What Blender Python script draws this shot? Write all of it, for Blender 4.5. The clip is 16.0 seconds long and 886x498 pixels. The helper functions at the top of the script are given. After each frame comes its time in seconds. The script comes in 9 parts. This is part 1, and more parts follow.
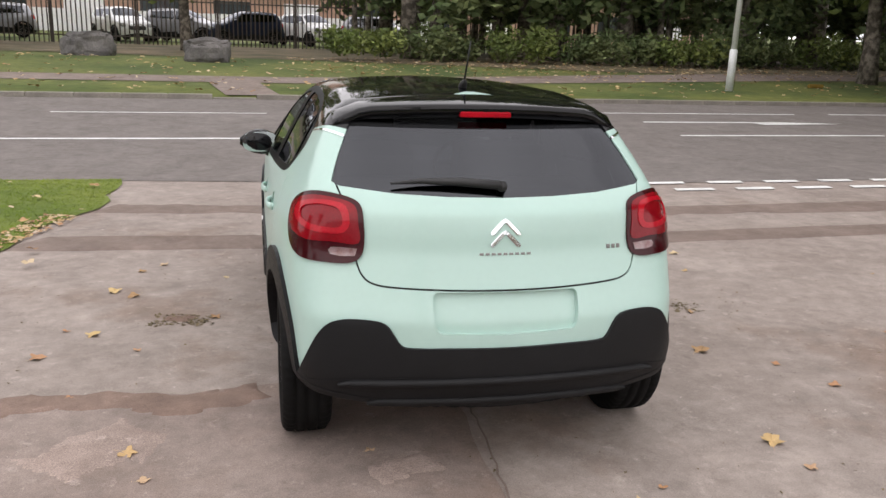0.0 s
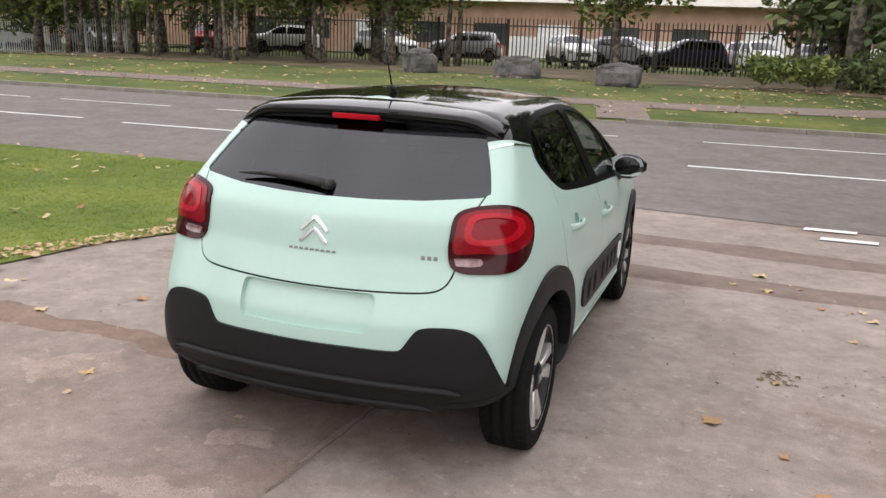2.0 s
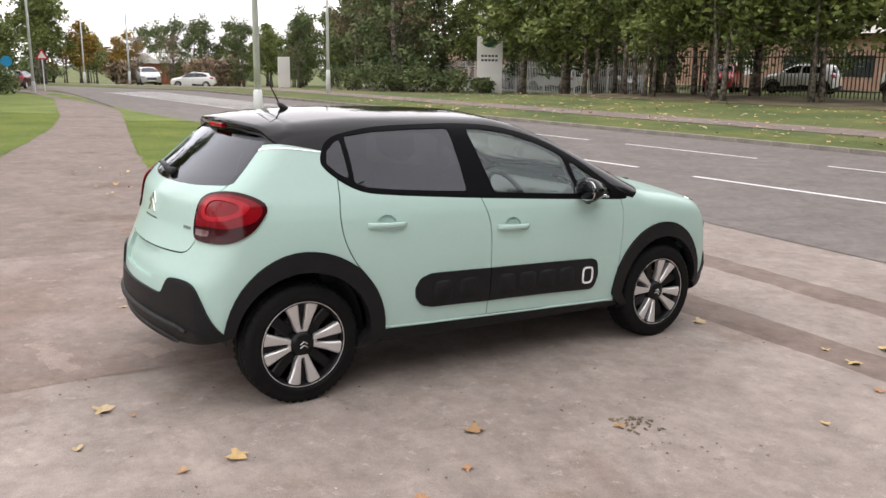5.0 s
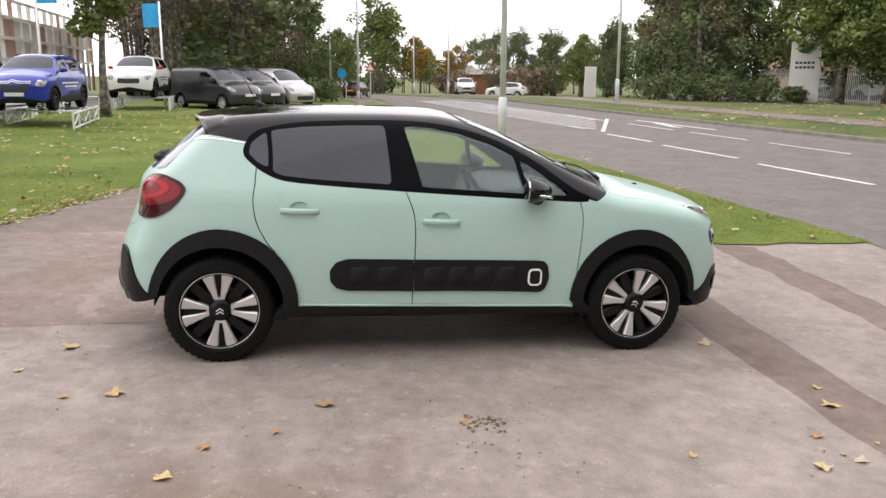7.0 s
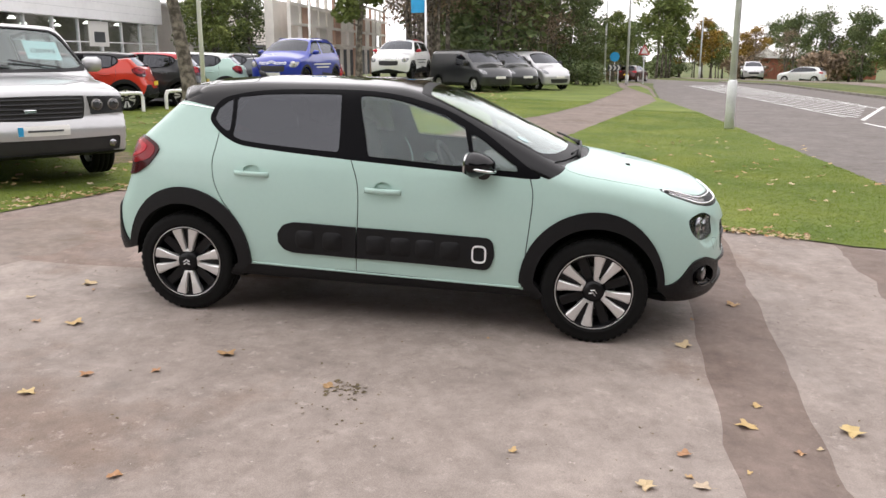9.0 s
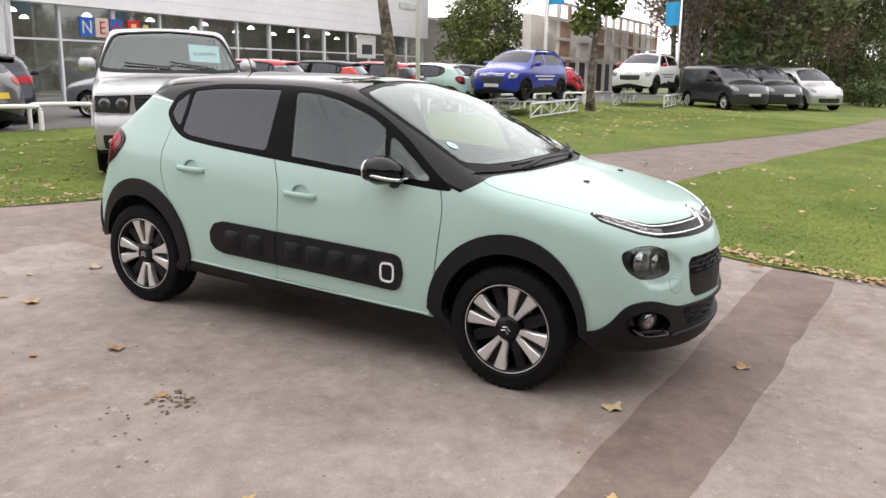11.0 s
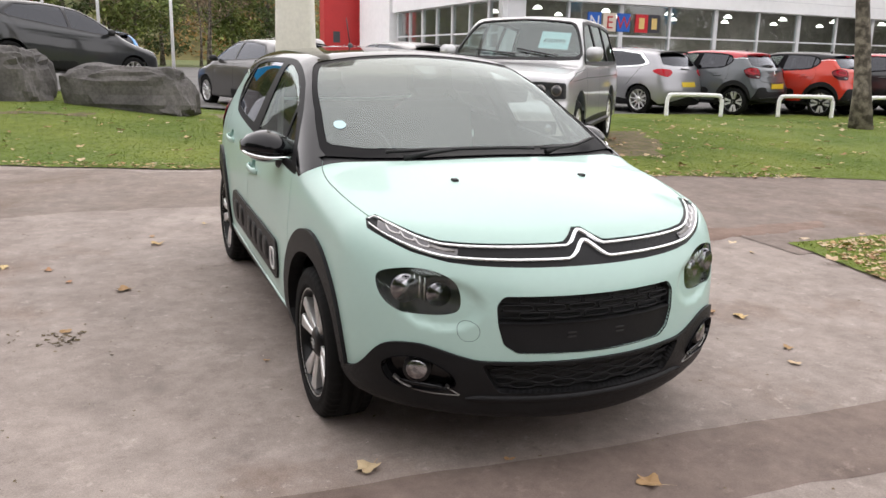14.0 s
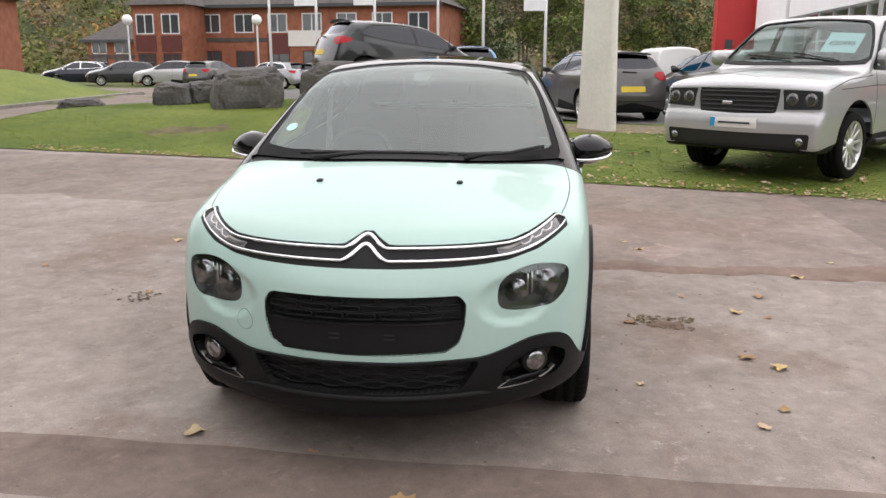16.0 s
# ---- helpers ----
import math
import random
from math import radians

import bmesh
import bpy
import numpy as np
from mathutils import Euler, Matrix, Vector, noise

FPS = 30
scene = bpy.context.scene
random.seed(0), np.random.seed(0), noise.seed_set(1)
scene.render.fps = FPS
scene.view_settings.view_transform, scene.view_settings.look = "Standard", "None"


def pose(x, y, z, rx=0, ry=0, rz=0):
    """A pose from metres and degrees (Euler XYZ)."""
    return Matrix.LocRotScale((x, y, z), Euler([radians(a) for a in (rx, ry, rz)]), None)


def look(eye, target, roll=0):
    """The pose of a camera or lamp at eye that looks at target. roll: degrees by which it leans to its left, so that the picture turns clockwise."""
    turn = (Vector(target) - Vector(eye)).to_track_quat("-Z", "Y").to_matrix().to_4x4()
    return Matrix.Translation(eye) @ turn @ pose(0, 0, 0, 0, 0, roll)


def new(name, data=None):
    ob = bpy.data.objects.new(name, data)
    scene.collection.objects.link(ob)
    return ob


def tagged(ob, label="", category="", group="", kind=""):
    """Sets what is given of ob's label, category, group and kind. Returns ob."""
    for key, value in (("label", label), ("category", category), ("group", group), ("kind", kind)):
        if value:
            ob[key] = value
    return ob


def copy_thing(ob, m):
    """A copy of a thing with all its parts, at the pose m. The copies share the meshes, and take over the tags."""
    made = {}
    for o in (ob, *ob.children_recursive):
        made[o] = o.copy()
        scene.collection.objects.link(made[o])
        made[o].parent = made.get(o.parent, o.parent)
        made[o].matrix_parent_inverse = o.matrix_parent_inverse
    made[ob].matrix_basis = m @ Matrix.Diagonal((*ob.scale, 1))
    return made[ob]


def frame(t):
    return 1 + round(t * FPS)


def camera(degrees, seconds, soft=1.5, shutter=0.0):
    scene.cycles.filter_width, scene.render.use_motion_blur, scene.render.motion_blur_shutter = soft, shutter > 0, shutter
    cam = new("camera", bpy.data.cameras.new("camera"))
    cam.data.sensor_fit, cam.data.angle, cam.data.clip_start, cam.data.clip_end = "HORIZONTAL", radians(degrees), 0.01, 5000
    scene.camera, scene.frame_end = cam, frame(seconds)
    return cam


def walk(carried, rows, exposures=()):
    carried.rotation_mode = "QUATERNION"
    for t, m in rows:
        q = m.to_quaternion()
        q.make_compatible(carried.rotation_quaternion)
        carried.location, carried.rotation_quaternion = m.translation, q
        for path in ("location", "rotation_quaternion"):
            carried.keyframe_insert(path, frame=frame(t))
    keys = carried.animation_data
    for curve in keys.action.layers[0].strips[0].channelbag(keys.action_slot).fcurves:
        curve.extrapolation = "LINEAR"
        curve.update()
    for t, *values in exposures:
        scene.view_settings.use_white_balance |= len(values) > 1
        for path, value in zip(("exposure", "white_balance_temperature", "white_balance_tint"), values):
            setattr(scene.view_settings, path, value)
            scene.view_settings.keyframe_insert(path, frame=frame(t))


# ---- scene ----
cam = camera(56.4, 16.0)
METRES, EYE, TILT, LEAN, TURN = 17.768, 1.617, 0.0, 0.0, -12.6
ROWS = [
    (0.0, 0.0, 0.0, 0.0, 0.42, -13.64, -1.73),
    (0.5, 0.0338, 0.002, 0.0007, 8.18, -13.34, -1.56),
    (1.0, 0.0643, 0.0135, -0.0002, 16.24, -13.4, -1.68),
    (1.5, 0.098, 0.0232, 0.0003, 24.41, -13.0, -2.65),
    (2.0, 0.1286, 0.0369, -0.0004, 32.55, -12.97, -2.59),
    (2.5, 0.1592, 0.0505, 0.0012, 39.82, -12.42, -2.14),
    (3.0, 0.1874, 0.068, 0.0021, 46.25, -12.32, -2.28),
    (3.5, 0.2099, 0.0893, 0.0037, 52.12, -12.12, -2.29),
    (4.0, 0.2347, 0.1116, 0.0036, 57.89, -11.9, -2.53),
    (6.5, 0.3036, 0.2581, 0.0023, 87.19, -11.64, -1.35),
    (7.0, 0.3063, 0.2884, 0.0032, 92.27, -11.8, -1.77),
    (7.5, 0.3089, 0.3201, 0.0035, 97.74, -12.08, -1.91),
    (8.0, 0.301, 0.348, 0.0023, 102.33, -12.36, -1.87),
    (8.5, 0.2927, 0.3742, 0.0023, 107.77, -12.52, -1.24),
    (9.0, 0.2811, 0.399, 0.0018, 112.31, -13.42, -1.65),
    (11.5, 0.1696, 0.4898, -0.0011, 137.24, -12.94, -2.12),
    (12.0, 0.1423, 0.5001, -0.0004, 143.28, -13.41, -1.98),
    (12.5, 0.1129, 0.5113, -0.0002, 150.13, -14.16, -2.17),
    (13.0, 0.0829, 0.5181, -0.001, 156.18, -14.13, -2.24),
    (13.5, 0.0522, 0.527, -0.0019, 163.82, -14.31, -1.95),
    (14.0, 0.0223, 0.5315, -0.0028, 170.53, -14.63, -1.78),
    (14.5, -0.0089, 0.5344, -0.0028, 177.0, -14.65, -1.3),
    (15.0, -0.0401, 0.5354, -0.0027, 184.08, -14.33, -0.62),
    (15.5, -0.0705, 0.5315, -0.0025, 191.85, -13.98, 0.0),
    (16.0, -0.1025, 0.5237, -0.0023, 199.08, -14.29, 0.12),
]
SLOPE = pose(0, 0, 0, -1.6)
walk(cam, [(t, SLOPE @ pose(-0.859, -4.676, EYE, TILT, LEAN, TURN) @ pose(METRES * x, METRES * y, METRES * z, 90 + pitch, roll, yaw)) for t, x, y, z, yaw, pitch, roll in ROWS],
     exposures=((0.0, -0.13), (1.5, -0.06), (3.5, 0.0), (7.0, 0.06), (12.5, 0.06), (14.5, -0.02), (16.0, -0.1)))

# ---- world and light: an overcast autumn afternoon ----
world = bpy.data.worlds.new("overcast_sky")
scene.world = world
world.use_nodes = True
wn, wl = world.node_tree.nodes, world.node_tree.links
sky = wn.new("ShaderNodeTexSky")
sky.sky_type, sky.sun_disc = "NISHITA", False
sky.sun_elevation, sky.sun_rotation = radians(42), radians(200)
sky.air_density, sky.dust_density, sky.ozone_density = 1.0, 6.0, 1.0
cloud = wn.new("ShaderNodeMixRGB")
cloud.inputs["Fac"].default_value = 0.93
cloud.inputs[2].default_value = (13.4, 12.85, 13.15, 1)
wl.new(sky.outputs["Color"], cloud.inputs[1])
# an even overcast layer with soft cloud folds
way = wn.new("ShaderNodeTexCoord")
axes = wn.new("ShaderNodeSeparateXYZ")
rise = wn.new("ShaderNodeMapRange")
rise.inputs["From Min"].default_value, rise.inputs["From Max"].default_value = 0.0, 1.0
rise.inputs["To Min"].default_value, rise.inputs["To Max"].default_value = 1.0, 1.0
shade = wn.new("ShaderNodeMixRGB")
shade.blend_type = "MULTIPLY"
shade.inputs["Fac"].default_value = 1.0
wl.new(way.outputs["Generated"], axes.inputs["Vector"])
wl.new(axes.outputs["Z"], rise.inputs["Value"])
wl.new(cloud.outputs["Color"], shade.inputs[1])
wl.new(rise.outputs["Result"], shade.inputs[2])
folds = wn.new("ShaderNodeTexNoise")
folds.inputs["Scale"].default_value, folds.inputs["Detail"].default_value = 2.2, 5.0
wl.new(way.outputs["Generated"], folds.inputs["Vector"])
fold = wn.new("ShaderNodeMapRange")
fold.inputs["From Min"].default_value, fold.inputs["From Max"].default_value = 0.3, 0.7
fold.inputs["To Min"].default_value, fold.inputs["To Max"].default_value = 0.84, 1.14
wl.new(folds.outputs["Fac"], fold.inputs["Value"])
clouds = wn.new("ShaderNodeMixRGB")
clouds.blend_type = "MULTIPLY"
clouds.inputs["Fac"].default_value = 1.0
wl.new(shade.outputs["Color"], clouds.inputs[1])
wl.new(fold.outputs["Result"], clouds.inputs[2])
wl.new(clouds.outputs["Color"], wn["Background"].inputs["Color"])
wn["Background"].inputs["Strength"].default_value = 0.15
sun = new("sun", bpy.data.lights.new("sun", "SUN"))
sun.data.energy, sun.data.angle, sun.data.color = 0.5, radians(120), (1.0, 0.97, 0.93)
sun.matrix_world = look((0, 0, 40), (9, 24, 0))


# ---- materials ----
def mat(name, col, rough=0.6, metal=0.0, vary=0.12, scale=6.0, bump=0.0, bscale=60.0, coat=0.0, spec=0.5, piece=0.0, col2=None, thresh=(0.35, 0.7), trans=0.0, detail=6.0):
    """Two scales of colour variation, an optional second colour in patches, fine relief."""
    m = bpy.data.materials.new(name)
    m.use_nodes = True
    n, l = m.node_tree.nodes, m.node_tree.links
    p = n["Principled BSDF"]
    p.inputs["Roughness"].default_value, p.inputs["Metallic"].default_value = rough, metal
    p.inputs["Coat Weight"].default_value, p.inputs["Coat Roughness"].default_value = coat, 0.04
    p.inputs["Specular IOR Level"].default_value = spec
    p.inputs["Transmission Weight"].default_value = trans
    geo = n.new("ShaderNodeTexCoord")
    big = n.new("ShaderNodeTexNoise")
    big.inputs["Scale"].default_value, big.inputs["Detail"].default_value = scale, detail
    l.new(geo.outputs["Object"], big.inputs["Vector"])
    fine = n.new("ShaderNodeTexNoise")
    fine.inputs["Scale"].default_value, fine.inputs["Detail"].default_value = scale * 14, 4.0
    l.new(geo.outputs["Object"], fine.inputs["Vector"])
    ramp = n.new("ShaderNodeValToRGB")
    ramp.color_ramp.elements[0].position, ramp.color_ramp.elements[1].position = thresh
    ramp.color_ramp.elements[0].color = (*[c * (1 - vary) for c in col], 1)
    ramp.color_ramp.elements[1].color = (*(col2 or [min(1, c * (1 + vary)) for c in col]), 1)
    l.new(big.outputs["Fac"], ramp.inputs["Fac"])
    mul = n.new("ShaderNodeMixRGB")
    mul.blend_type = "MULTIPLY"
    mul.inputs["Fac"].default_value = min(1.0, vary * 2.2)
    l.new(ramp.outputs["Color"], mul.inputs[1])
    spread = n.new("ShaderNodeMapRange")
    spread.inputs["From Min"].default_value, spread.inputs["From Max"].default_value = 0.3, 0.7
    spread.inputs["To Min"].default_value, spread.inputs["To Max"].default_value = 0.62, 1.3
    l.new(fine.outputs["Fac"], spread.inputs["Value"])
    l.new(spread.outputs["Result"], mul.inputs[2])
    out = mul.outputs["Color"]
    if piece:
        info = n.new("ShaderNodeObjectInfo")
        rnd = n.new("ShaderNodeMapRange")
        rnd.inputs["To Min"].default_value, rnd.inputs["To Max"].default_value = 1 - piece, 1 + piece
        isl = n.new("ShaderNodeNewGeometry")
        add = n.new("ShaderNodeMath")
        add.operation = "ADD"
        l.new(info.outputs["Random"], add.inputs[0])
        l.new(isl.outputs["Random Per Island"], add.inputs[1])
        fr = n.new("ShaderNodeMath")
        fr.operation = "FRACT"
        l.new(add.outputs["Value"], fr.inputs[0])
        l.new(fr.outputs["Value"], rnd.inputs["Value"])
        hsv = n.new("ShaderNodeHueSaturation")
        l.new(rnd.outputs["Result"], hsv.inputs["Value"])
        l.new(out, hsv.inputs["Color"])
        out = hsv.outputs["Color"]
    l.new(out, p.inputs["Base Color"])
    if bump:
        bt = n.new("ShaderNodeTexNoise")
        bt.inputs["Scale"].default_value, bt.inputs["Detail"].default_value = bscale, 5.0
        l.new(geo.outputs["Object"], bt.inputs["Vector"])
        b = n.new("ShaderNodeBump")
        b.inputs["Strength"].default_value, b.inputs["Distance"].default_value = bump, 0.01
        l.new(bt.outputs["Fac"], b.inputs["Height"])
        l.new(b.outputs["Normal"], p.inputs["Normal"])
    return m


def paint(name, col, flake=0.03, metal=0.15, rough=0.32, coat=1.0):
    return mat(name, col, rough, metal, flake, 3.0, 0.0, coat=coat, spec=0.15)


def glass(name, tint, rough=0.02, ior=1.62, sheen=(1, 1, 1), slab=False):
    """Thin car or window glass: a clear coat of reflection over a tinted see-through layer."""
    m = bpy.data.materials.new(name)
    m.use_nodes = True
    n, l = m.node_tree.nodes, m.node_tree.links
    n.remove(n["Principled BSDF"])
    clear, gloss, mix, fres = n.new("ShaderNodeBsdfTransparent"), n.new("ShaderNodeBsdfGlossy"), n.new("ShaderNodeMixShader"), n.new("ShaderNodeFresnel")
    clear.inputs["Color"].default_value = (*tint, 1)
    gloss.inputs["Roughness"].default_value = rough
    gloss.inputs["Color"].default_value = (*sheen, 1)
    fres.inputs["IOR"].default_value = ior
    if slab:
        # a pane with two faces: the same gloss from either side
        face, power, span = n.new("ShaderNodeLayerWeight"), n.new("ShaderNodeMath"), n.new("ShaderNodeMapRange")
        face.inputs["Blend"].default_value = 0.5
        power.operation, power.inputs[1].default_value = "POWER", 5.0
        span.inputs["To Min"].default_value = ((ior - 1) / (ior + 1)) ** 2
        l.new(face.outputs["Facing"], power.inputs[0])
        l.new(power.outputs["Value"], span.inputs["Value"])
        l.new(span.outputs["Result"], mix.inputs["Fac"])
    else:
        l.new(fres.outputs["Fac"], mix.inputs["Fac"])
    l.new(clear.outputs["BSDF"], mix.inputs[1])
    l.new(gloss.outputs["BSDF"], mix.inputs[2])
    l.new(mix.outputs["Shader"], n["Material Output"].inputs["Surface"])
    return m


def emitter(name, col, power):
    m = bpy.data.materials.new(name)
    m.use_nodes = True
    p = m.node_tree.nodes["Principled BSDF"]
    p.inputs["Base Color"].default_value = (*col, 1)
    p.inputs["Emission Color"].default_value = (*col, 1)
    p.inputs["Emission Strength"].default_value = power
    return m


M = {
    "mud": mat("leafy_mud", (0.135, 0.105, 0.055), 0.9, 0, 0.3, 5, 0.5, 60, col2=(0.2, 0.152, 0.085)),
    "line": mat("road_paint", (0.72, 0.72, 0.70), 0.7, 0, 0.15, 3, 0.2, 90, col2=(0.8, 0.8, 0.78)),
    "turf": mat("turf", (0.11, 0.166, 0.019), 0.95, 0, 0.2, 0.6, 0.4, 40, col2=(0.165, 0.2, 0.031), detail=8),
    "rough_turf": mat("rough_leafy_turf", (0.075, 0.115, 0.02), 0.95, 0, 0.3, 0.35, 0.5, 30, col2=(0.14, 0.15, 0.034), detail=10),
    "woodfloor": mat("leafy_ground_under_trees", (0.115, 0.105, 0.045), 0.95, 0, 0.35, 0.7, 0.6, 25, col2=(0.2, 0.148, 0.09), detail=12),
    "blade": mat("grass_blade", (0.118, 0.18, 0.019), 0.9, 0, 0.1, 0.6, piece=0.05, col2=(0.18, 0.218, 0.032), spec=0.05),
    "kerb": mat("kerb_concrete", (0.24, 0.22, 0.19), 0.85, 0, 0.2, 3, 0.3, 80),
    "rock": mat("boulder_rock", (0.105, 0.1, 0.097), 0.9, 0, 0.3, 1.4, 0.9, 14, col2=(0.185, 0.172, 0.165), detail=10),
    "bark": mat("bark", (0.10, 0.084, 0.066), 0.95, 0, 0.35, 7, 0.9, 30, col2=(0.24, 0.21, 0.17), thresh=(0.42, 0.62), detail=10),
    "leaf_g": mat("green_leaves", (0.115, 0.165, 0.042), 0.7, 0, 0.25, 0.7, piece=0.4, col2=(0.2, 0.23, 0.062), spec=0.3),
    "leaf_d": mat("dark_green_leaves", (0.098, 0.145, 0.058), 0.75, 0, 0.25, 0.7, piece=0.4, col2=(0.165, 0.19, 0.075), spec=0.3),
    "leaf_y": mat("yellowing_leaves", (0.26, 0.17, 0.03), 0.75, 0, 0.25, 0.7, piece=0.4, col2=(0.34, 0.21, 0.03), spec=0.3),
    "leaf_b": mat("russet_leaves", (0.22, 0.17, 0.125), 0.8, 0, 0.25, 0.7, piece=0.4, col2=(0.29, 0.21, 0.135), spec=0.2),
    # far crowns are paler than the near leaves: haze put into their colour
    "leaf_hg": mat("haze_paled_green_leaves", (0.15, 0.17, 0.055), 0.85, 0, 0.2, 0.1, piece=0.35, col2=(0.22, 0.21, 0.08), spec=0.1),
    "leaf_hy": mat("haze_paled_autumn_leaves", (0.34, 0.24, 0.09), 0.85, 0, 0.2, 0.1, piece=0.35, col2=(0.36, 0.21, 0.10), spec=0.1),
    "galv": mat("galvanised_steel", (0.68, 0.7, 0.7), 0.55, 0.12, 0.12, 2, 0.1, 60),
    "palisade": mat("dark_palisade", (0.085, 0.07, 0.06), 0.7, 0.1, 0.25, 4),
    "white": mat("white_panel", (0.9, 0.9, 0.9), 0.5, 0, 0.04, 0.3),
    "offwhite": mat("cream_pillar_paint", (0.78, 0.75, 0.69), 0.55, 0, 0.07, 1.2, 0.15, 20),
    "red": mat("red_cladding", (0.5, 0.03, 0.03), 0.5, 0, 0.06, 0.8),
    "brick": mat("red_brickwork", (0.3, 0.105, 0.06), 0.9, 0, 0.15, 2.0, 0.3, 40, col2=(0.36, 0.14, 0.08)),
    "brick_pale": mat("orange_brickwork", (0.5, 0.33, 0.25), 0.9, 0, 0.12, 1.2),
    "rooft": mat("grey_roof_tiles", (0.09, 0.08, 0.075), 0.85, 0, 0.2, 2.0, 0.3, 20),
    "shed": mat("pale_metal_sheet", (0.45, 0.43, 0.38), 0.7, 0.1, 0.12, 1.0),
    "frame": mat("window_frame_paint", (0.7, 0.71, 0.72), 0.5, 0, 0.05, 2),
    "darkframe": mat("brown_window_frame", (0.12, 0.03, 0.025), 0.6, 0, 0.1, 2),
    "inside": mat("showroom_lining", (0.24, 0.215, 0.195), 0.8, 0, 0.3, 0.35, col2=(0.46, 0.43, 0.4)),
    "sign": mat("sign_panel_white", (0.72, 0.71, 0.67), 0.4, 0, 0.04, 1),
    "black": mat("black_plastic", (0.018, 0.018, 0.019), 0.55, 0, 0.1, 8, 0.15, 300),
    "ink": mat("dark_print", (0.05, 0.055, 0.06), 0.6, 0, 0.05, 4),
    "green": mat("dark_green_panel", (0.015, 0.07, 0.045), 0.4, 0, 0.05, 2),
    "blueflag": mat("blue_flag_cloth", (0.03, 0.33, 0.62), 0.8, 0, 0.08, 2),
    "winglass": glass("window_glass", (0.8, 0.84, 0.84), ior=1.7, slab=True),
    "lamp": emitter("lit_ceiling_lamp", (1.0, 0.96, 0.88), 5.0),
    "ground_lot": mat("car_park_tarmac", (0.13, 0.125, 0.12), 0.85, 0, 0.2, 0.6, 0.3, 80),
    "gravel": mat("gravel", (0.24, 0.19, 0.13), 0.95, 0, 0.35, 9, 0.9, 40),
    "hill": mat("wooded_hillside", (0.06, 0.085, 0.028), 0.95, 0, 0.3, 0.05, 1.0, 0.4, col2=(0.17, 0.145, 0.05)),
}


def worn(name, dark, light, stain, speck=0.35, rough=0.7, stain_at=(0.56, 0.66)):
    """Old concrete or tarmac: broad mottling, scuffs, aggregate and soaked-in dirt with edges of its own."""
    m = bpy.data.materials.new(name)
    m.use_nodes = True
    n, l = m.node_tree.nodes, m.node_tree.links
    p = n["Principled BSDF"]
    p.inputs["Specular IOR Level"].default_value = 0.12
    co = n.new("ShaderNodeTexCoord")

    def cloud(scale, detail, lo, hi, a, b, offset=0.0, rg=0.6):
        mp = n.new("ShaderNodeMapping")
        mp.inputs["Location"].default_value = (offset, offset * 0.7, 0)
        l.new(co.outputs["Object"], mp.inputs["Vector"])
        t = n.new("ShaderNodeTexNoise")
        t.inputs["Scale"].default_value, t.inputs["Detail"].default_value, t.inputs["Roughness"].default_value = scale, detail, rg
        l.new(mp.outputs["Vector"], t.inputs["Vector"])
        r = n.new("ShaderNodeMapRange")
        r.inputs["From Min"].default_value, r.inputs["From Max"].default_value = lo, hi
        r.inputs["To Min"].default_value, r.inputs["To Max"].default_value = a, b
        l.new(t.outputs["Fac"], r.inputs["Value"])
        return t, r

    def blend(kind, fac, a, b):
        mx = n.new("ShaderNodeMixRGB")
        mx.blend_type = kind
        for sock, v in zip((mx.inputs["Fac"], mx.inputs[1], mx.inputs[2]), (fac, a, b)):
            if isinstance(v, (tuple, float)):
                sock.default_value = v if isinstance(v, float) else (*v, 1)
            else:
                l.new(v, sock)
        return mx.outputs["Color"]

    broad = cloud(0.42, 12, 0.34, 0.68, 0.2, 0.8, 3.0, 0.62)[1].outputs["Result"]
    col = blend("MIX", broad, dark, light)
    col = blend("MULTIPLY", 1.0, col, cloud(2.6, 12, 0.3, 0.7, 0.8, 1.17, 9.0, 0.72)[1].outputs["Result"])
    col = blend("MIX", cloud(0.6, 9, stain_at[0], stain_at[1], 0.0, 0.75, 17.0, 0.66)[1].outputs["Result"], col, stain)
    col = blend("MULTIPLY", 1.0, col, cloud(8, 8, 0.3, 0.7, 0.8, 1.17, 2.0, 0.72)[1].outputs["Result"])
    pale = cloud(1.7, 12, 0.62, 0.7, 0.0, 0.5, 31.0, 0.7)[1].outputs["Result"]
    col = blend("MIX", pale, col, tuple(min(1, c * 1.25) for c in light))
    chips = cloud(11, 9, 0.58, 0.67, 0.0, 0.5, 23.0, 0.74)[1].outputs["Result"]
    col = blend("MIX", chips, col, tuple(min(1, c * 1.32) for c in light))
    soot = cloud(6.5, 10, 0.585, 0.69, 0.0, 0.6, 41.0, 0.76)[1].outputs["Result"]
    col = blend("MIX", soot, col, tuple(c * 0.72 for c in dark))
    grit_t, grit = cloud(170, 3, 0.3, 0.7, 1 - speck, 1 + speck, 1.0, 0.5)
    col = blend("MULTIPLY", 0.55, col, grit.outputs["Result"])
    pits = cloud(26, 5, 0.24, 0.33, 0.6, 1.0, 5.0)[1].outputs["Result"]
    col = blend("MULTIPLY", 0.8, col, pits)
    l.new(col, p.inputs["Base Color"])
    l.new(cloud(1.3, 8, 0.3, 0.7, rough - 0.14, rough + 0.12, 4.0)[1].outputs["Result"], p.inputs["Roughness"])
    bu = n.new("ShaderNodeBump")
    bu.inputs["Strength"].default_value, bu.inputs["Distance"].default_value = 0.35, 0.006
    l.new(grit_t.outputs["Fac"], bu.inputs["Height"])
    l.new(bu.outputs["Normal"], p.inputs["Normal"])
    return m


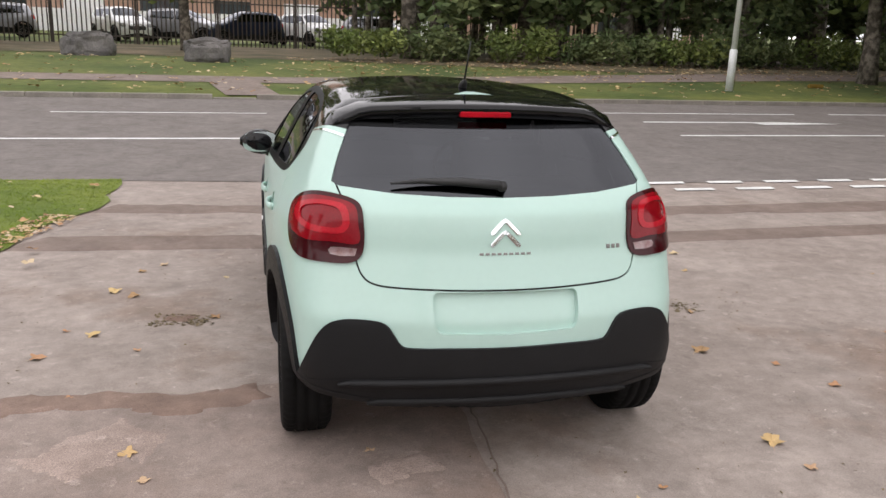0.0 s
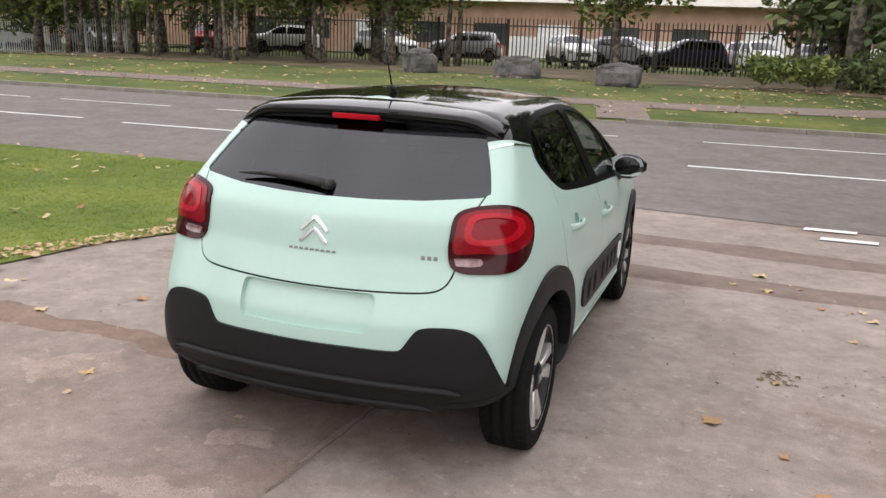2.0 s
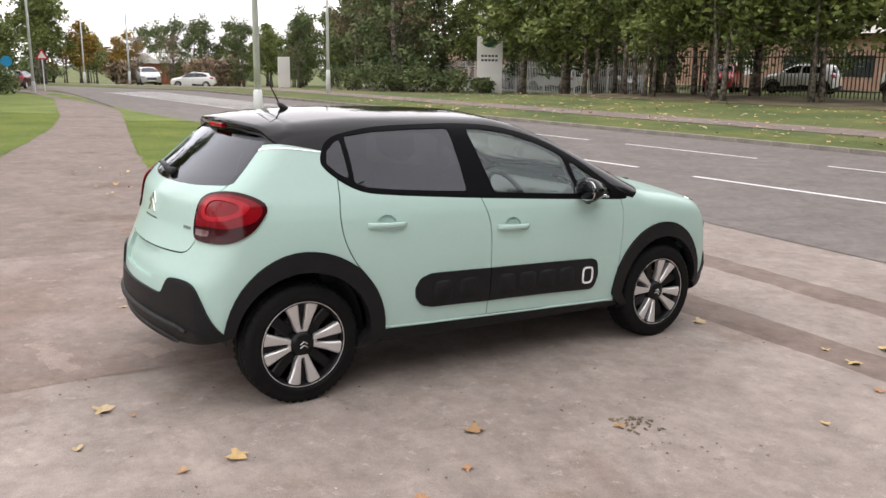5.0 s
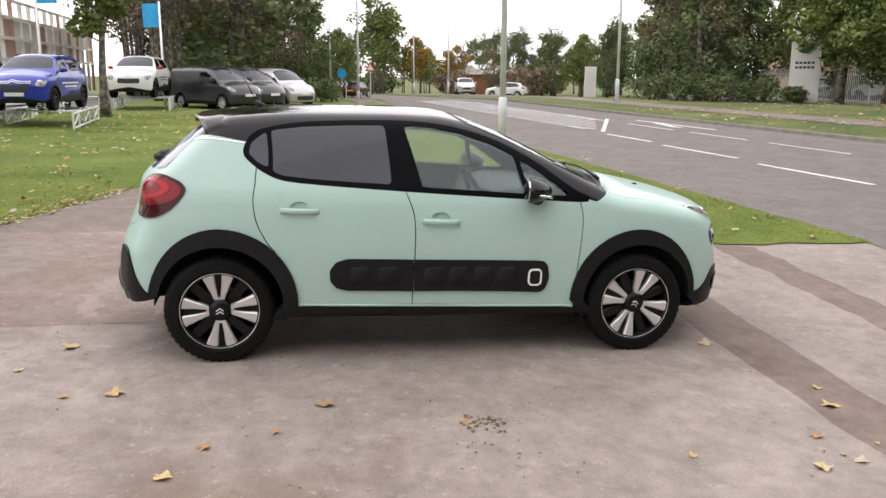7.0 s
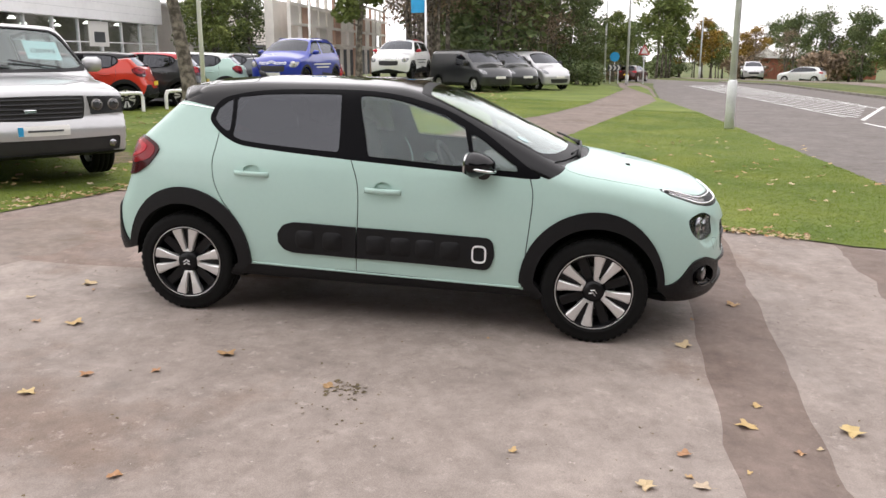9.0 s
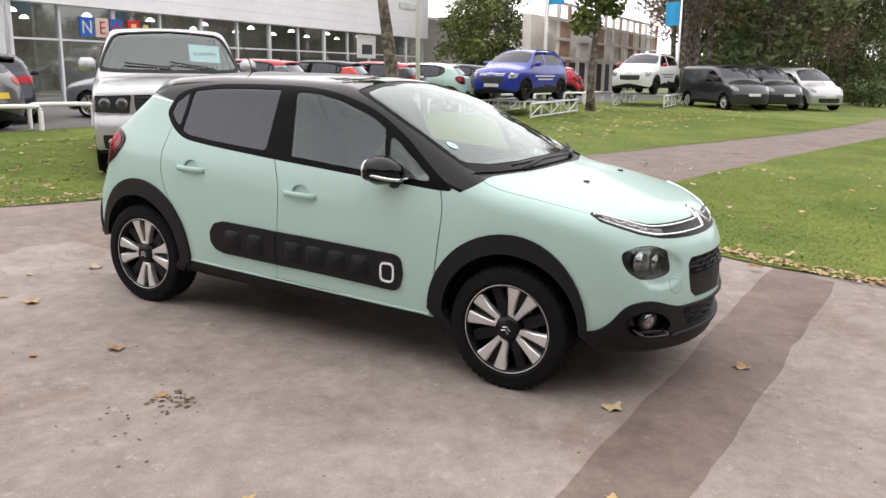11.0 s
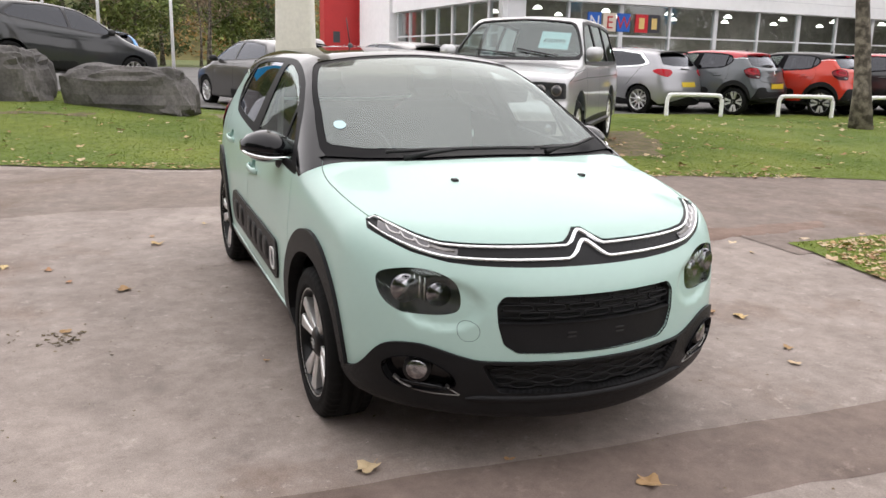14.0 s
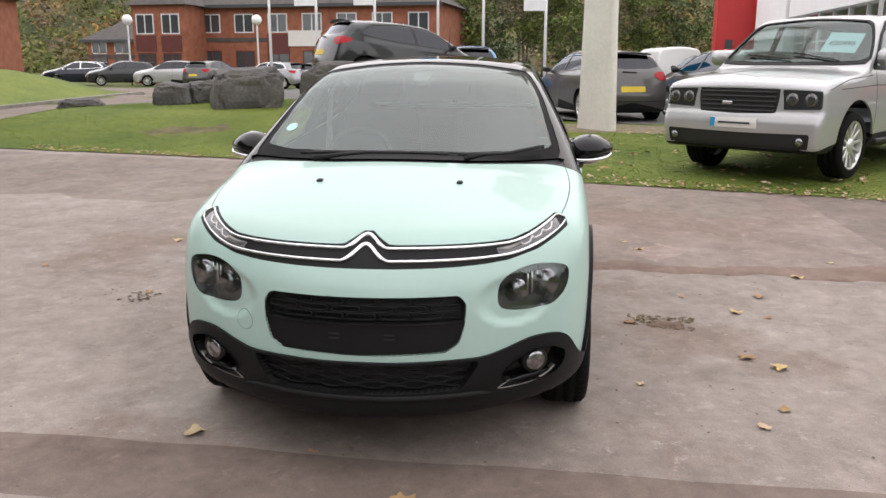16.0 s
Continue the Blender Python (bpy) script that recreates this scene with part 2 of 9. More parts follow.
M["apron"] = worn("worn_concrete_tarmac", (0.219, 0.181, 0.159), (0.361, 0.311, 0.279), (0.209, 0.156, 0.126), 0.26)
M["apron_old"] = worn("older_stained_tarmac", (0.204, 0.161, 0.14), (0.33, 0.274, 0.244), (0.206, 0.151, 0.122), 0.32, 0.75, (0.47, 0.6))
M["scuff"] = worn("scuffed_pale_concrete", (0.239, 0.181, 0.155), (0.411, 0.335, 0.296), (0.239, 0.158, 0.118), 0.5, 0.8)
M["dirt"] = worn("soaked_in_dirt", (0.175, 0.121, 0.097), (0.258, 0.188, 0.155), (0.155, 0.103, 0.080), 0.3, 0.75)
M["patch"] = worn("dark_tarmac_repair", (0.164, 0.127, 0.108), (0.228, 0.179, 0.155), (0.139, 0.101, 0.084), 0.18, 0.75)
M["lawn_edge"] = worn("darker_edge_tarmac", (0.182, 0.148, 0.126), (0.28, 0.235, 0.205), (0.176, 0.134, 0.106), 0.26, 0.75)
M["path"] = worn("footpath_tarmac", (0.19, 0.154, 0.134), (0.25, 0.207, 0.182), (0.16, 0.118, 0.095), 0.3, 0.85)
M["asphalt"] = worn("asphalt", (0.158, 0.141, 0.131), (0.195, 0.175, 0.163), (0.147, 0.13, 0.12), 0.16, 0.8, (0.6, 0.75))


def leafy(name, stops):
    """Dry leaves, each of its own colour."""
    m = mat(name, stops[0], 0.75, 0, 0.2, 30)
    n, l = m.node_tree.nodes, m.node_tree.links
    info, isl, add, fr, ramp, mul = (n.new("ShaderNode" + k) for k in ("ObjectInfo", "NewGeometry", "Math", "Math", "ValToRGB", "MixRGB"))
    fr.operation, mul.blend_type = "FRACT", "MULTIPLY"
    mul.inputs["Fac"].default_value = 0.5
    l.new(info.outputs["Random"], add.inputs[0])
    l.new(isl.outputs["Random Per Island"], add.inputs[1])
    l.new(add.outputs["Value"], fr.inputs[0])
    l.new(fr.outputs["Value"], ramp.inputs["Fac"])
    while len(ramp.color_ramp.elements) < len(stops):
        ramp.color_ramp.elements.new(0.5)
    for k, (e, c) in enumerate(zip(ramp.color_ramp.elements, stops)):
        e.position, e.color = k / (len(stops) - 1), (*c, 1)
    veins = n.new("ShaderNodeTexNoise")
    veins.inputs["Scale"].default_value = 90
    l.new(ramp.outputs["Color"], mul.inputs[1])
    l.new(veins.outputs["Fac"], mul.inputs[2])
    l.new(mul.outputs["Color"], n["Principled BSDF"].inputs["Base Color"])
    return m


M["fallen"] = leafy("fallen_leaf", [(0.3, 0.15, 0.07), (0.62, 0.43, 0.2), (0.74, 0.6, 0.4), (0.5, 0.26, 0.13), (0.72, 0.54, 0.24), (0.66, 0.53, 0.4)])
M["chip"] = mat("pale_stone_chip", (0.4, 0.34, 0.31), 0.8, 0, 0.2, 30, piece=0.3)


# ---- small builders ----
class Geo:
    """Collects vertices and faces of one mesh."""

    def __init__(self):
        self.v, self.f = [], []

    def add(self, vs, fs):
        k = len(self.v)
        self.v += [tuple(p) for p in vs]
        self.f += [tuple(i + k for i in q) for q in fs]
        return self

    def box(self, a, b, m=None, bevel=0.0):
        x0, y0, z0 = a
        x1, y1, z1 = b
        if bevel:
            e = bevel
            vs, fs = [], []
            for z, s in ((z0, e), (z0 + e, 0), (z1 - e, 0), (z1, e)):
                vs += [(x0 + s, y0 + s, z), (x1 - s, y0 + s, z), (x1 - s, y1 - s, z), (x0 + s, y1 - s, z)]
            for k in range(3):
                for i in range(4):
                    j = (i + 1) % 4
                    fs.append((k * 4 + i, k * 4 + j, k * 4 + 4 + j, k * 4 + 4 + i))
            fs += [(3, 2, 1, 0), (12, 13, 14, 15)]
        else:
            vs = [(x, y, z) for z in (z0, z1) for x, y in ((x0, y0), (x1, y0), (x1, y1), (x0, y1))]
            fs = [(3, 2, 1, 0), (4, 5, 6, 7), (0, 1, 5, 4), (1, 2, 6, 5), (2, 3, 7, 6), (3, 0, 4, 7)]
        if m is not None:
            vs = [m @ Vector(p) for p in vs]
        return self.add(vs, fs)

    def tube(self, pts, radii, n=8, caps=True):
        """A round tube along the points."""
        pts = [Vector(p) for p in pts]
        if not hasattr(radii, "__len__"):
            radii = [radii] * len(pts)
        vs, fs = [], []
        up = Vector((0, 0, 1))
        for i, p in enumerate(pts):
            d = (pts[min(i + 1, len(pts) - 1)] - pts[max(i - 1, 0)]).normalized()
            a = d.cross(up if abs(d.z) < 0.95 else Vector((1, 0, 0))).normalized()
            b = d.cross(a)
            vs += [p + radii[i] * (math.cos(2 * math.pi * k / n) * a + math.sin(2 * math.pi * k / n) * b) for k in range(n)]
        for i in range(len(pts) - 1):
            for k in range(n):
                q = (k + 1) % n
                fs.append((i * n + k, (i + 1) * n + k, (i + 1) * n + q, i * n + q))
        if caps:
            fs += [tuple(range(n)), tuple(range(len(vs) - 1, len(vs) - 1 - n, -1))]
        return self.add(vs, fs)

    def prism(self, poly, z0, z1, height=None):
        """A flat polygon (x, y) raised from z0 to z1; height(x, y) adds a ground height."""
        n = len(poly)
        hh = height or (lambda x, y: 0.0)
        vs = [(x, y, z0 + hh(x, y)) for x, y in poly] + [(x, y, z1 + hh(x, y)) for x, y in poly]
        fs = [tuple(range(n - 1, -1, -1)), tuple(range(n, 2 * n))] + [(i, (i + 1) % n, n + (i + 1) % n, n + i) for i in range(n)]
        return self.add(vs, fs)


def part(name, geo, material, parent=None, label="", smooth=False, at=None):
    """Links a Geo as one mesh object under a thing or a part."""
    me = bpy.data.meshes.new(name)
    me.from_pydata(geo.v, [], geo.f)
    me.materials.append(M[material] if isinstance(material, str) else material)
    if smooth:
        me.polygons.foreach_set("use_smooth", [True] * len(me.polygons))
    me.update()
    ob = new(name, me)
    if parent is not None:
        ob.parent = parent
    if at is not None:
        ob.matrix_basis = at
    if label:
        tagged(ob, label)
    return ob


def thing(name, at, label, category, group="", kind=""):
    ob = new(name)
    ob.empty_display_size = 0.2
    ob.matrix_basis = at
    return tagged(ob, label, category, group, kind)


def spread(a, b, f):
    return a + (b - a) * f


def smooth01(a, b, x):
    f = min(1.0, max(0.0, (x - a) / (b - a)))
    return f * f * (3 - 2 * f)


# ---- the lie of the land ----
SKEW = 0.055  # the road runs at this slope to the x axis
KERB = 14.35  # the far kerb, across the road


def lie(x, y):
    """Height of the ground."""
    v = y - SKEW * x
    z = -0.028 * min(max(y, -9.0), 6.0)
    if v > 6.0:
        z += 0.02 * (min(v, 15.0) - 6.0)
    if v > 15.0:
        z += 0.29 * smooth01(15.0, 25.0, v)
        z -= 0.5 * smooth01(-26.0, -39.0, x) * smooth01(18.5, 27.0, v)
    if x > -1.0 and y < -5:
        z += 0.30 * smooth01(-1.0, 3.0, x) * smooth01(-7.0, -11.0, y) * (1 - smooth01(8.5, 10.5, x))
        z += 0.09 * smooth01(-0.6, 1.0, x) * smooth01(-11.0, -12.4, y) * (1 - smooth01(5.0, 7.5, x)) * (1 - smooth01(-14.5, -17.5, y))
    if x > 12.0 and y < -12:
        z += 1.0 * smooth01(12.5, 18.0, x) * smooth01(-13.5, -18, y) * (1 - smooth01(-22, -26, y) * 0.9)
    if x < -45:
        z -= 0.02 * (-45 - x) if x > -150 else 2.1
    if y < -20 and x > 6:
        z -= 0.012 * min(40, -20 - y)
    return z


def outline(poly, step):
    """The polygon with its long sides divided."""
    out = []
    for i, p in enumerate(poly):
        q = poly[(i + 1) % len(poly)]
        n = max(1, int(math.dist(p, q) / step))
        out += [(spread(p[0], q[0], k / n), spread(p[1], q[1], k / n)) for k in range(n)]
    return out


def within(px, py, poly):
    """Which of the points lie in the polygon (numpy)."""
    px, py = np.asarray(px), np.asarray(py)
    inside = np.zeros(px.shape, bool)
    q = np.asarray(poly)
    x0, y0 = q[:, 0], q[:, 1]
    x1, y1 = np.roll(x0, -1), np.roll(y0, -1)
    for a, b, c, d in zip(x0, y0, x1, y1):
        if b != d:
            inside ^= ((b > py) != (d > py)) & (px < (c - a) * (py - b) / (d - b) + a)
    return inside


from mathutils.geometry import delaunay_2d_cdt


def sheet(name, poly, lift, material, step=1.0, wobble=0.0, height=lie, feather=False):
    """A sheet of ground inside a polygon that follows the lie of the land."""
    edge = outline(poly, min(step, 0.35) if wobble else step)
    if wobble:
        edge = [(x + wobble * noise.noise((x * 2.1, y * 2.1, 3)) + 0.5 * wobble * noise.noise((x * 7, y * 7, 8)), y + wobble * noise.noise((x * 2.1, y * 2.1, 9)) + 0.5 * wobble * noise.noise((x * 7, y * 7, 1))) for x, y in edge]
    xs, ys = [p[0] for p in edge], [p[1] for p in edge]
    gx, gy = np.meshgrid(np.arange(min(xs), max(xs), step), np.arange(min(ys), max(ys), step))
    gx, gy = gx.ravel() + 0.013, gy.ravel() + 0.017
    keep = within(gx, gy, edge)
    pts = [Vector(p) for p in edge] + [Vector((a, b)) for a, b in zip(gx[keep], gy[keep])]
    n = len(edge)
    vs, _, fs, *_ = delaunay_2d_cdt(pts, [], [list(range(n))], 1, 1e-5)
    rim = {(round(p[0], 4), round(p[1], 4)) for p in edge} if feather else set()
    geo = Geo().add([(p.x, p.y, height(p.x, p.y) + (0.0008 if (round(p.x, 4), round(p.y, 4)) in rim else lift)) for p in vs], fs)
    return tagged(part(name, geo, material, smooth=True), kind="structure")


# ---- ground ----
def verge(x, y):
    return lie(x, y) + (0.10 if y - SKEW * x > KERB else 0.0)


rows_v = [-400, -200, -120, -80, -60, -50, -40, -32, -26, -22, -18, -15, -13, -11, -9, -7, -5, 0, 6, 10, 14.29, 14.41, 17, 19, 21, 23, 25, 28, 32, 40, 50, 70, 100, 160, 300, 600]
cols_x = [-600, -300, -200, -150, -120, -90, -70, -55, -45, -36, -28, -22, -16, -12, -8, -5, -2, 0, 2, 4, 6, 8, 10, 12, 14, 16, 18, 22, 26, 32, 40, 60, 90, 150, 300, 600]
geo = Geo()
vs = [(x, v + SKEW * x, verge(x, v + SKEW * x) - 0.03) for v in rows_v for x in cols_x]
nc = len(cols_x)
geo.add(vs, [(j * nc + i, j * nc + i + 1, (j + 1) * nc + i + 1, (j + 1) * nc + i) for j in range(len(rows_v) - 1) for i in range(nc - 1)])
tagged(part("ground", geo, "rough_turf", smooth=True), "open grassland reaching away on all sides", "ground", kind="structure")

TURF_A = [(-2.45, 5.55), (-2.40, 3.75), (-2.75, 2.9), (-2.80, 2.1), (-3.25, 1.1), (-3.4, 0.3), (-3.46, -0.15), (-3.52, -0.5), (-5.1, -0.5), (-7.5, 0.12), (-12.2, 0.85), (-18.0, 1.95), (-28.3, 3.9), (-40, 4.4), (-48, 4.2), (-44, 3.4), (-30, 4.25), (-22, 4.75), (-15.6, 5.0), (-8.5, 5.3)]
TURF_B = [(9.6, -6.9), (7.4, -6.7), (3.6, -6.0), (0.85, -5.12), (-0.5, -4.75), (-1.3, -4.4), (-3.03, -3.98), (-4.06, -3.7), (-6.45, -3.02), (-7.35, -2.58), (-12.08, -1.48), (-17.85, 0.0), (-24, 1.2), (-40, 3.2), (-60, 1.0), (-60, -6.5), (-38, -8.0), (-24, -9.6), (-13.0, -10.7), (-8, -11.6), (-2.2, -11.9), (0.0, -13.2), (7.8, -13.4), (9.3, -10.6)]

tarmac = sheet("apron", [(-4.5, 6.0), (-4.5, -4.5), (-1, -8), (8, -10), (30, -10), (40, 8.4), (8, 6.6)], 0.0, "apron", 0.5)
tagged(tarmac, "worn grey-brown concrete and tarmac forecourt with stains", "forecourt")
tagged(sheet("road", [(-110, 3.0), (-60, 6.2), (-45, 5.0), (-30, 4.2), (-14, 5.0), (-3, 5.5), (3, 5.05), (9, 5.4), (60, 8.5), (60, 17.6), (0, 14.3), (-60, 11.0), (-110, 8.25)], 0.006, "asphalt", 2.0), "smooth grey two-lane asphalt road", "road")
tagged(sheet("footpath", [(-3.3, -0.2), (-3.2, -4.2), (-7.4, -2.8), (-12.1, -1.7), (-18, -0.2), (-24, 1.0), (-42, 3.0), (-62, 3.5), (-62, 5.2), (-40, 4.6), (-28, 4.0), (-18, 2.1), (-12.2, 1.0), (-7.5, 0.3), (-5, -0.2)], 0.005, "path", 1.0), "narrow brownish tarmac footpath beside the grass", "footpath")
tagged(sheet("far_footpath", [(-110, 11.2), (-60, 14.3), (0, 17.4), (6, 18.6), (17, 21.6), (60, 28.5), (60, 30.6), (17, 24.0), (6, 20.4), (0, 18.85), (-60, 15.7), (-110, 12.6)], -0.012, "path", 2.5, height=verge), "pale tarmac footpath behind the roadside verge", "footpath")
tagged(sheet("wood_floor", [(x, v + SKEW * x) for x, v in ((-70, 23.5), (-40, 24.5), (-20, 25.0), (-8, 26.6), (2, 24.6), (12, 22.4), (40, 24), (40, 38), (-31, 36.2), (-62, 36.0))], -0.012, "woodfloor", 1.5, 0.5, height=verge), "shaded ground of dead leaves under the trees", "ground")
tagged(sheet("verge_crossing", [(-1.6, 14.3), (-0.4, 14.4), (-0.9, 17.5), (-2.15, 17.4)], -0.010, "path", 0.8, height=verge), "tarmac crossing over the grass verge", "footpath")
tagged(sheet("lot", [(12, -13.6), (0, -13.4), (-2.5, -12.0), (-8, -11.7), (-13, -10.8), (-24, -9.7), (-38, -8.1), (-60, -6.6), (-75, -20), (-75, -60), (12, -60)], 0.004, "ground_lot", 2.0), "dark tarmac of the dealer's car park", "car park")
tagged(sheet("side_drive", [(9.3, -6.5), (9.3, -10.6), (10.6, -14), (12.2, -24), (13, -36), (36, -36), (36, -30), (14.6, -26.5), (13.9, -24), (13.2, -19), (13.0, -15), (15.0, -10.8), (30, -8.5), (30, -6)], 0.012, "path", 1.5), "tarmac drive leading to the offices", "drive")
BANK = [(13.1, -15), (13.3, -19), (14.0, -24), (14.8, -26.4), (22, -28.2), (34, -29), (36, -9.5), (15.1, -11.0)]
tagged(sheet("grass_bank", BANK, 0.03, "turf", 1.0, 0.06), "mown grass bank beside the drive", "lawn")
edge = Geo()
for (x0, y0), (x1, y1) in zip(BANK[:3], BANK[1:4]):
    d = Vector((y1 - y0, x0 - x1)).normalized() * 0.12
    edge.prism([(x0, y0), (x1, y1), (x1 + d.x, y1 + d.y), (x0 + d.x, y0 + d.y)], -0.1, 0.1, lie)
tagged(part("drive_kerb", edge, "kerb"), "pale concrete kerb along the drive", "kerb", kind="structure")
tagged(sheet("grass_corner", TURF_A, 0.012, "turf", 0.5, 0.1), "green lawn strewn with fallen leaves", "lawn")
tagged(sheet("grass_front", TURF_B, 0.012, "turf", 0.5, 0.1), "green lawn with bare patches and fallen leaves", "lawn")
BARE = [(-6.2, -7.9), (-7.1, -7.5), (-6.3, -5.9), (-5.6, -5.1), (-4.9, -5.1), (-5.1, -6.2)]
for q in (BARE, [(1.6, -9.9), (3.6, -9.6), (3.9, -9.3), (1.9, -9.4)], [(4.6, -8.8), (6.0, -8.5), (5.6, -8.1), (4.4, -8.4)]):
    tagged(sheet("bare_patch", q, 0.016, "mud", 0.12, 0.3), "bare brown patch worn into the lawn", "bare earth", kind="structure")
tagged(sheet("repair_strip", [(-2.6, 2.55), (0.0, 2.42), (2.2, 2.28), (9, 2.75), (9, 2.25), (2.2, 1.86), (-0.1, 1.95), (-2.9, 2.05)], 0.004, "patch", 0.15, 0.03, feather=True), "dark tarmac repair strip across the forecourt", "forecourt")
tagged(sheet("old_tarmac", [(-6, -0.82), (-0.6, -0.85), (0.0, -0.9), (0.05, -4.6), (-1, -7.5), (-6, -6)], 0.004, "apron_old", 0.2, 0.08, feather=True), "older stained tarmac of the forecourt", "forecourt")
# a darker tone of tarmac in a feathered band beside the lawn
tagged(sheet("lawn_edge_tarmac", [(9.3, -6.7), (7.4, -6.5), (3.6, -5.8), (0.85, -4.95), (-1.3, -4.25), (-3.1, -3.85), (-3.1, -2.6), (-1.0, -2.9), (1.0, -3.0), (3.5, -3.1), (6.0, -3.3), (9.3, -3.6)], 0.006, "lawn_edge", 0.25, 0.25, feather=True), "darker tarmac along the lawn's edge", "forecourt")
tagged(sheet("gutter_strip", [(-2.3, 3.95), (3.2, 3.55), (9, 3.9), (9, 3.2), (3.2, 3.1), (-2.5, 3.55)], 0.005, "patch", 0.15, 0.09, feather=True), "dark worn strip along the road mouth", "forecourt")

# dark joints and cracks, cut as thin strips of tar
for nm, pts in (("crack", [(0.06, -1.0), (0.05, -1.5), (0.0, -2.1)]), ("crack", [(5.5, 9.9), (5.9, 8.6), (6.0, 7.6), (6.6, 6.0)])):
    geo = Geo()
    fine = []
    for a, b in zip(pts, pts[1:]):
        fine += [(spread(a[0], b[0], k / 8) + 0.02 * noise.noise((a[0] * 3 + k, a[1], 1)), spread(a[1], b[1], k / 8) + 0.02 * noise.noise((a[1] * 3 + k, 4, a[0]))) for k in range(8)]
    fine.append(pts[-1])
    for (x0, y0), (x1, y1) in zip(fine, fine[1:]):
        d = Vector((y0 - y1, x1 - x0)).normalized() * 0.0045
        geo.add([(x0 - d.x, y0 - d.y, lie(x0, y0) + 0.011), (x0 + d.x, y0 + d.y, lie(x0, y0) + 0.011), (x1 + d.x, y1 + d.y, lie(x1, y1) + 0.011), (x1 - d.x, y1 - d.y, lie(x1, y1) + 0.011)], [(0, 1, 2, 3)])
    tagged(part(nm, geo, "patch"), "thin dark crack in the tarmac", "crack", kind="structure")


def mark(x0, x1, v0, v1, slant=0.0, name="road_line"):
    """A painted bar on the road, between x0 and x1, v0 and v1 across the road."""
    n = max(1, int(abs(x1 - x0) / 1.5))
    geo = Geo()
    for k in range(n):
        a, b = spread(x0, x1, k / n), spread(x0, x1, (k + 1) / n)
        q = [(a, v0 + SKEW * a), (b, v0 + SKEW * b), (b + slant, v1 + SKEW * b), (a + slant, v1 + SKEW * a)]
        geo.add([(x, y, lie(x, y) + 0.013) for x, y in q], [(0, 1, 2, 3)])
    return tagged(part(name, geo, "line"), "worn white painted road line", "road marking", "road markings", "structure")


for a, b, v in ((-17.9, -15.1, 9.4), (-14.1, -10.8, 9.2), (-9.7, -6.5, 8.98), (-5.1, -0.85, 8.82), (0.78, 5.0, 8.87), (6.8, 11.4, 9.14), (13.2, 17.4, 9.2), (19, 23, 9.25)):
    mark(a, b, v - 0.05, v + 0.06)
for a, b in ((-27, -23.5), (-21.8, -18.6), (-17.6, -14.7), (-13.8, -10.8), (-9.6, -6.1), (-4.6, -0.75), (0.85, 4.9)):
    mark(a, b, 11.87, 11.95)
for k in range(9):
    a = 2.25 + 0.87 * k
    mark(a, a + 0.52, 4.78, 4.94, 0.03)
    mark(a + 0.12, a + 0.66, 4.27, 4.43, 0.03)
mark(6.4, 11.6, 12.36, 12.45)
mark(12.6, 16.5, 12.4, 12.5)
mark(6.9, 10.2, 10.9, 11.03)
geo = Geo().add([(x, v + SKEW * x, lie(x, v + SKEW * x) + 0.013) for x, v in ((9.6, 10.62), (11.7, 10.8), (10.1, 11.05), (9.4, 11.03))], [(0, 1, 2, 3)])
tagged(part("road_arrow", geo, "line"), "white painted ahead arrow on the road", "road marking", "road markings", "structure")
for k in range(1, 21):
    xe, ve = (-19.2 - 0.725 * k, 9.6 + 0.3 * k) if k <= 8 else (-25.0 - 1.94 * (k - 8), 12.0)
    xs = max(-48.0, xe - (ve - 9.62) / 0.155)
    geo = Geo()
    for a in range(6):
        q0, q1 = spread(xs, xe, a / 6), spread(xs, xe, (a + 1) / 6)
        geo.add([(x, v + SKEW * x, lie(x, v + SKEW * x) + 0.013) for x, v in ((q0, ve - 0.155 * (xe - q0)), (q1, ve - 0.155 * (xe - q1)), (q1, ve - 0.155 * (xe - q1) + 0.09), (q0, ve - 0.155 * (xe - q0) + 0.09))], [(0, 1, 2, 3)])
    tagged(part("hatch_line", geo, "line"), "worn white hatching line in the middle of the road", "road marking", "road markings", "structure")
mark(-45, -20, 9.62, 9.68), mark(-50, -26, 12.1, 12.16)
mark(-19.0, -18.7, 9.7, 12.1, -5.8)
geo = Geo()
for q in ([(-23.4, 12.95), (-18.2, 13.0), (-18.2, 13.12), (-23.4, 13.07)], [(-19.9, 12.5), (-19.2, 12.55), (-21.2, 12.95), (-22.3, 12.95)]):
    geo.add([(x, v + SKEW * x, lie(x, v + SKEW * x) + 0.014) for x, v in q], [(0, 1, 2, 3)])
tagged(part("road_arrow", geo, "line"), "white painted turn arrow on the road", "road marking", "road markings", "structure")

# kerbs: single stones
stone = Geo().box((-0.46, -0.06, -0.12), (0.46, 0.06, 0.11), bevel=0.012)
first = None
kerb_line = thing("far_kerb", pose(0, 0, 0), "weathered concrete kerb along the far side of the road", "kerb", kind="structure")
for k in range(100):
    x = -60 + 0.93 * k
    ob = part("kerb_stone", stone, "kerb", kerb_line) if first is None else new("kerb_stone", first.data)
    first = first or ob
    ob.parent = kerb_line
    y = KERB + SKEW * x
    ob.matrix_basis = pose(x, y, lie(x, y) - (0.07 if -2.3 < x < -0.6 else 0.0), 0, 0, math.degrees(math.atan(SKEW)))

# ---- grass blades and fallen leaves ----
rng = np.random.default_rng(5)


def scatter(poly, count):
    q = np.asarray(poly)
    lo, hi = q.min(0), q.max(0)
    p = rng.uniform(lo, hi, (count, 2))
    return p[within(p[:, 0], p[:, 1], poly)]


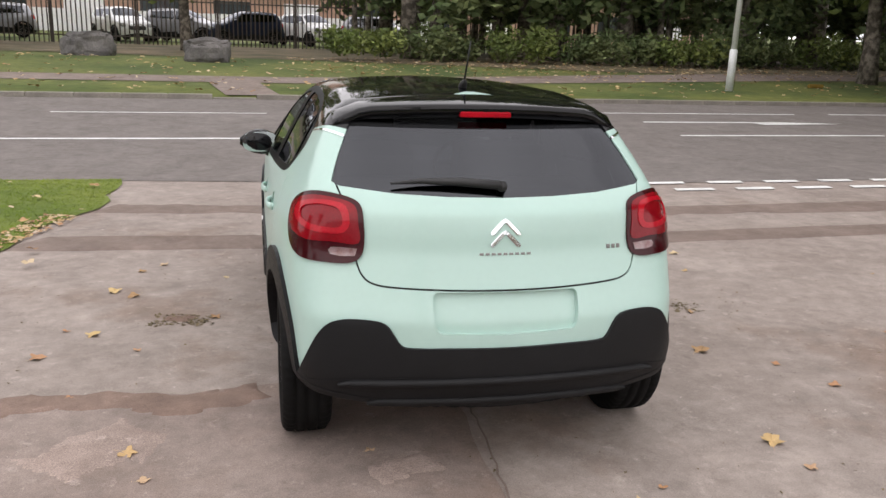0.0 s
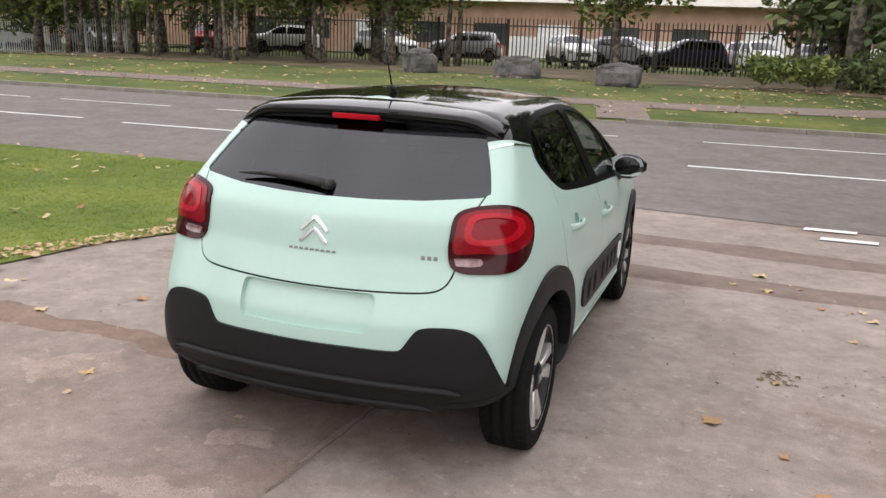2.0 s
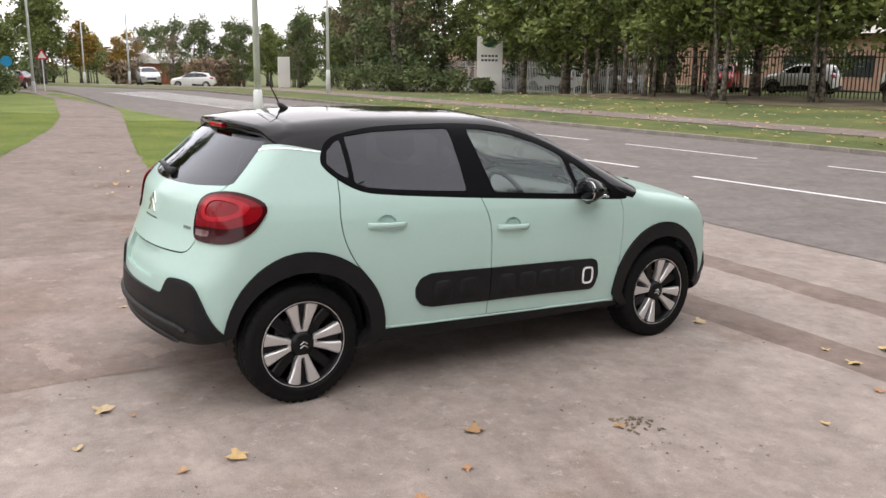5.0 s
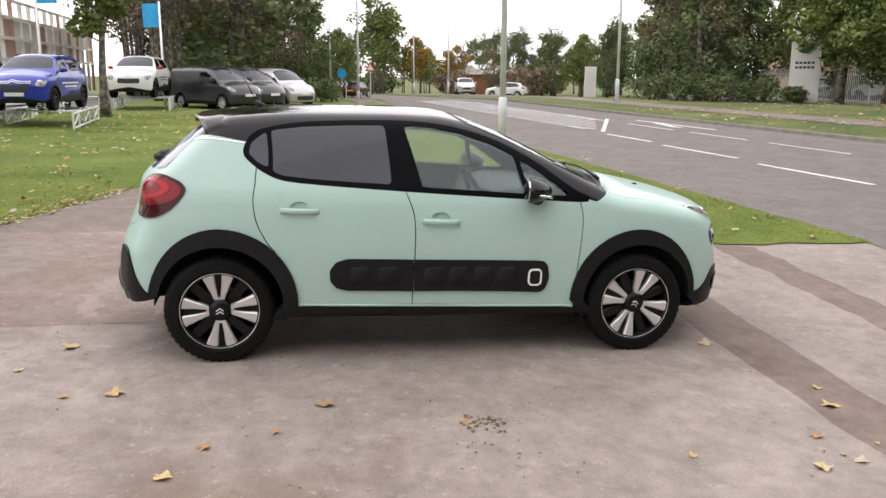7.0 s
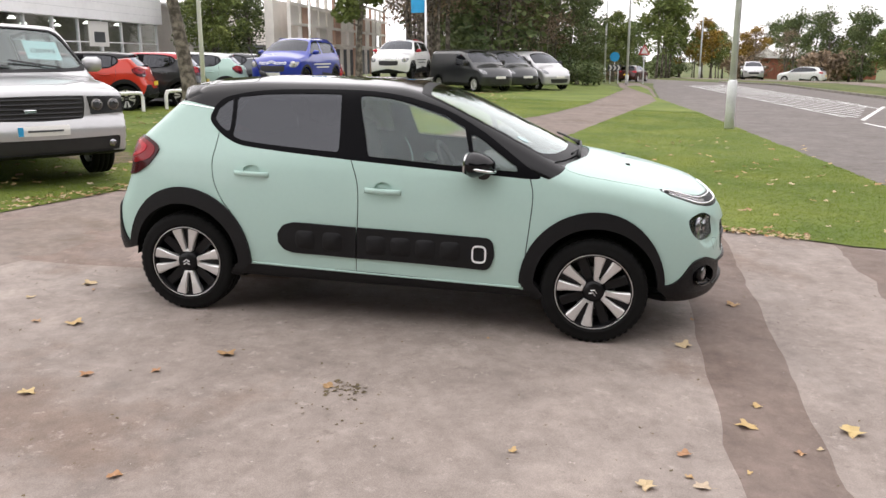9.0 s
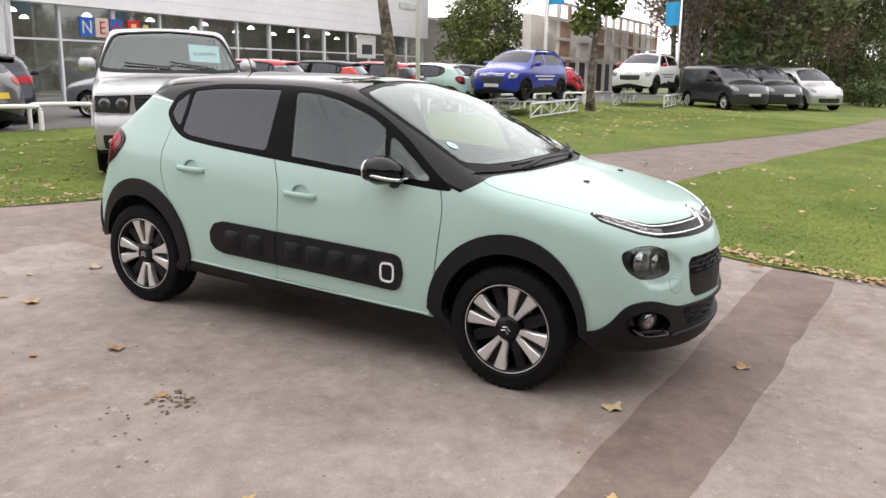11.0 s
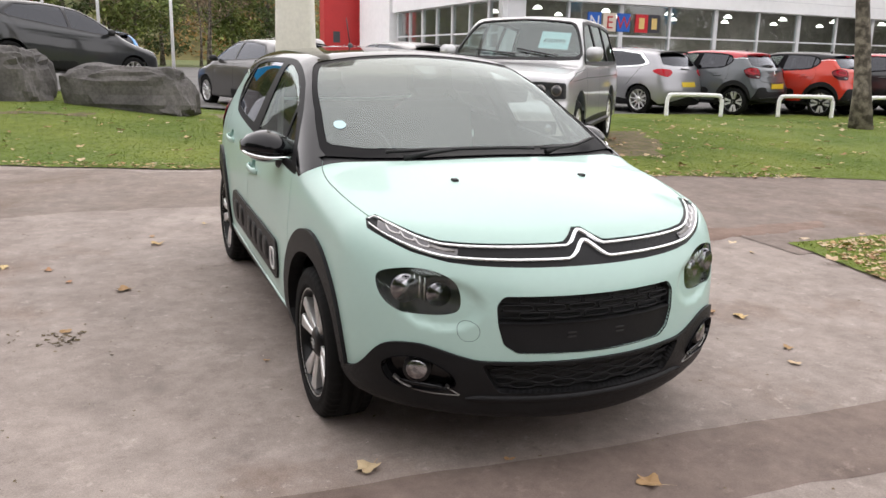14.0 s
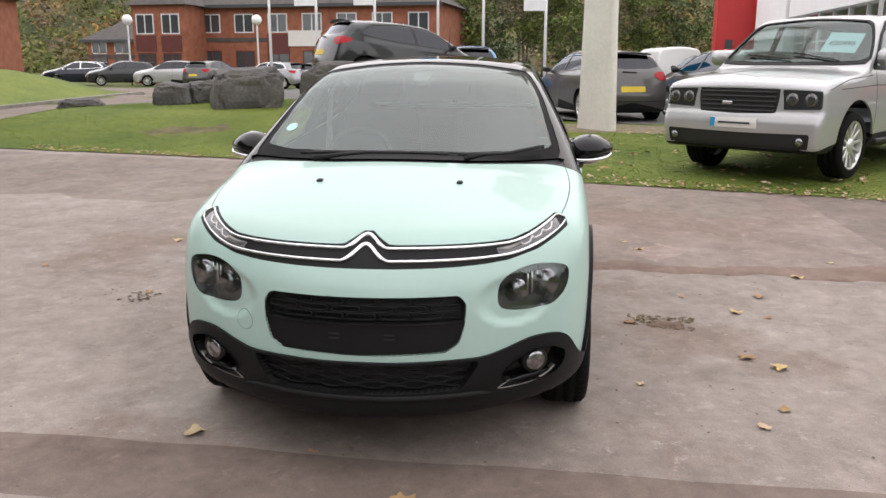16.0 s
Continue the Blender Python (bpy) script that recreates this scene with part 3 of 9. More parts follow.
def blades(name, poly, box, density, length):
    x0, x1, y0, y1 = box
    p = rng.uniform((x0, y0), (x1, y1), (int(density * (x1 - x0) * (y1 - y0)), 2))
    p = p[within(p[:, 0], p[:, 1], poly)]
    p = p[~within(p[:, 0], p[:, 1], BARE) | (rng.random(len(p)) < 0.45)]
    n = len(p)
    ang, ln = rng.uniform(0, 6.283, n), length * rng.uniform(0.6, 1.3, n)
    tilt = ang + np.where(rng.random(n) < 0.5, 1.571, -1.571) + rng.uniform(-0.5, 0.5, n)
    lean = rng.uniform(0.6, 1.2, n) * ln
    z = np.array([lie(a, b) for a, b in p]) + 0.015
    w = 0.0048
    v = np.empty((n, 3, 3))
    v[:, 0] = np.c_[p[:, 0] - w * np.cos(ang), p[:, 1] - w * np.sin(ang), z]
    v[:, 1] = np.c_[p[:, 0] + w * np.cos(ang), p[:, 1] + w * np.sin(ang), z]
    v[:, 2] = np.c_[p[:, 0] + lean * np.cos(tilt), p[:, 1] + lean * np.sin(tilt), z + ln * 0.38]
    geo = Geo()
    geo.v = [tuple(q) for q in v.reshape(-1, 3)]
    geo.f = [(3 * i, 3 * i + 1, 3 * i + 2) for i in range(n)]
    tagged(part(name, geo, "blade"), "short green grass blades of the lawn", "grass", kind="stuff")


blades("grass", TURF_A, (-9, -2.3, -0.6, 5.7), 1500, 0.03)
blades("grass", TURF_A, (-22, -9, -0.6, 5.7), 900, 0.028)
blades("grass", TURF_B, (-9, 9.6, -9.5, -2.4), 1500, 0.026)
blades("grass", TURF_B, (-26, -9, -11, 1.5), 700, 0.028)
blades("grass", TURF_B, (-9, 9.6, -13.4, -9.5), 900, 0.026)


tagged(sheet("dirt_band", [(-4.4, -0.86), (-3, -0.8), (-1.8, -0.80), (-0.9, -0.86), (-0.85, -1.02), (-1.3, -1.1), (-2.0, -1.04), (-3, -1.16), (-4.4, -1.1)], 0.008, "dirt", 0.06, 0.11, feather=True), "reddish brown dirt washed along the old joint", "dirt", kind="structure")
for q in ([(-0.75, -2.42), (-0.2, -2.22), (-0.33, -2.08), (-0.6, -2.17), (-0.82, -2.3)], [(-1.7, -1.66), (-1.3, -1.5), (-1.22, -1.3), (-1.45, -1.16), (-1.62, -1.3), (-1.85, -1.42)], [(-0.42, -1.86), (-0.2, -1.78), (-0.22, -1.66), (-0.4, -1.72)]):
    tagged(sheet("scuffed_patch", q, 0.006, "scuff", 0.035, 0.16, feather=True), "pale scuffed patch of crumbling concrete", "concrete", kind="structure")
tagged(sheet("mud_stain", [(-1.47, 0.2), (-1.33, 0.16), (-1.22, 0.22), (-1.28, 0.28), (-1.44, 0.27)], 0.005, "dirt", 0.04, 0.05, feather=True), "small dark mud stain on the tarmac", "dirt", kind="structure")


def leaf_shape(lobes, r):
    """A curled lobed leaf of radius r, with its stalk."""
    n, k1, k2 = 18, random.uniform(0, 6), random.uniform(0.2, 0.9)
    vs = [(0, 0, 0.01 * r)]
    for k in range(n):
        a = 2 * math.pi * k / n
        d = r * (0.74 + 0.2 * math.cos(lobes * a) + 0.09 * math.sin(2 * a + k1) + 0.07 * math.sin(7 * a + 2 * k1))
        x, y = d * math.cos(a), 0.78 * d * math.sin(a)
        vs.append((x, y, 0.06 * r + k2 * 0.3 * y * y / r + 0.1 * r * math.sin(3 * a + k1)))
    vs += [(0.7 * r, -0.02 * r, 0.05 * r), (1.5 * r, 0.12 * r, 0.1 * r), (0.7 * r, 0.03 * r, 0.05 * r)]
    return vs, [(0, 1 + k, 1 + (k + 1) % n) for k in range(n)] + [(n + 1, n + 2, n + 3)]


LEAVES = [(-1.41, -1.47), (-1.32, -1.7), (-1.96, 0.08), (-1.8, 0.0), (-2.01, -0.33), (-1.15, 0.24), (0.62, -2.06), (1.28, -1.77), (1.3, -2.01), (-0.45, -1.59), (3.79, 0.7), (1.98, -1.25), (-1.71, 1.34), (-1.58, 1.52), (-1.53, -0.28), (-1.82, 0.85), (-1.69, 0.73), (-2.72, -1.2), (0.88, -2.35), (0.49, -2.17), (1.54, -0.69), (1.85, -0.94), (2.32, 0.95), (1.84, 1.99), (2.88, -0.56), (1.84, -0.02), (0.93, 0.68), (0.77, 1.82), (2.5, 1.49), (2.39, 1.67), (2.3, 1.92), (2.19, 1.67), (2.46, 1.71), (2.07, 2.17), (2.01, 2.27), (1.79, 2.46), (1.59, 2.08), (-1.12, 1.12), (0.24, 1.93), (2.25, -1.39), (-2.38, -0.8), (-2.99, -0.35), (-1.75, -0.87), (-0.17, 2.25)]
shapes = []
for i, (x, y) in enumerate(LEAVES):
    k = i % 4
    if len(shapes) <= k:
        ob = part("fallen_leaf", Geo().add(*leaf_shape((5, 4, 3, 5)[k], 0.05)), "fallen")
        shapes.append(ob.data)
    else:
        ob = new("fallen_leaf", shapes[k])
    s = (1.25, 0.8, 0.6, 1.4)[k] * random.uniform(0.6, 1.15)
    ob.matrix_basis = pose(x, y, lie(x, y) + 0.006, random.uniform(-6, 6), random.uniform(-6, 6), random.uniform(0, 360)) @ Matrix.Scale(s, 4)
    tagged(ob, "dry curled autumn leaf lying on the tarmac", "leaf", "leaves on the forecourt")


def litter(name, poly, count, lo, hi, lift, material="fallen", label="scattered fallen autumn leaves"):
    geo = Geo()
    for x, y in scatter(poly, count):
        vs, fs = leaf_shape(random.choice((3, 4, 5)), random.uniform(lo, hi))
        m = pose(x, y, lie(x, y) + lift, random.uniform(-14, 14), random.uniform(-14, 14), random.uniform(0, 360))
        geo.add([m @ Vector(p) for p in vs], fs)
    tagged(part(name, geo, material), label, "leaves", kind="stuff")


litter("leaf_litter", [(-9, -1), (-2.4, -0.6), (-2.5, 5.5), (-14, 5.5)], 150, 0.03, 0.075, 0.045)
litter("leaf_litter", TURF_B[2:9] + [(-9, -4.5), (-9, -9), (3, -10)], 420, 0.03, 0.075, 0.05)
litter("leaf_litter", [(-9, -3), (-30, -1), (-30, -8), (-9, -9)], 500, 0.04, 0.09, 0.06)
litter("leaf_litter", [(7, -6.6), (3.6, -5.95), (0.85, -5.1), (-3, -3.9), (-6.4, -2.9), (-6.4, -3.3), (-3, -4.4), (0.85, -5.5), (7, -7.1)], 9000, 0.012, 0.042, 0.02)
litter("leaf_litter", [(-2.5, 3.3), (-2.9, 1.9), (-3.4, 0.3), (-3.7, -0.4), (-5.1, -0.5), (-5.1, -0.2), (-3.9, 0.0), (-3.6, 0.6), (-3.1, 2.2), (-2.8, 3.4)], 5000, 0.012, 0.042, 0.02)
litter("leaf_litter", [(-30, 13.2), (-8, 14.4), (12, 15.6), (20, 17), (20, 25), (-4, 24), (-30, 24)], 1100, 0.05, 0.11, 0.13)
litter("leaf_litter", [(1, 20.0), (6, 19.6), (17, 22.6), (24, 24), (24, 31), (10, 28), (0, 26)], 1500, 0.04, 0.09, 0.12)
litter("debris", [(-3, 4), (6, 3.6), (7, -5), (-1, -6), (-3, -3)], 1500, 0.003, 0.012, 0.002, "mud", "small dark crumbs of bark and leaf")
litter("stone_chips", [(-2.8, -2.3), (-1.7, -2.5), (-1.2, -1.6), (-1.9, -1.35), (-2.9, -1.5)], 700, 0.003, 0.011, 0.001, "chip", "pale crumbled chips of worn concrete")
litter("stone_chips", [(-3, 4), (6, 3.6), (7, -5), (-1, -6), (-3, -3)], 900, 0.003, 0.009, 0.001, "chip", "pale crumbled chips of worn concrete")
litter("debris", [(1.75, 0.0), (1.95, -0.02), (1.98, 0.16), (1.8, 0.2)], 60, 0.006, 0.02, 0.002, "mud", "small dark crumbs of bark and leaf")
litter("debris", [(1.45, -0.3), (2.05, -0.4), (2.3, 0.25), (1.6, 0.4)], 60, 0.003, 0.013, 0.002, "mud", "small dark crumbs of bark and leaf")
litter("debris", [(-1.55, 0.12), (-1.15, 0.08), (-1.18, 0.3), (-1.5, 0.34)], 190, 0.004, 0.02, 0.002, "mud", "small dark crumbs of bark and leaf")


# ---- boulders ----
def boulder(x, y, w, d, h, seed, turn=0.0, lift=0.0, label="large rough grey quarry boulder lying on the grass"):
    bm = bmesh.new()
    bmesh.ops.create_icosphere(bm, subdivisions=4, radius=1.0)
    for v in bm.verts:
        p = v.co.copy()
        q = Vector([math.copysign(abs(c) ** 0.55, c) for c in p])
        k = 1 + 0.22 * noise.noise(p * 1.3 + Vector((seed, 0, 0))) + 0.1 * noise.noise(p * 3.1 + Vector((0, seed, 0))) + 0.05 * noise.noise(p * 8 + Vector((seed, seed, 0))) + 0.025 * noise.noise(p * 18)
        cut = noise.cell_vector(p * 1.2 + Vector((seed * 3.1, 0, 0)))
        q = q.lerp(q * (0.85 + 0.2 * cut.x), 0.6)
        v.co = Vector((q.x * w / 2, q.y * d / 2, q.z * h * 0.62)) * k
    me = bpy.data.meshes.new("boulder")
    bm.to_mesh(me)
    bm.free()
    me.materials.append(M["rock"])
    ob = new("boulder", me)
    ob.matrix_basis = pose(x, y, verge(x, y) + h * 0.36 + lift, 0, 0, turn)
    return tagged(ob, label, "boulder", "boulders on the grass")


boulder(-2.5, 23.2, 1.5, 1.0, 0.7, 1)
boulder(-6.3, 24.9, 1.5, 1.0, 0.78, 2, 20)
boulder(-10.2, 25.2, 1.3, 1.1, 0.85, 3, 50)
boulder(3.2, -11.5, 1.65, 1.0, 0.9, 4, -14)
boulder(1.05, -11.0, 2.0, 1.0, 0.8, 5, -16)
boulder(5.15, -11.3, 1.35, 1.0, 0.82, 6, 25)
boulder(7.1, -12.2, 0.8, 0.7, 0.48, 7, 0)
boulder(6.3, -12.6, 1.1, 0.7, 0.5, 9, 15)
boulder(8.8, -11.6, 0.9, 0.5, 0.2, 8, 30, -0.03, "low flat grey rock at the lawn's edge")


# ---- trees ----
def leaf_cloud(geo, centre, radius, count, size, flat=0.8):
    """Many small bent leaf sprays in an uneven clump."""
    for _ in range(count):
        a, b, r = random.uniform(0, 6.283), math.acos(random.uniform(-1, 1)), radius * random.uniform(0.15, 1.0) ** 0.45
        c = Vector((centre[0] + r * math.sin(b) * math.cos(a), centre[1] + r * math.sin(b) * math.sin(a), centre[2] + flat * r * math.cos(b)))
        u = Vector((random.gauss(0, 1), random.gauss(0, 1), random.gauss(0, 0.6))).normalized()
        w = u.cross(Vector((random.gauss(0, 1), random.gauss(0, 1), random.gauss(0, 1)))).normalized()
        s = size * random.uniform(0.6, 1.3)
        geo.add([c - u * s, c + w * s * 0.45, c + u * s, c - w * s * 0.45 + Vector((0, 0, -0.2 * s))], [(0, 1, 2), (0, 2, 3)])


def tree_kind(name, height, trunk_r, crown_base, crown_r, leaf, clumps, per, size, seed, stems=1, bare=0.0, label="", lean=0.0):
    """One tree: a tapered trunk with limbs, a crown of small leaf sprays."""
    random.seed(seed)
    root = thing(name, pose(0, 0, 0), label, "tree", "trees")
    wood, crown = Geo(), Geo()
    for s in range(stems):
        ox, oy = (0.0, 0.0) if s == 0 else (random.uniform(-0.5, 0.5), random.uniform(-0.5, 0.5))
        sway = random.uniform(0, 6)
        path = []
        for k in range(8):
            f = k / 7
            path.append(Vector((ox + lean * f * height * 0.6 + 0.05 * height * f * math.sin(sway + 3 * f), oy + 0.04 * height * f * math.cos(sway * 1.7 + 3 * f), -0.15 + f * height * 0.92)))
        wood.tube(path, [trunk_r * (1.35 if k == 0 else 1.0) * (1 - 0.85 * k / 7) for k in range(8)], 8)
        limbs = []
        for k in range(9):
            f = random.uniform(max(0.18, crown_base / height * 0.85), 0.92)
            i = int(f * 7)
            base = path[i].lerp(path[min(i + 1, 7)], f * 7 - i)
            a = random.uniform(0, 6.283)
            ln = crown_r * random.uniform(0.55, 1.0) * (1.15 - 0.6 * f)
            tip = base + Vector((math.cos(a) * ln, math.sin(a) * ln, ln * random.uniform(0.35, 0.9)))
            mid = base.lerp(tip, 0.5) + Vector((0, 0, -0.08 * ln))
            wood.tube([base, mid, tip], [trunk_r * 0.32 * (1.2 - f), trunk_r * 0.2 * (1.2 - f), 0.01], 5, False)
            limbs.append(tip)
            for _ in range(3):
                t2 = mid + Vector((random.gauss(0, 0.4) * ln, random.gauss(0, 0.4) * ln, random.uniform(0.1, 0.6) * ln))
                wood.tube([mid, mid.lerp(t2, 0.5) + Vector((0, 0, 0.05)), t2], [trunk_r * 0.13, trunk_r * 0.09, 0.006], 4, False)
                limbs.append(t2)
        for k in range(clumps // stems):
            if k < len(limbs):
                c = limbs[k]
            else:
                f = random.uniform(crown_base / height, 1.0)
                r = crown_r * math.sin(math.pi * min(1, 0.18 + 0.82 * (f - crown_base / height) / (1 - crown_base / height))) * random.uniform(0.3, 1.0)
                a = random.uniform(0, 6.283)
                c = path[min(7, int(f * 7))] + Vector((r * math.cos(a), r * math.sin(a), random.uniform(-0.4, 0.4)))
                c.z = f * height
            leaf_cloud(crown, c, crown_r * random.uniform(0.2, 0.34), int(per * (1 - bare)), size)
    part("trunk", wood, "bark", root, smooth=True)
    part("crown", crown, leaf, root)
    return root


def plant(kind, x, y, scale=1.0, turn=0.0, first=[]):
    ob = kind if kind not in first else copy_thing(kind, pose(0, 0, 0))
    first.append(kind)
    ob.matrix_basis = pose(x, y, verge(x, y), 0, 0, turn) @ Matrix.Scale(scale, 4)
    return ob


slim = tree_kind("roadside_tree", 8.5, 0.105, 2.2, 2.5, "leaf_g", 84, 56, 0.15, 11, 2, label="slender dark-stemmed tree with green leaves above the grass")
broad = tree_kind("broad_tree", 8.0, 0.2, 2.2, 3.1, "leaf_g", 100, 60, 0.16, 12, 1, label="leafy green tree with a broad uneven crown")
dark = tree_kind("dense_tree", 11.0, 0.22, 1.2, 3.2, "leaf_d", 85, 64, 0.17, 13, 1, label="tall dense dark green tree in the wood")
russet = tree_kind("autumn_tree", 10.0, 0.1, 1.5, 2.6, "leaf_b", 60, 64, 0.1, 14, 3, 0.4, label="thin tree with sparse russet autumn leaves")
gold = tree_kind("golden_tree", 9.0, 0.22, 2.0, 3.4, "leaf_y", 60, 50, 0.22, 15, 1, label="rounded tree in golden autumn colour")
lawn_tree = tree_kind("lawn_tree", 6.2, 0.15, 2.5, 1.7, "leaf_g", 40, 80, 0.13, 16, 1, label="young street tree with a mottled trunk on the lawn")
bare_tree = tree_kind("leaning_tree", 7.5, 0.19, 4.6, 2.2, "leaf_g", 26, 60, 0.14, 17, 1, label="leaning bare-trunked tree rooted in the lawn", lean=-0.11)

random.seed(4)
for x, y, k, s in ((-3.65, 30.4, broad, 0.85), (-13.7, 30.5, broad, 0.9), (-16.9, 29.4, slim, 0.8), (-19.7, 26.6, slim, 0.85), (-21.4, 28.4, slim, 0.8), (-26.3, 27.8, slim, 0.9), (-23.6, 27.0, slim, 0.75), (-29.5, 28.8, slim, 0.9), (-33, 29.5, broad, 0.8), (3.3, 33, slim, 0.9), (-18.4, 31.6, slim, 0.9), (-24.6, 31, slim, 1.0), (-30.8, 31.5, slim, 1.0), (-34.5, 31, dark, 0.85), (-28, 33, broad, 1.0), (-22.5, 33, broad, 1.0), (-15.5, 33, broad, 1.0), (-37.5, 30, broad, 1.0), (-26.5, 44, dark, 0.9), (-20, 46, dark, 0.9), (-33, 45, dark, 1.0), (-39, 44, dark, 1.0), (-45, 43, dark, 1.1), (-11.2, 32.5, slim, 1.0)):
    plant(k, x, y, s * (1.3 if y < 34 else 1.2), random.uniform(0, 360))
for i in range(24):
    x = 4.5 + 1.5 * i + random.uniform(-0.7, 0.7)
    plant((dark, russet, dark, slim, dark)[i % 5], x, 29.0 + random.uniform(-1, 5) + 0.05 * x, random.uniform(1.2, 1.7), random.uniform(0, 360))
for i in range(16):
    plant((dark, slim, russet)[i % 3], 5 + 2.6 * i, 37 + random.uniform(-2, 3), random.uniform(1.5, 1.9), random.uniform(0, 360))
# the wood behind the sign and along the road to the west
for i in range(30):
    x = -44 - 1.9 * i + random.uniform(-1, 1)
    plant((dark, broad, dark, russet, dark)[i % 5], x, 26 + SKEW * x + random.uniform(-1.5, 9) + (6.0 if i > 9 else 5.0), random.uniform(0.85, 1.15) * (1.0 if i < 9 else 0.82 if i < 13 else 0.66), random.uniform(0, 360))
for i in range(16):
    plant((dark, russet, broad)[i % 3], -40 - 4 * i, 38 + random.uniform(-3, 5), random.uniform(1.0, 1.3) * (1.0 if i < 9 else 0.7), random.uniform(0, 360))
# south-west: russet wood behind the vans
for i in range(34):
    x, y = -38 - random.uniform(0, 30), -13 + random.uniform(-9, 14)
    if y - 1 < 0.22 * (x - 5):
        y = 0.22 * (x - 5) + 1 + random.uniform(0.5, 7)
    plant((russet, russet, dark, russet)[i % 4], x, y, random.uniform(0.8, 1.1) * (0.66 if y > -1 else 0.8 if y > -3 else 1.4), random.uniform(0, 360))
for x, y, k, s in ((-102, 10.2, slim, 1.5), (-105, 11.0, slim, 1.35), (-92, 6, dark, 0.6), (-78, 1, dark, 0.58), (-70, -2, dark, 0.62), (-74, 3.5, broad, 0.75), (-96, 20, russet, 0.62), (-106, 15.5, gold, 0.8), (-112, 4, dark, 0.7), (-118, 14, dark, 0.7), (-90, -4, slim, 1.2), (-90, 22, russet, 0.6), (-120, 28, dark, 0.8), (-125, 20, russet, 0.8), (-125, 6, broad, 0.9), (-116, 18, broad, 0.9), (-128, 24, gold, 0.75)):
    plant(k, x, y, s, random.uniform(0, 360))
for i in range(15):
    plant((dark, broad, russet, broad, gold)[i % 5], -126 - random.uniform(0, 10), -12 + 4.2 * i, random.uniform(0.62, 0.85), random.uniform(0, 360))
plant(bare_tree, -12.2, -7.55, 1.0, 114)
plant(lawn_tree, -23.6, -6.8, 1.05, 0)
plant(broad, -38.5, -19.2, 0.72, 40), plant(dark, -41.0, -19.6, 0.8, 0), plant(dark, -43.5, -19.2, 0.7, 90)


def bush(name, x, y, w, d, h, leaf, count, seed, size=0.12, label="rounded dark green evergreen bush"):
    random.seed(seed)
    geo = Geo()
    stems = Geo()
    for k in range(14):
        px, py = random.uniform(-0.4, 0.4) * w, random.uniform(-0.4, 0.4) * d
        stems.tube([(px * 0.4, py * 0.4, -0.05), (px, py, h * 0.55)], [0.03, 0.008], 4, False)
        leaf_cloud(geo, (px, py, h * random.uniform(0.3, 0.6)), h * 0.42, count // 14, size, 0.9)
    root = thing(name, pose(x, y, verge(x, y)), label, "bush", "bushes")
    if name != "bramble_thicket":
        part("stem", stems, "bark", root)
    part("foliage", geo, leaf, root)
    return root


for x, y, w, h, s in ((-43.4, 28.9, 3.4, 1.9, 1), (-45.3, 26.8, 3.6, 2.0, 2), (-47.2, 25.0, 3.8, 2.3, 3), (-53, 25.5, 4, 2.0, 4), (-41.0, 29.4, 1.7, 1.1, 5), (-44.5, 0.9, 2.8, 1.6, 6)):
    bush("evergreen_bush", x, y, w, w * 0.7, h, "leaf_d", 1500, s)
bush("russet_bush", -43.5, -2.2, 2.4, 1.8, 1.9, "leaf_y", 900, 8, 0.12, "bush turning orange beside the parked vans")
for i in range(15):
    x = 2.5 + 2.3 * i
    bush("bramble_thicket", x, 25.6 + 0.1 * x + (i % 3) * 0.5, 3.4, 2.2, 1.25 + 0.25 * (i % 2) + 0.03 * i, ("leaf_d", "leaf_g")[i % 3 == 0], 1300, 20 + i, 0.11, "tangled low bramble and ivy thicket")


for i, (x, y) in enumerate(((-70, -1.2), (-78, 0.4), (-86, 2.0), (-95, 4.0), (-104, 6.5), (-84, 25), (-93, 28), (-102, 31), (-106, 21), (-118, 12))):
    bush("roadside_thicket", x, y, 8.0, 4.0, 3.4, ("leaf_d", "leaf_g", "leaf_b")[i % 3], 1500, 60 + i, 0.3, "dense roadside thicket far down the road")

# the wood that closes the place in the east
for i in range(26):
    plant((dark, broad, russet, dark)[i % 4], 20 + 1.6 * (i % 5) + random.uniform(-1, 1), -6 + 1.1 * i, random.uniform(1.4, 1.9), random.uniform(0, 360))

# ---- palisade fence, each pale a piece ----
def fence(name, a, b, n, material, h=2.4, label="", pale=0.07):
    length = math.dist(a, b)
    turn = math.degrees(math.atan2(b[1] - a[1], b[0] - a[0]))
    root = thing(name, pose(a[0], a[1], verge(*a), 0, 0, turn), label, "fence", kind="structure")
    rail = Geo()
    for z in (0.45, h - 0.45):
        rail.box((0, -0.02, z), (length, 0.02, z + 0.06))
    part("rail", rail, material, root)
    pl = Geo()
    pl.add([(-pale / 2, -0.01, 0.05), (0, -0.03, 0.05), (pale / 2, -0.01, 0.05), (-pale / 2, -0.01, h - 0.12), (0, -0.03, h - 0.12), (pale / 2, -0.01, h - 0.12), (0, -0.02, h)], [(0, 1, 4, 3), (1, 2, 5, 4), (3, 4, 6), (4, 5, 6), (0, 3, 6, 5, 2)])
    kept = None
    for k in range(n):
        ob = part("pale", pl, material, root) if kept is None else new("pale", kept)
        kept = kept or ob.data
        ob.parent = root
        ob.location = (length * (k + 0.5) / n, -0.03, 0)
    for k in range(0, n, 18):
        part("post", Geo().box((length * k / n - 0.05, 0.03, 0), (length * k / n + 0.05, 0.12, h - 0.1)), material, root)


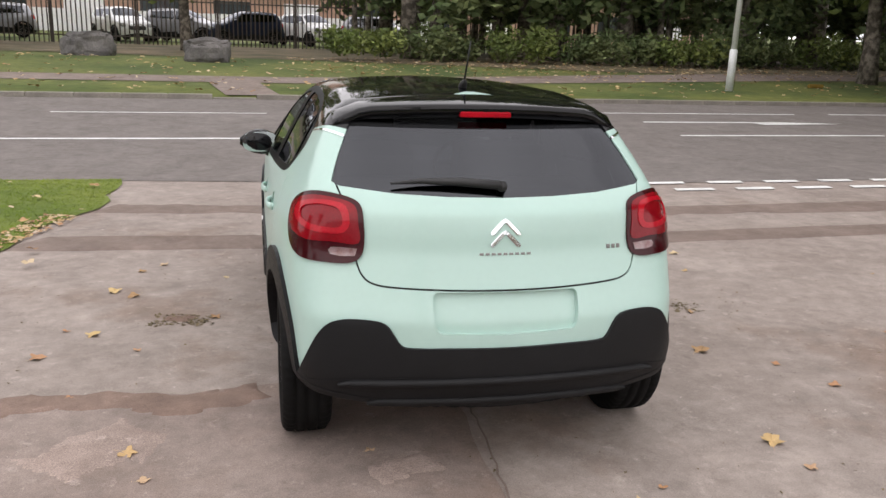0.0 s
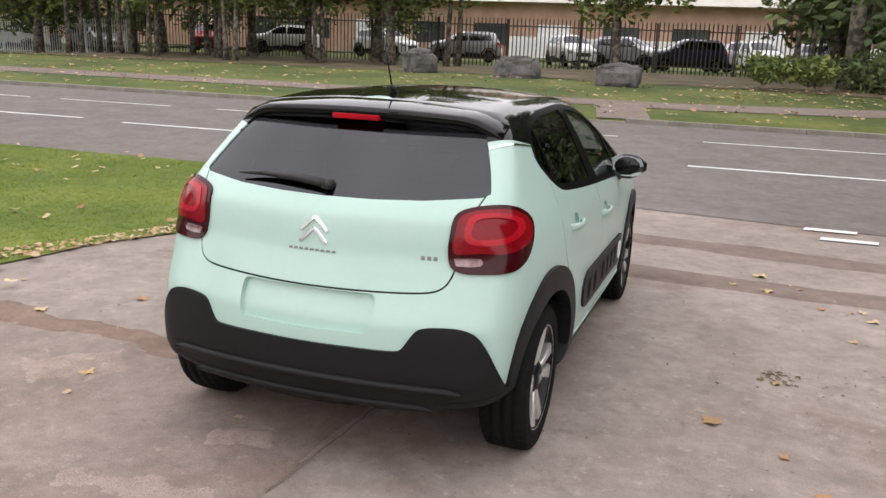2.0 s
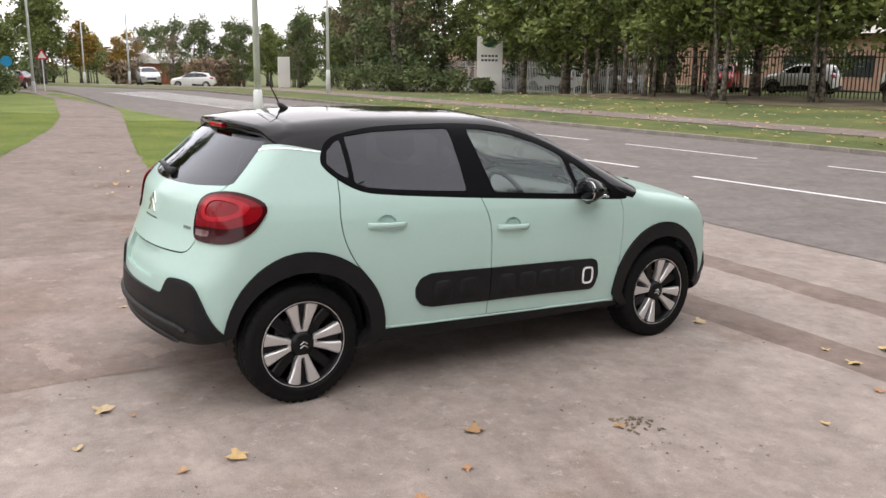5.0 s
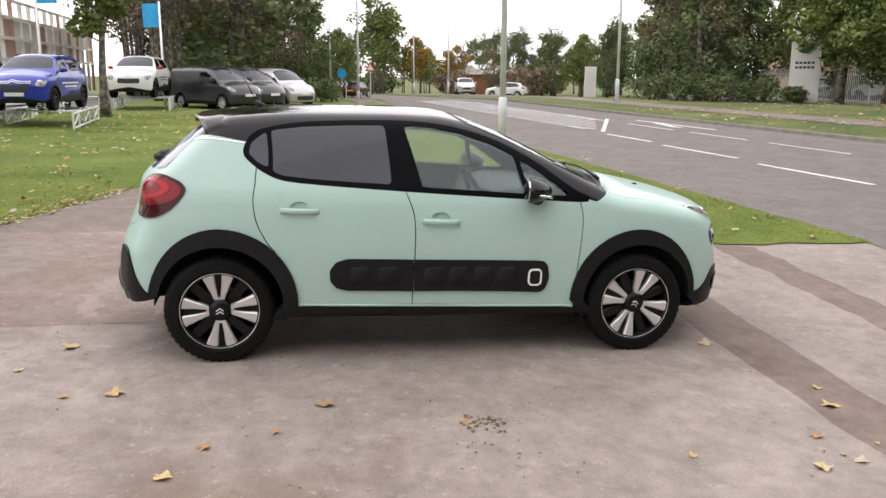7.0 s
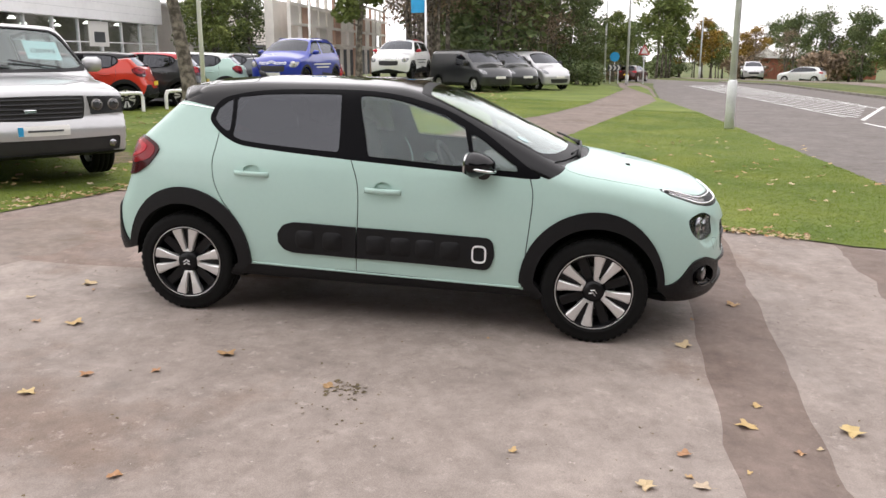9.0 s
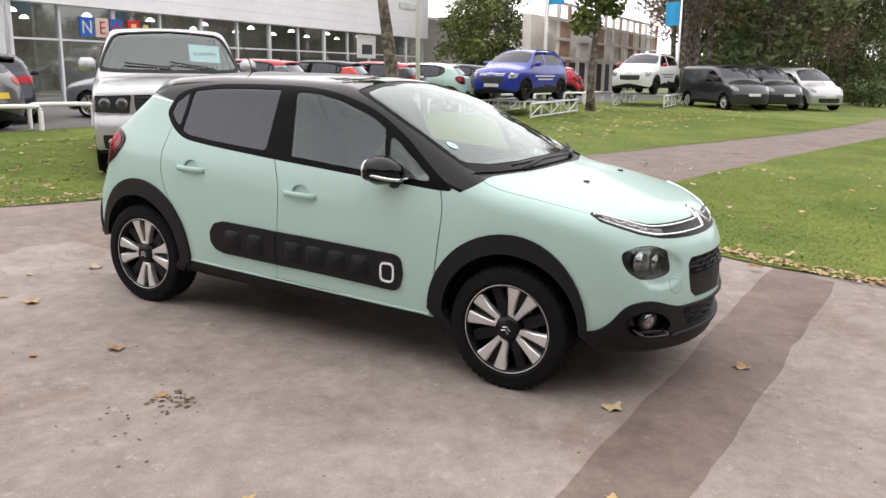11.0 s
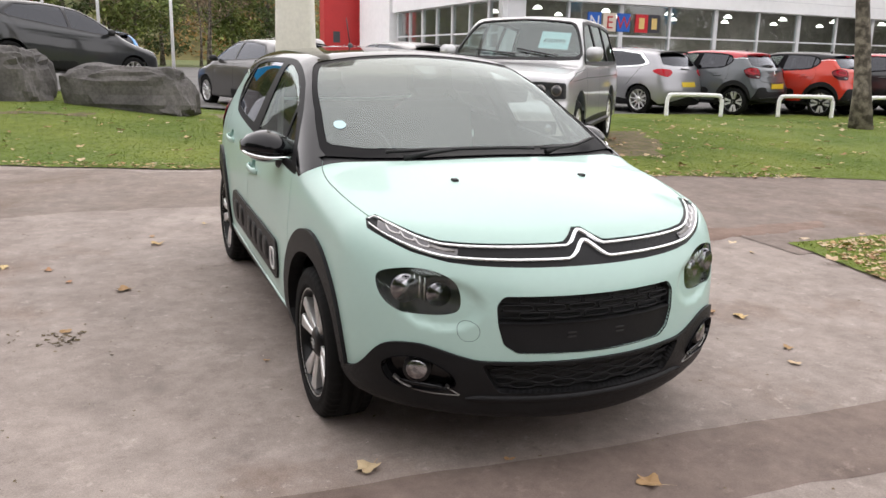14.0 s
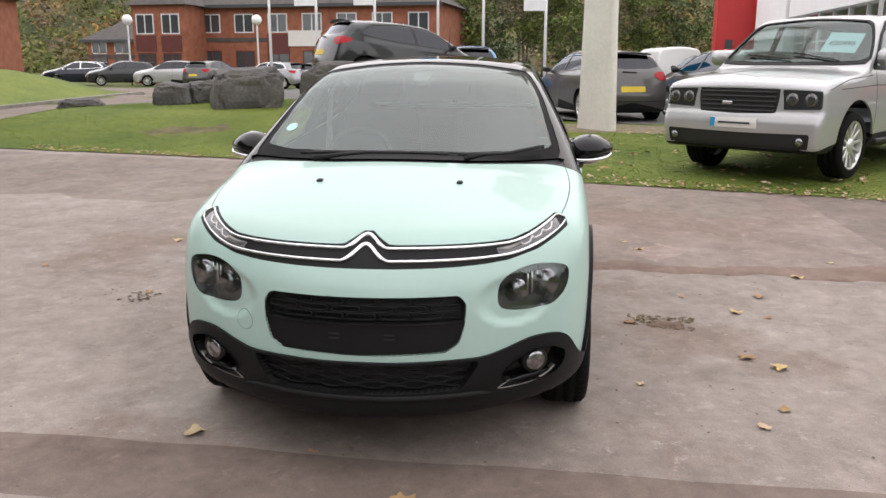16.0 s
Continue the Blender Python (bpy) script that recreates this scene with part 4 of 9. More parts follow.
fence("palisade_fence", (-31, 34.5), (26, 37.5), 290, "palisade", 2.5, "dark rusty steel palisade fence", 0.06)
fence("grey_palisade_fence", (-62, 31.5), (-31.2, 34.4), 200, "galv", 2.5, "galvanised grey steel palisade fence")


# ---- lamp posts and signs ----
def lamp_post(x, y, h, arm, r=0.075, turn=0.0, base=1.15):
    root = thing("street_lamp", pose(x, y, verge(x, y), 0, 0, turn), "tall galvanised grey steel street lamp", "street lamp", "street lamps")
    part("base_section", Geo().tube([(0, 0, -0.1), (0, 0, base), (0, 0, base + 0.04)], [r * 1.35, r * 1.35, r], 12), "galv", root, smooth=True)
    part("pole", Geo().tube([(0, 0, base), (0, 0, h * 0.6), (0, 0, h)], [r, r * 0.8, r * 0.55], 12), "galv", root, smooth=True)
    part("arm", Geo().tube([(0, 0, h - 0.05), (arm * 0.3, 0, h + 0.12), (arm, 0, h + 0.16)], [r * 0.5, r * 0.45, r * 0.4], 8), "galv", root, smooth=True)
    part("lamp_head", Geo().box((arm - 0.1, -0.13, h + 0.1), (arm + 0.6, 0.13, h + 0.24), bevel=0.05), "galv", root)


lamp_post(-15.9, 4.7, 9.0, 1.2, 0.085, 90)
lamp_post(-36.5, 16.2, 9.0, 1.2, 0.085, -90)
lamp_post(12.9, 18.2, 9.0, 1.2, 0.085, -90)
lamp_post(-52, 3.8, 10.0, 1.2, 0.085, 90, 0.6)
lamp_post(-66, 2.6, 9.0, 1.5, 0.085, 90)
lamp_post(-74, 14.2, 9.0, 1.5, 0.085, -90)
lamp_post(-92, 13.5, 9.0, 1.5, 0.085, -90)

# the tall dealer's sign across the road
root = thing("totem_sign", pose(-41.6, 30.4, verge(-41.6, 30.4), 0, 0, 52), "tall white totem sign board with dark emblems", "sign")
part("board", Geo().box((-0.85, -0.16, 0.0), (0.85, 0.16, 5.35), bevel=0.03), "sign", root)
for z, w, hgt, mt in ((4.35, 0.7, 0.2, "ink"), (3.98, 1.1, 0.16, "ink"), (2.36, 1.15, 0.14, "ink"), (2.08, 1.15, 0.14, "ink")):
    for k in range(5 if hgt < 0.2 else 1):
        n = 5 if hgt < 0.2 else 1
        a, b = spread(-w / 2, w / 2, (k + 0.08) / n), spread(-w / 2, w / 2, (k + 0.82) / n)
        part("print_bar", Geo().box((a, -0.168, z), (b, -0.158, z + hgt)), mt, root, "dark printed bar")
oval = Geo()
ring = [(0.52 * math.cos(k * math.pi / 12), 0.32 * math.sin(k * math.pi / 12)) for k in range(24)]
oval.add([(a, -0.17, 3.3 + b) for a, b in ring] + [(a, -0.158, 3.3 + b) for a, b in ring], [tuple(range(23, -1, -1))] + [(k, (k + 1) % 24, 24 + (k + 1) % 24, 24 + k) for k in range(24)])
part("emblem", oval, "green", root, "plain dark green oval emblem")
root = thing("far_sign", pose(-65, 25.2, verge(-65, 25.2), 0, 0, 80), "plain white totem board beside the road", "sign")
part("board", Geo().box((-0.5, -0.12, 0), (0.5, 0.12, 2.7), bevel=0.03), "sign", root)
root = thing("warning_sign", pose(-59, 5.3, lie(-59, 5.3), 0, 0, 80), "triangular road warning sign on a grey post", "road sign")
part("post", Geo().tube([(0, 0, 0), (0, 0, 2.6)], 0.04, 8), "galv", root)
part("plate", Geo().add([(-0.42, -0.05, 2.1), (0.42, -0.05, 2.1), (0, -0.05, 2.85), (-0.42, -0.03, 2.1), (0.42, -0.03, 2.1), (0, -0.03, 2.85)], [(0, 1, 2), (5, 4, 3), (0, 3, 4, 1), (1, 4, 5, 2), (2, 5, 3, 0)]), "red", root, "red-bordered triangular plate")
part("face", Geo().add([(-0.27, -0.056, 2.19), (0.27, -0.056, 2.19), (0, -0.056, 2.67)], [(0, 1, 2)]), "sign", root)
root = thing("roundabout_sign", pose(-60, 3.2, lie(-60, 3.2), 0, 0, 80), "blue roundabout disc above a black and white chevron board", "road sign")
for x in (-0.3, 0.3):
    part("post", Geo().tube([(x, 0, 0), (x, 0, 1.3)], 0.035, 8), "galv", root)
part("post", Geo().tube([(0, 0, 1.1), (0, 0, 2.3)], 0.035, 8), "galv", root)
part("disc", Geo().tube([(0, -0.06, 1.95), (0, -0.04, 1.95)], 0.36, 24), "blueflag", root, "blue round plate")
board = part("chevron_board", Geo().box((-0.5, -0.06, 0.9), (0.5, -0.04, 1.38), bevel=0.008), "ink", root, "black chevron board")
for x in (-0.42, -0.12, 0.18):
    part("chevron", Geo().add([(x, -0.066, 0.93), (x + 0.14, -0.066, 0.93), (x + 0.28, -0.066, 1.14), (x + 0.14, -0.066, 1.35), (x, -0.066, 1.35), (x + 0.14, -0.066, 1.14)], [(0, 1, 2, 5), (5, 2, 3, 4)]), "sign", board)
# small yellow marker by the wood
part("marker_post", Geo().box((-0.25, -0.06, 0), (0.25, 0.06, 0.12), bevel=0.02), "leaf_y", tagged(thing("marker", pose(16.7, 19.4, verge(16.7, 19.4)), "low yellow utility marker on the verge", "marker")))

# the cream pillar of the forecourt sign
root = thing("sign_pillar", pose(-1.66, -10.45, lie(-1.66, -10.45), 0, 0, 123.4), "tall cream-painted tapering sign pillar on a gravel bed", "pillar")
col, n = Geo(), 20
for z, w, d in ((-0.1, 0.50, 0.13), (0.5, 0.475, 0.11), (2.0, 0.43, 0.10), (4.0, 0.39, 0.10), (7.0, 0.38, 0.10)):
    col.v += [(math.copysign(abs(math.cos(2 * math.pi * k / n)) ** 0.5, math.cos(2 * math.pi * k / n)) * w, math.copysign(abs(math.sin(2 * math.pi * k / n)) ** 0.5, math.sin(2 * math.pi * k / n)) * d, z) for k in range(n)]
col.f = [(j * n + k, j * n + (k + 1) % n, (j + 1) * n + (k + 1) % n, (j + 1) * n + k) for j in range(4) for k in range(n)]
part("column", col, "offwhite", root, smooth=True)
part("sign_head", Geo().box((-1.1, -0.28, 7.0), (1.1, 0.28, 9.5), bevel=0.05), "offwhite", root)
tagged(sheet("gravel_bed", [(-0.4, -9.9), (-2.9, -9.6), (-3.4, -11.0), (-2.2, -11.8), (-0.3, -11.6)], 0.018, "gravel", 0.2, 0.25), "small gravel bed round the pillar's foot", "gravel")


# ---- flag poles ----
def flag_pole(x, y, h, cloth, turn=0.0, low=2.0):
    root = thing("flag_pole", pose(x, y, lie(x, y), 0, 0, turn), "slim white flag pole with a hanging banner", "flag pole", "flag poles")
    part("pole", Geo().tube([(0, 0, 0), (0, 0, h)], [0.06, 0.04], 10), "white", root, smooth=True)
    if cloth:
        g = Geo()
        for k in range(7):
            f = k / 6
            y2 = 0.05 * math.sin(5 * f)
            g.v += [(0.05 + 0.75 * f, y2, h - low), (0.05 + 0.75 * f, y2 + 0.03, h - 0.1), (0.05 + 0.75 * f, y2 + 0.012, h - 0.1), (0.05 + 0.75 * f, y2 - 0.014, h - low)]
        for k in range(6):
            a, b = 4 * k, 4 * k + 4
            g.f += [(a, b, b + 1, a + 1), (a + 3, a + 2, b + 2, b + 3), (a + 1, b + 1, b + 2, a + 2), (a, a + 3, b + 3, b)]
        part("banner", g, cloth, root)


flag_pole(-14.7, -8.5, 9.0, None)
flag_pole(-33.5, -6.3, 4.5, "blueflag", 252, 1.1)
flag_pole(-24.5, -8.9, 4.6, "blueflag", 70, 1.0)
flag_pole(-8.6, -16.5, 9, None)
for x, y, c in ((7.6, -26, "white"), (9.7, -27, None), (5.6, -27, "white"), (3.2, -27, "blueflag"), (-0.8, -26, "white"), (1.5, -27, None)):
    flag_pole(x, y, 7.0 if c != "white" else 6.0, c, 10, 3.0)


# ---- the glass-fronted showroom ----
def wall_frame(a, b):
    d = math.dist(a, b)
    return pose(a[0], a[1], 0.25, 0, 0, math.degrees(math.atan2(b[1] - a[1], b[0] - a[0]))), d


def glazed_front(root, a, b, bays, sill=0.0, top=3.08):
    """A run of glazing between two corners: posts, a transom, panes."""
    m, d = wall_frame(a, b)
    for k in range(bays + 1):
        x = d * k / bays
        w = 0.085 if k % 2 else 0.04
        part("mullion", Geo().box((x - w, -0.07, sill), (x + w, 0.07, top)), "frame", root, at=m)
    for k in range(bays):
        a0, a1 = (0.04, 0.085) if k % 2 == 0 else (0.085, 0.04)
        x0, x1 = d * k / bays + a0, d * (k + 1) / bays - a1
        part("transom", Geo().box((x0, -0.05, 1.98), (x1, 0.05, 2.04)), "frame", root, at=m)
        for z0, z1 in ((sill + 0.02, 1.98), (2.04, top - 0.02)):
            ob = part("pane", Geo().box((x0, -0.012, z0), (x1, 0.012, z1)), "winglass", root, at=m)
            ob.visible_shadow = False


show = thing("showroom", pose(0, 0, 0), "white car showroom with a long glazed front and lit lamps inside", "building")
CA, CB, CC = (-11.0, -20.6), (-40.0, -23.3), (-11.4, -33.0)
m, d = wall_frame(CB, CA)
part("fascia", Geo().box((-0.3, -0.35, 3.08), (d + 0.35, 0.25, 7.2)), "white", show, "white panelled upper wall", at=m)
for k in range(9):
    part("panel_joint", Geo().box((-0.3, 0.25, 3.5 + 0.4 * k), (d + 0.35, 0.262, 3.515 + 0.4 * k)), "frame", show, at=m)
glazed_front(show, CB, CA, 13)
part("corner_column", Geo().box((-0.45, -0.45, 0), (0.2, 0.12, 3.08)), "frame", show, at=pose(CA[0], CA[1], 0.25))
m2, d2 = wall_frame(CA, CC)
part("side_fascia", Geo().box((0.12, -0.3, 3.08), (d2, 0.3, 7.2)), "white", show, "white panelled upper wall", at=m2)
glazed_front(show, CA, CC, 7, 0.0)
part("side_block", Geo().box((0, -8.0, 0), (3.9, 0.4, 8.0)), "white", show, "plain white rendered block", at=pose(-11.4, -33.2, 0.1, 0, 0, -86) )
part("showroom_floor", Geo().prism([(-43, -23.7), (-11.1, -20.7), (-11.5, -44), (-43, -44)], 0.2, 0.26), "inside", show)
part("back_wall", Geo().box((-43, -33.3, 0.26), (-11.6, -33, 4.6)), "inside", show, "grey-brown inner wall of the showroom")
part("end_wall", Geo().prism([(-40.3, -23.6), (-40.1, -23.6), (-40.1, -33.0), (-40.3, -33.0)], 0.26, 4.6), "inside", show, "grey-brown inner wall of the showroom")
part("inner_ceiling", Geo().prism([(-43, -23.9), (-11.2, -20.9), (-11.6, -44), (-43, -44)], 4.6, 4.7), "white", show)
part("roof_deck", Geo().prism([(-43.2, -23.9), (-11.2, -20.9), (-11.6, -44), (-43.2, -44)], 7.3, 7.42), "rooft", show)
for i in range(10):
    for j in range(2):
        x, y = -13.5 - 3.0 * i, -23.5 - 3.6 * j - 0.09 * i
        ob = part("pendant_lamp", Geo().tube([(x, y, 3.2), (x, y, 3.24), (x, y, 3.34)], [0.17, 0.17, 0.06], 14), "lamp", show, "round lit pendant lamp")
for x in (-16.5, -25.0, -33.5):
    bulb = new("showroom_light", bpy.data.lights.new("showroom_light", "AREA"))
    bulb.data.shape, bulb.data.size, bulb.data.size_y, bulb.data.energy, bulb.data.color = "RECTANGLE", 7.0, 6.0, 190, (1.0, 0.96, 0.9)
    bulb.matrix_world = pose(x, -28.0, 4.5)
# the bold lettered banner behind the glass and a poster
M["yplate2"] = mat("pale_yellow_print", (0.75, 0.55, 0.2), 0.6, 0, 0.05, 6)
for k, (ch, c) in enumerate((("N", (0.02, 0.12, 0.5)), ("E", (0.7, 0.6, 0.5)), ("W", (0.02, 0.12, 0.5)), ("", (0.6, 0.02, 0.03)), ("", (0.04, 0.04, 0.05)))):
    x = (25.83, 25.18, 24.56, 23.75, 23.18)[k]
    card = part("letter_card", Geo().box((-0.28, 0.05, 0), (0.28, 0.09, 0.62)), mat("card_colour", c, 0.6, 0, 0.04, 4), show, at=m @ pose(x, 0.0, 2.15))
    if not ch:
        part("print_bar", Geo().box((-0.12, 0.09, 0.12), (0.12, 0.098, 0.5)), "yplate2", card)
        continue
    txt = bpy.data.curves.new("letter", "FONT")
    txt.body, txt.size, txt.extrude, txt.align_x = ch, 0.6, 0.004, "CENTER"
    ob = new("letter", txt)
    ob.data.materials.append(M["sign"] if k == 0 else M["red"])
    ob.parent = card
    ob.matrix_basis = pose(0, 0.098, 0.1, 90, 0, 180)
m3 = m @ pose(d - 23.0, 0.0, 0)
part("poster", Geo().box((0, 0.08, 1.8), (2.0, 0.12, 3.0)), "sign", show, "pale window poster", at=m3)
part("poster_picture", Geo().box((0.4, 0.12, 2.0), (1.5, 0.126, 2.5)), "ink", show, at=m3)
part("name_plate", Geo().box((1.2, 0.262, 4.6), (3.6, 0.30, 4.95)), "galv", show, "grey lettering shown as a plain bar", at=m)

box = thing("red_block", pose(-8.8, -41.5, -0.2, 0, 0, -3), "red-clad corner of the showroom building", "building")
part("wall", Geo().box((-4.5, 2.4, 0), (-0.5, 3.6, 6.6)), "red", box)
part("vent_opening", Geo().box((-1.3, 3.58, 2.2), (-0.95, 3.62, 2.75)), "ink", box)
shed = thing("shed_building", pose(-52, -27, 0, 0, 0, 4), "pale metal shed behind the trees", "building")
part("wall", Geo().box((-8, -4, 0), (7.5, 4, 4.6)), "offwhite", shed)
part("window_band", Geo().box((-7.5, 4.0, 0.9), (7.0, 4.04, 2.4)), "ink", shed)
part("roof", Geo().box((-8.3, -4.3, 4.6), (7.8, 4.3, 4.85)), "offwhite", shed)
rack = thing("timber_screen_building", pose(-69, -17.0, 0.1, 0, 0, 3), "two-storey pale building behind a tall timber screen", "building")
part("wall", Geo().box((0, -1.4, 0), (28.5, -0.9, 4.6)), "offwhite", rack)
# shade inside the open bays, drawn as one flat dark panel on the wall
part("dark_bay", Geo().box((0.5, -0.9, 0.0), (28.5, -0.86, 2.0)), "ink", rack, "flat dark panel for the shade in the open ground-floor bays")
for k in range(15):
    part("screen_post", Geo().box((2.05 * k - 0.1, 0.0, 0.0), (2.05 * k + 0.1, 0.2, 5.4)), "brick_pale" if k % 3 == 0 else "offwhite", rack)
for z in (2.1, 3.2, 4.3, 5.2):
    part("screen_rail", Geo().box((-0.1, 0.2, z), (29, 0.28, z + 0.16)), "offwhite", rack)
for k in range(14):
    part("screen_panel", Geo().box((2.05 * k + 0.2, 0.04, 2.3 + 0.9 * (k % 2)), (2.05 * k + 1.85, 0.12, 4.3)), "offwhite" if k % 4 else "brick_pale", rack)


# ---- brick offices ----
def brick_window(root, m, x, z, w, h, frame_mat="frame"):
    part("window_frame", Geo().box((x, 0.0, z), (x + w, 0.05, z + 0.08)).box((x, 0.0, z + h - 0.08), (x + w, 0.05, z + h)).box((x, 0, z + 0.08), (x + 0.08, 0.05, z + h - 0.08)).box((x + w - 0.08, 0, z + 0.08), (x + w, 0.05, z + h - 0.08)).box((x + w / 2 - 0.04, 0, z + 0.08), (x + w / 2 + 0.04, 0.05, z + h - 0.08)), frame_mat, root, at=m)
    part("pane", Geo().box((x + 0.08, 0.005, z + 0.08), (x + w - 0.08, 0.02, z + h - 0.08)), "windark", root, at=m)


M["windark"] = mat("dark_window_pane", (0.06, 0.07, 0.075), 0.08, 0, 0.15, 0.5, spec=0.8)


def offices(x, y, turn, width, depth, eave, bays, group, gable=None, ground=-0.7):
    root = thing("brick_offices", pose(x, y, ground, 0, 0, turn), "two-storey red brick offices with a grey tiled roof", "building", group)
    part("wall", Geo().box((0, -depth, -1.2), (width, -0.002, eave)), "brick", root)
    part("string_course", Geo().box((-0.02, -0.002, eave * 0.52), (width + 0.02, 0.03, eave * 0.52 + 0.3)), "rooft", root, "dark grey brick band")
    e = 0.5
    part("roof", Geo().add([(-e, e, eave), (width + e, e, eave), (width + e, -depth - e, eave), (-e, -depth - e, eave), (depth * 0.45, -depth / 2, eave + depth * 0.33), (width - depth * 0.45, -depth / 2, eave + depth * 0.33)], [(0, 1, 5, 4), (1, 2, 5), (2, 3, 4, 5), (3, 0, 4), (3, 2, 1, 0)]), "rooft", root)
    part("fascia", Geo().box((-e, e, eave - 0.2), (width + e, e + 0.06, eave + 0.03)), "ink", root)
    ident = pose(0, 0, 0)
    for k in range(bays):
        px = width * (k + 0.5) / bays
        brick_window(root, ident, px - 0.75, eave * 0.64, 1.5, 1.35)
        if k % 3 == 1:
            part("red_panel", Geo().box((px - 0.85, 0.0, eave * 0.36), (px + 0.85, 0.04, eave * 0.62)), "darkframe", root)
            brick_window(root, ident, px - 0.85, 0.1, 1.7, 2.0, "darkframe")
        else:
            brick_window(root, ident, px - 0.75, 0.9, 1.5, 1.3, "darkframe")
    return root


off = offices(6.5, -54, -6, 21, 11, 5.4, 8, "office buildings", ground=0.1)
part("sign_board", Geo().box((8.5, 0.05, 2.5), (11.0, 0.1, 3.6)), "sign", off, "pale green and white office sign")
part("sign_board", Geo().box((5.2, 0.05, 2.7), (7.4, 0.1, 3.7)), "sign", off)
part("projecting_bay", Geo().box((17.5, 0.0, -1.2), (21.6, 3.0, 5.3)), "brick", off)
part("bay_roof", Geo().add([(17.1, 3.4, 5.3), (22.0, 3.4, 5.3), (22.0, -2, 5.3), (17.1, -2, 5.3), (19.55, 1.6, 7.2), (19.55, -3, 7.2)], [(0, 1, 4), (1, 2, 5, 4), (3, 0, 4, 5), (3, 2, 1, 0)]), "rooft", off)
for bx in (17.9, 19.9):
    brick_window(off, pose(0, 3.0, 0), bx, 3.3, 1.4, 1.4)
    part("red_panel", Geo().box((bx - 0.1, 3.0, 2.1), (bx + 1.5, 3.04, 3.2)), "darkframe", off)
    brick_window(off, pose(0, 3.0, 0), bx, 0.1, 1.4, 1.9, "darkframe")
offices(29, -63, -8, 9, 9, 3.2, 4, "office buildings", ground=0.1)
offices(29.5, -36.5, 12, 10, 8, 5.4, 4, "office buildings", ground=-0.3)
wall2 = thing("site_hoarding", pose(11.5, -38, -0.5, 0, 0, 176), "white and red hoarding board beside the car park", "hoarding")
part("white_board", Geo().box((0, 0, 0.2), (4.4, 0.08, 1.5)), "white", wall2)
part("red_board", Geo().box((4.4, 0, 0.1), (6.4, 0.08, 1.6)), "red", wall2)
for x, y in ((17.0, -47), (25.0, -46)):
    root = thing("globe_lamp", pose(x, y, -0.6), "white globe lamp on a short post", "lamp", "globe lamps")
    part("post", Geo().tube([(0, 0, 0), (0, 0, 4.4)], 0.06, 8), "galv", root)
    g = Geo()
    for j in range(7):
        a = math.pi * j / 6
        g.v += [(0.32 * math.sin(a) * math.cos(k * math.pi / 6), 0.32 * math.sin(a) * math.sin(k * math.pi / 6), 4.65 - 0.32 * math.cos(a)) for k in range(12)]
    g.f = [(j * 12 + k, j * 12 + (k + 1) % 12, (j + 1) * 12 + (k + 1) % 12, (j + 1) * 12 + k) for j in range(6) for k in range(12)]
    part("globe", g, "white", root, smooth=True)

# ---- works behind the palisade ----
works = thing("works_building", pose(-46, 58, 0.2, 0, 0, 2), "long low works with brick walls and white roofs", "building")
part("wall", Geo().box((-44, 0, 0), (84, 14, 4.2)), "brick_pale", works)
part("roof", Geo().add([(-45, -1, 4.2), (85, -1, 4.2), (85, 15, 4.2), (-45, 15, 4.2), (-45, 7, 6.4), (85, 7, 6.4)], [(0, 1, 5, 4), (2, 3, 4, 5), (0, 4, 3), (1, 2, 5), (3, 2, 1, 0)]), "shed", works)
for k in range(16):
    part("window", Geo().box((2 + 5 * k, -0.05, 1.0), (4.6 + 5 * k, -0.01, 2.6)), "windark" if k % 3 else "white", works)
part("white_band", Geo().box((30, -0.6, 0.0), (58, -0.1, 1.7)), "white", works)
part("white_roof", Geo().box((-8, 15.2, 4.3), (40, 24, 6.0)), "shed", works)
back = thing("rear_works_building", pose(-30, 82, 0.2), "taller brick works with a band of windows", "building")
part("wall", Geo().box((0, 0, 0), (62, 10, 10)), "brick_pale", back)
part("window_band", Geo().box((0, -0.06, 5.5), (62, -0.02, 7.2)), "windark", back)
part("roof", Geo().box((-1, -1, 10), (63, 11, 10.6)), "shed", back)
far = thing("green_roofed_store", pose(-114, 29, -1.2, 0, 0, -75), "low red store with a pale green roof", "building")
part("wall", Geo().box((-6, 0, 0), (6, 8, 2.6)), "brick", far)
part("roof", Geo().add([(-6.5, -0.5, 2.6), (6.5, -0.5, 2.6), (6.5, 8.5, 2.6), (-6.5, 8.5, 2.6), (-6.5, 4, 3.9), (6.5, 4, 3.9)], [(0, 1, 5, 4), (2, 3, 4, 5), (0, 4, 3), (1, 2, 5), (3, 2, 1, 0)]), "sign", far)

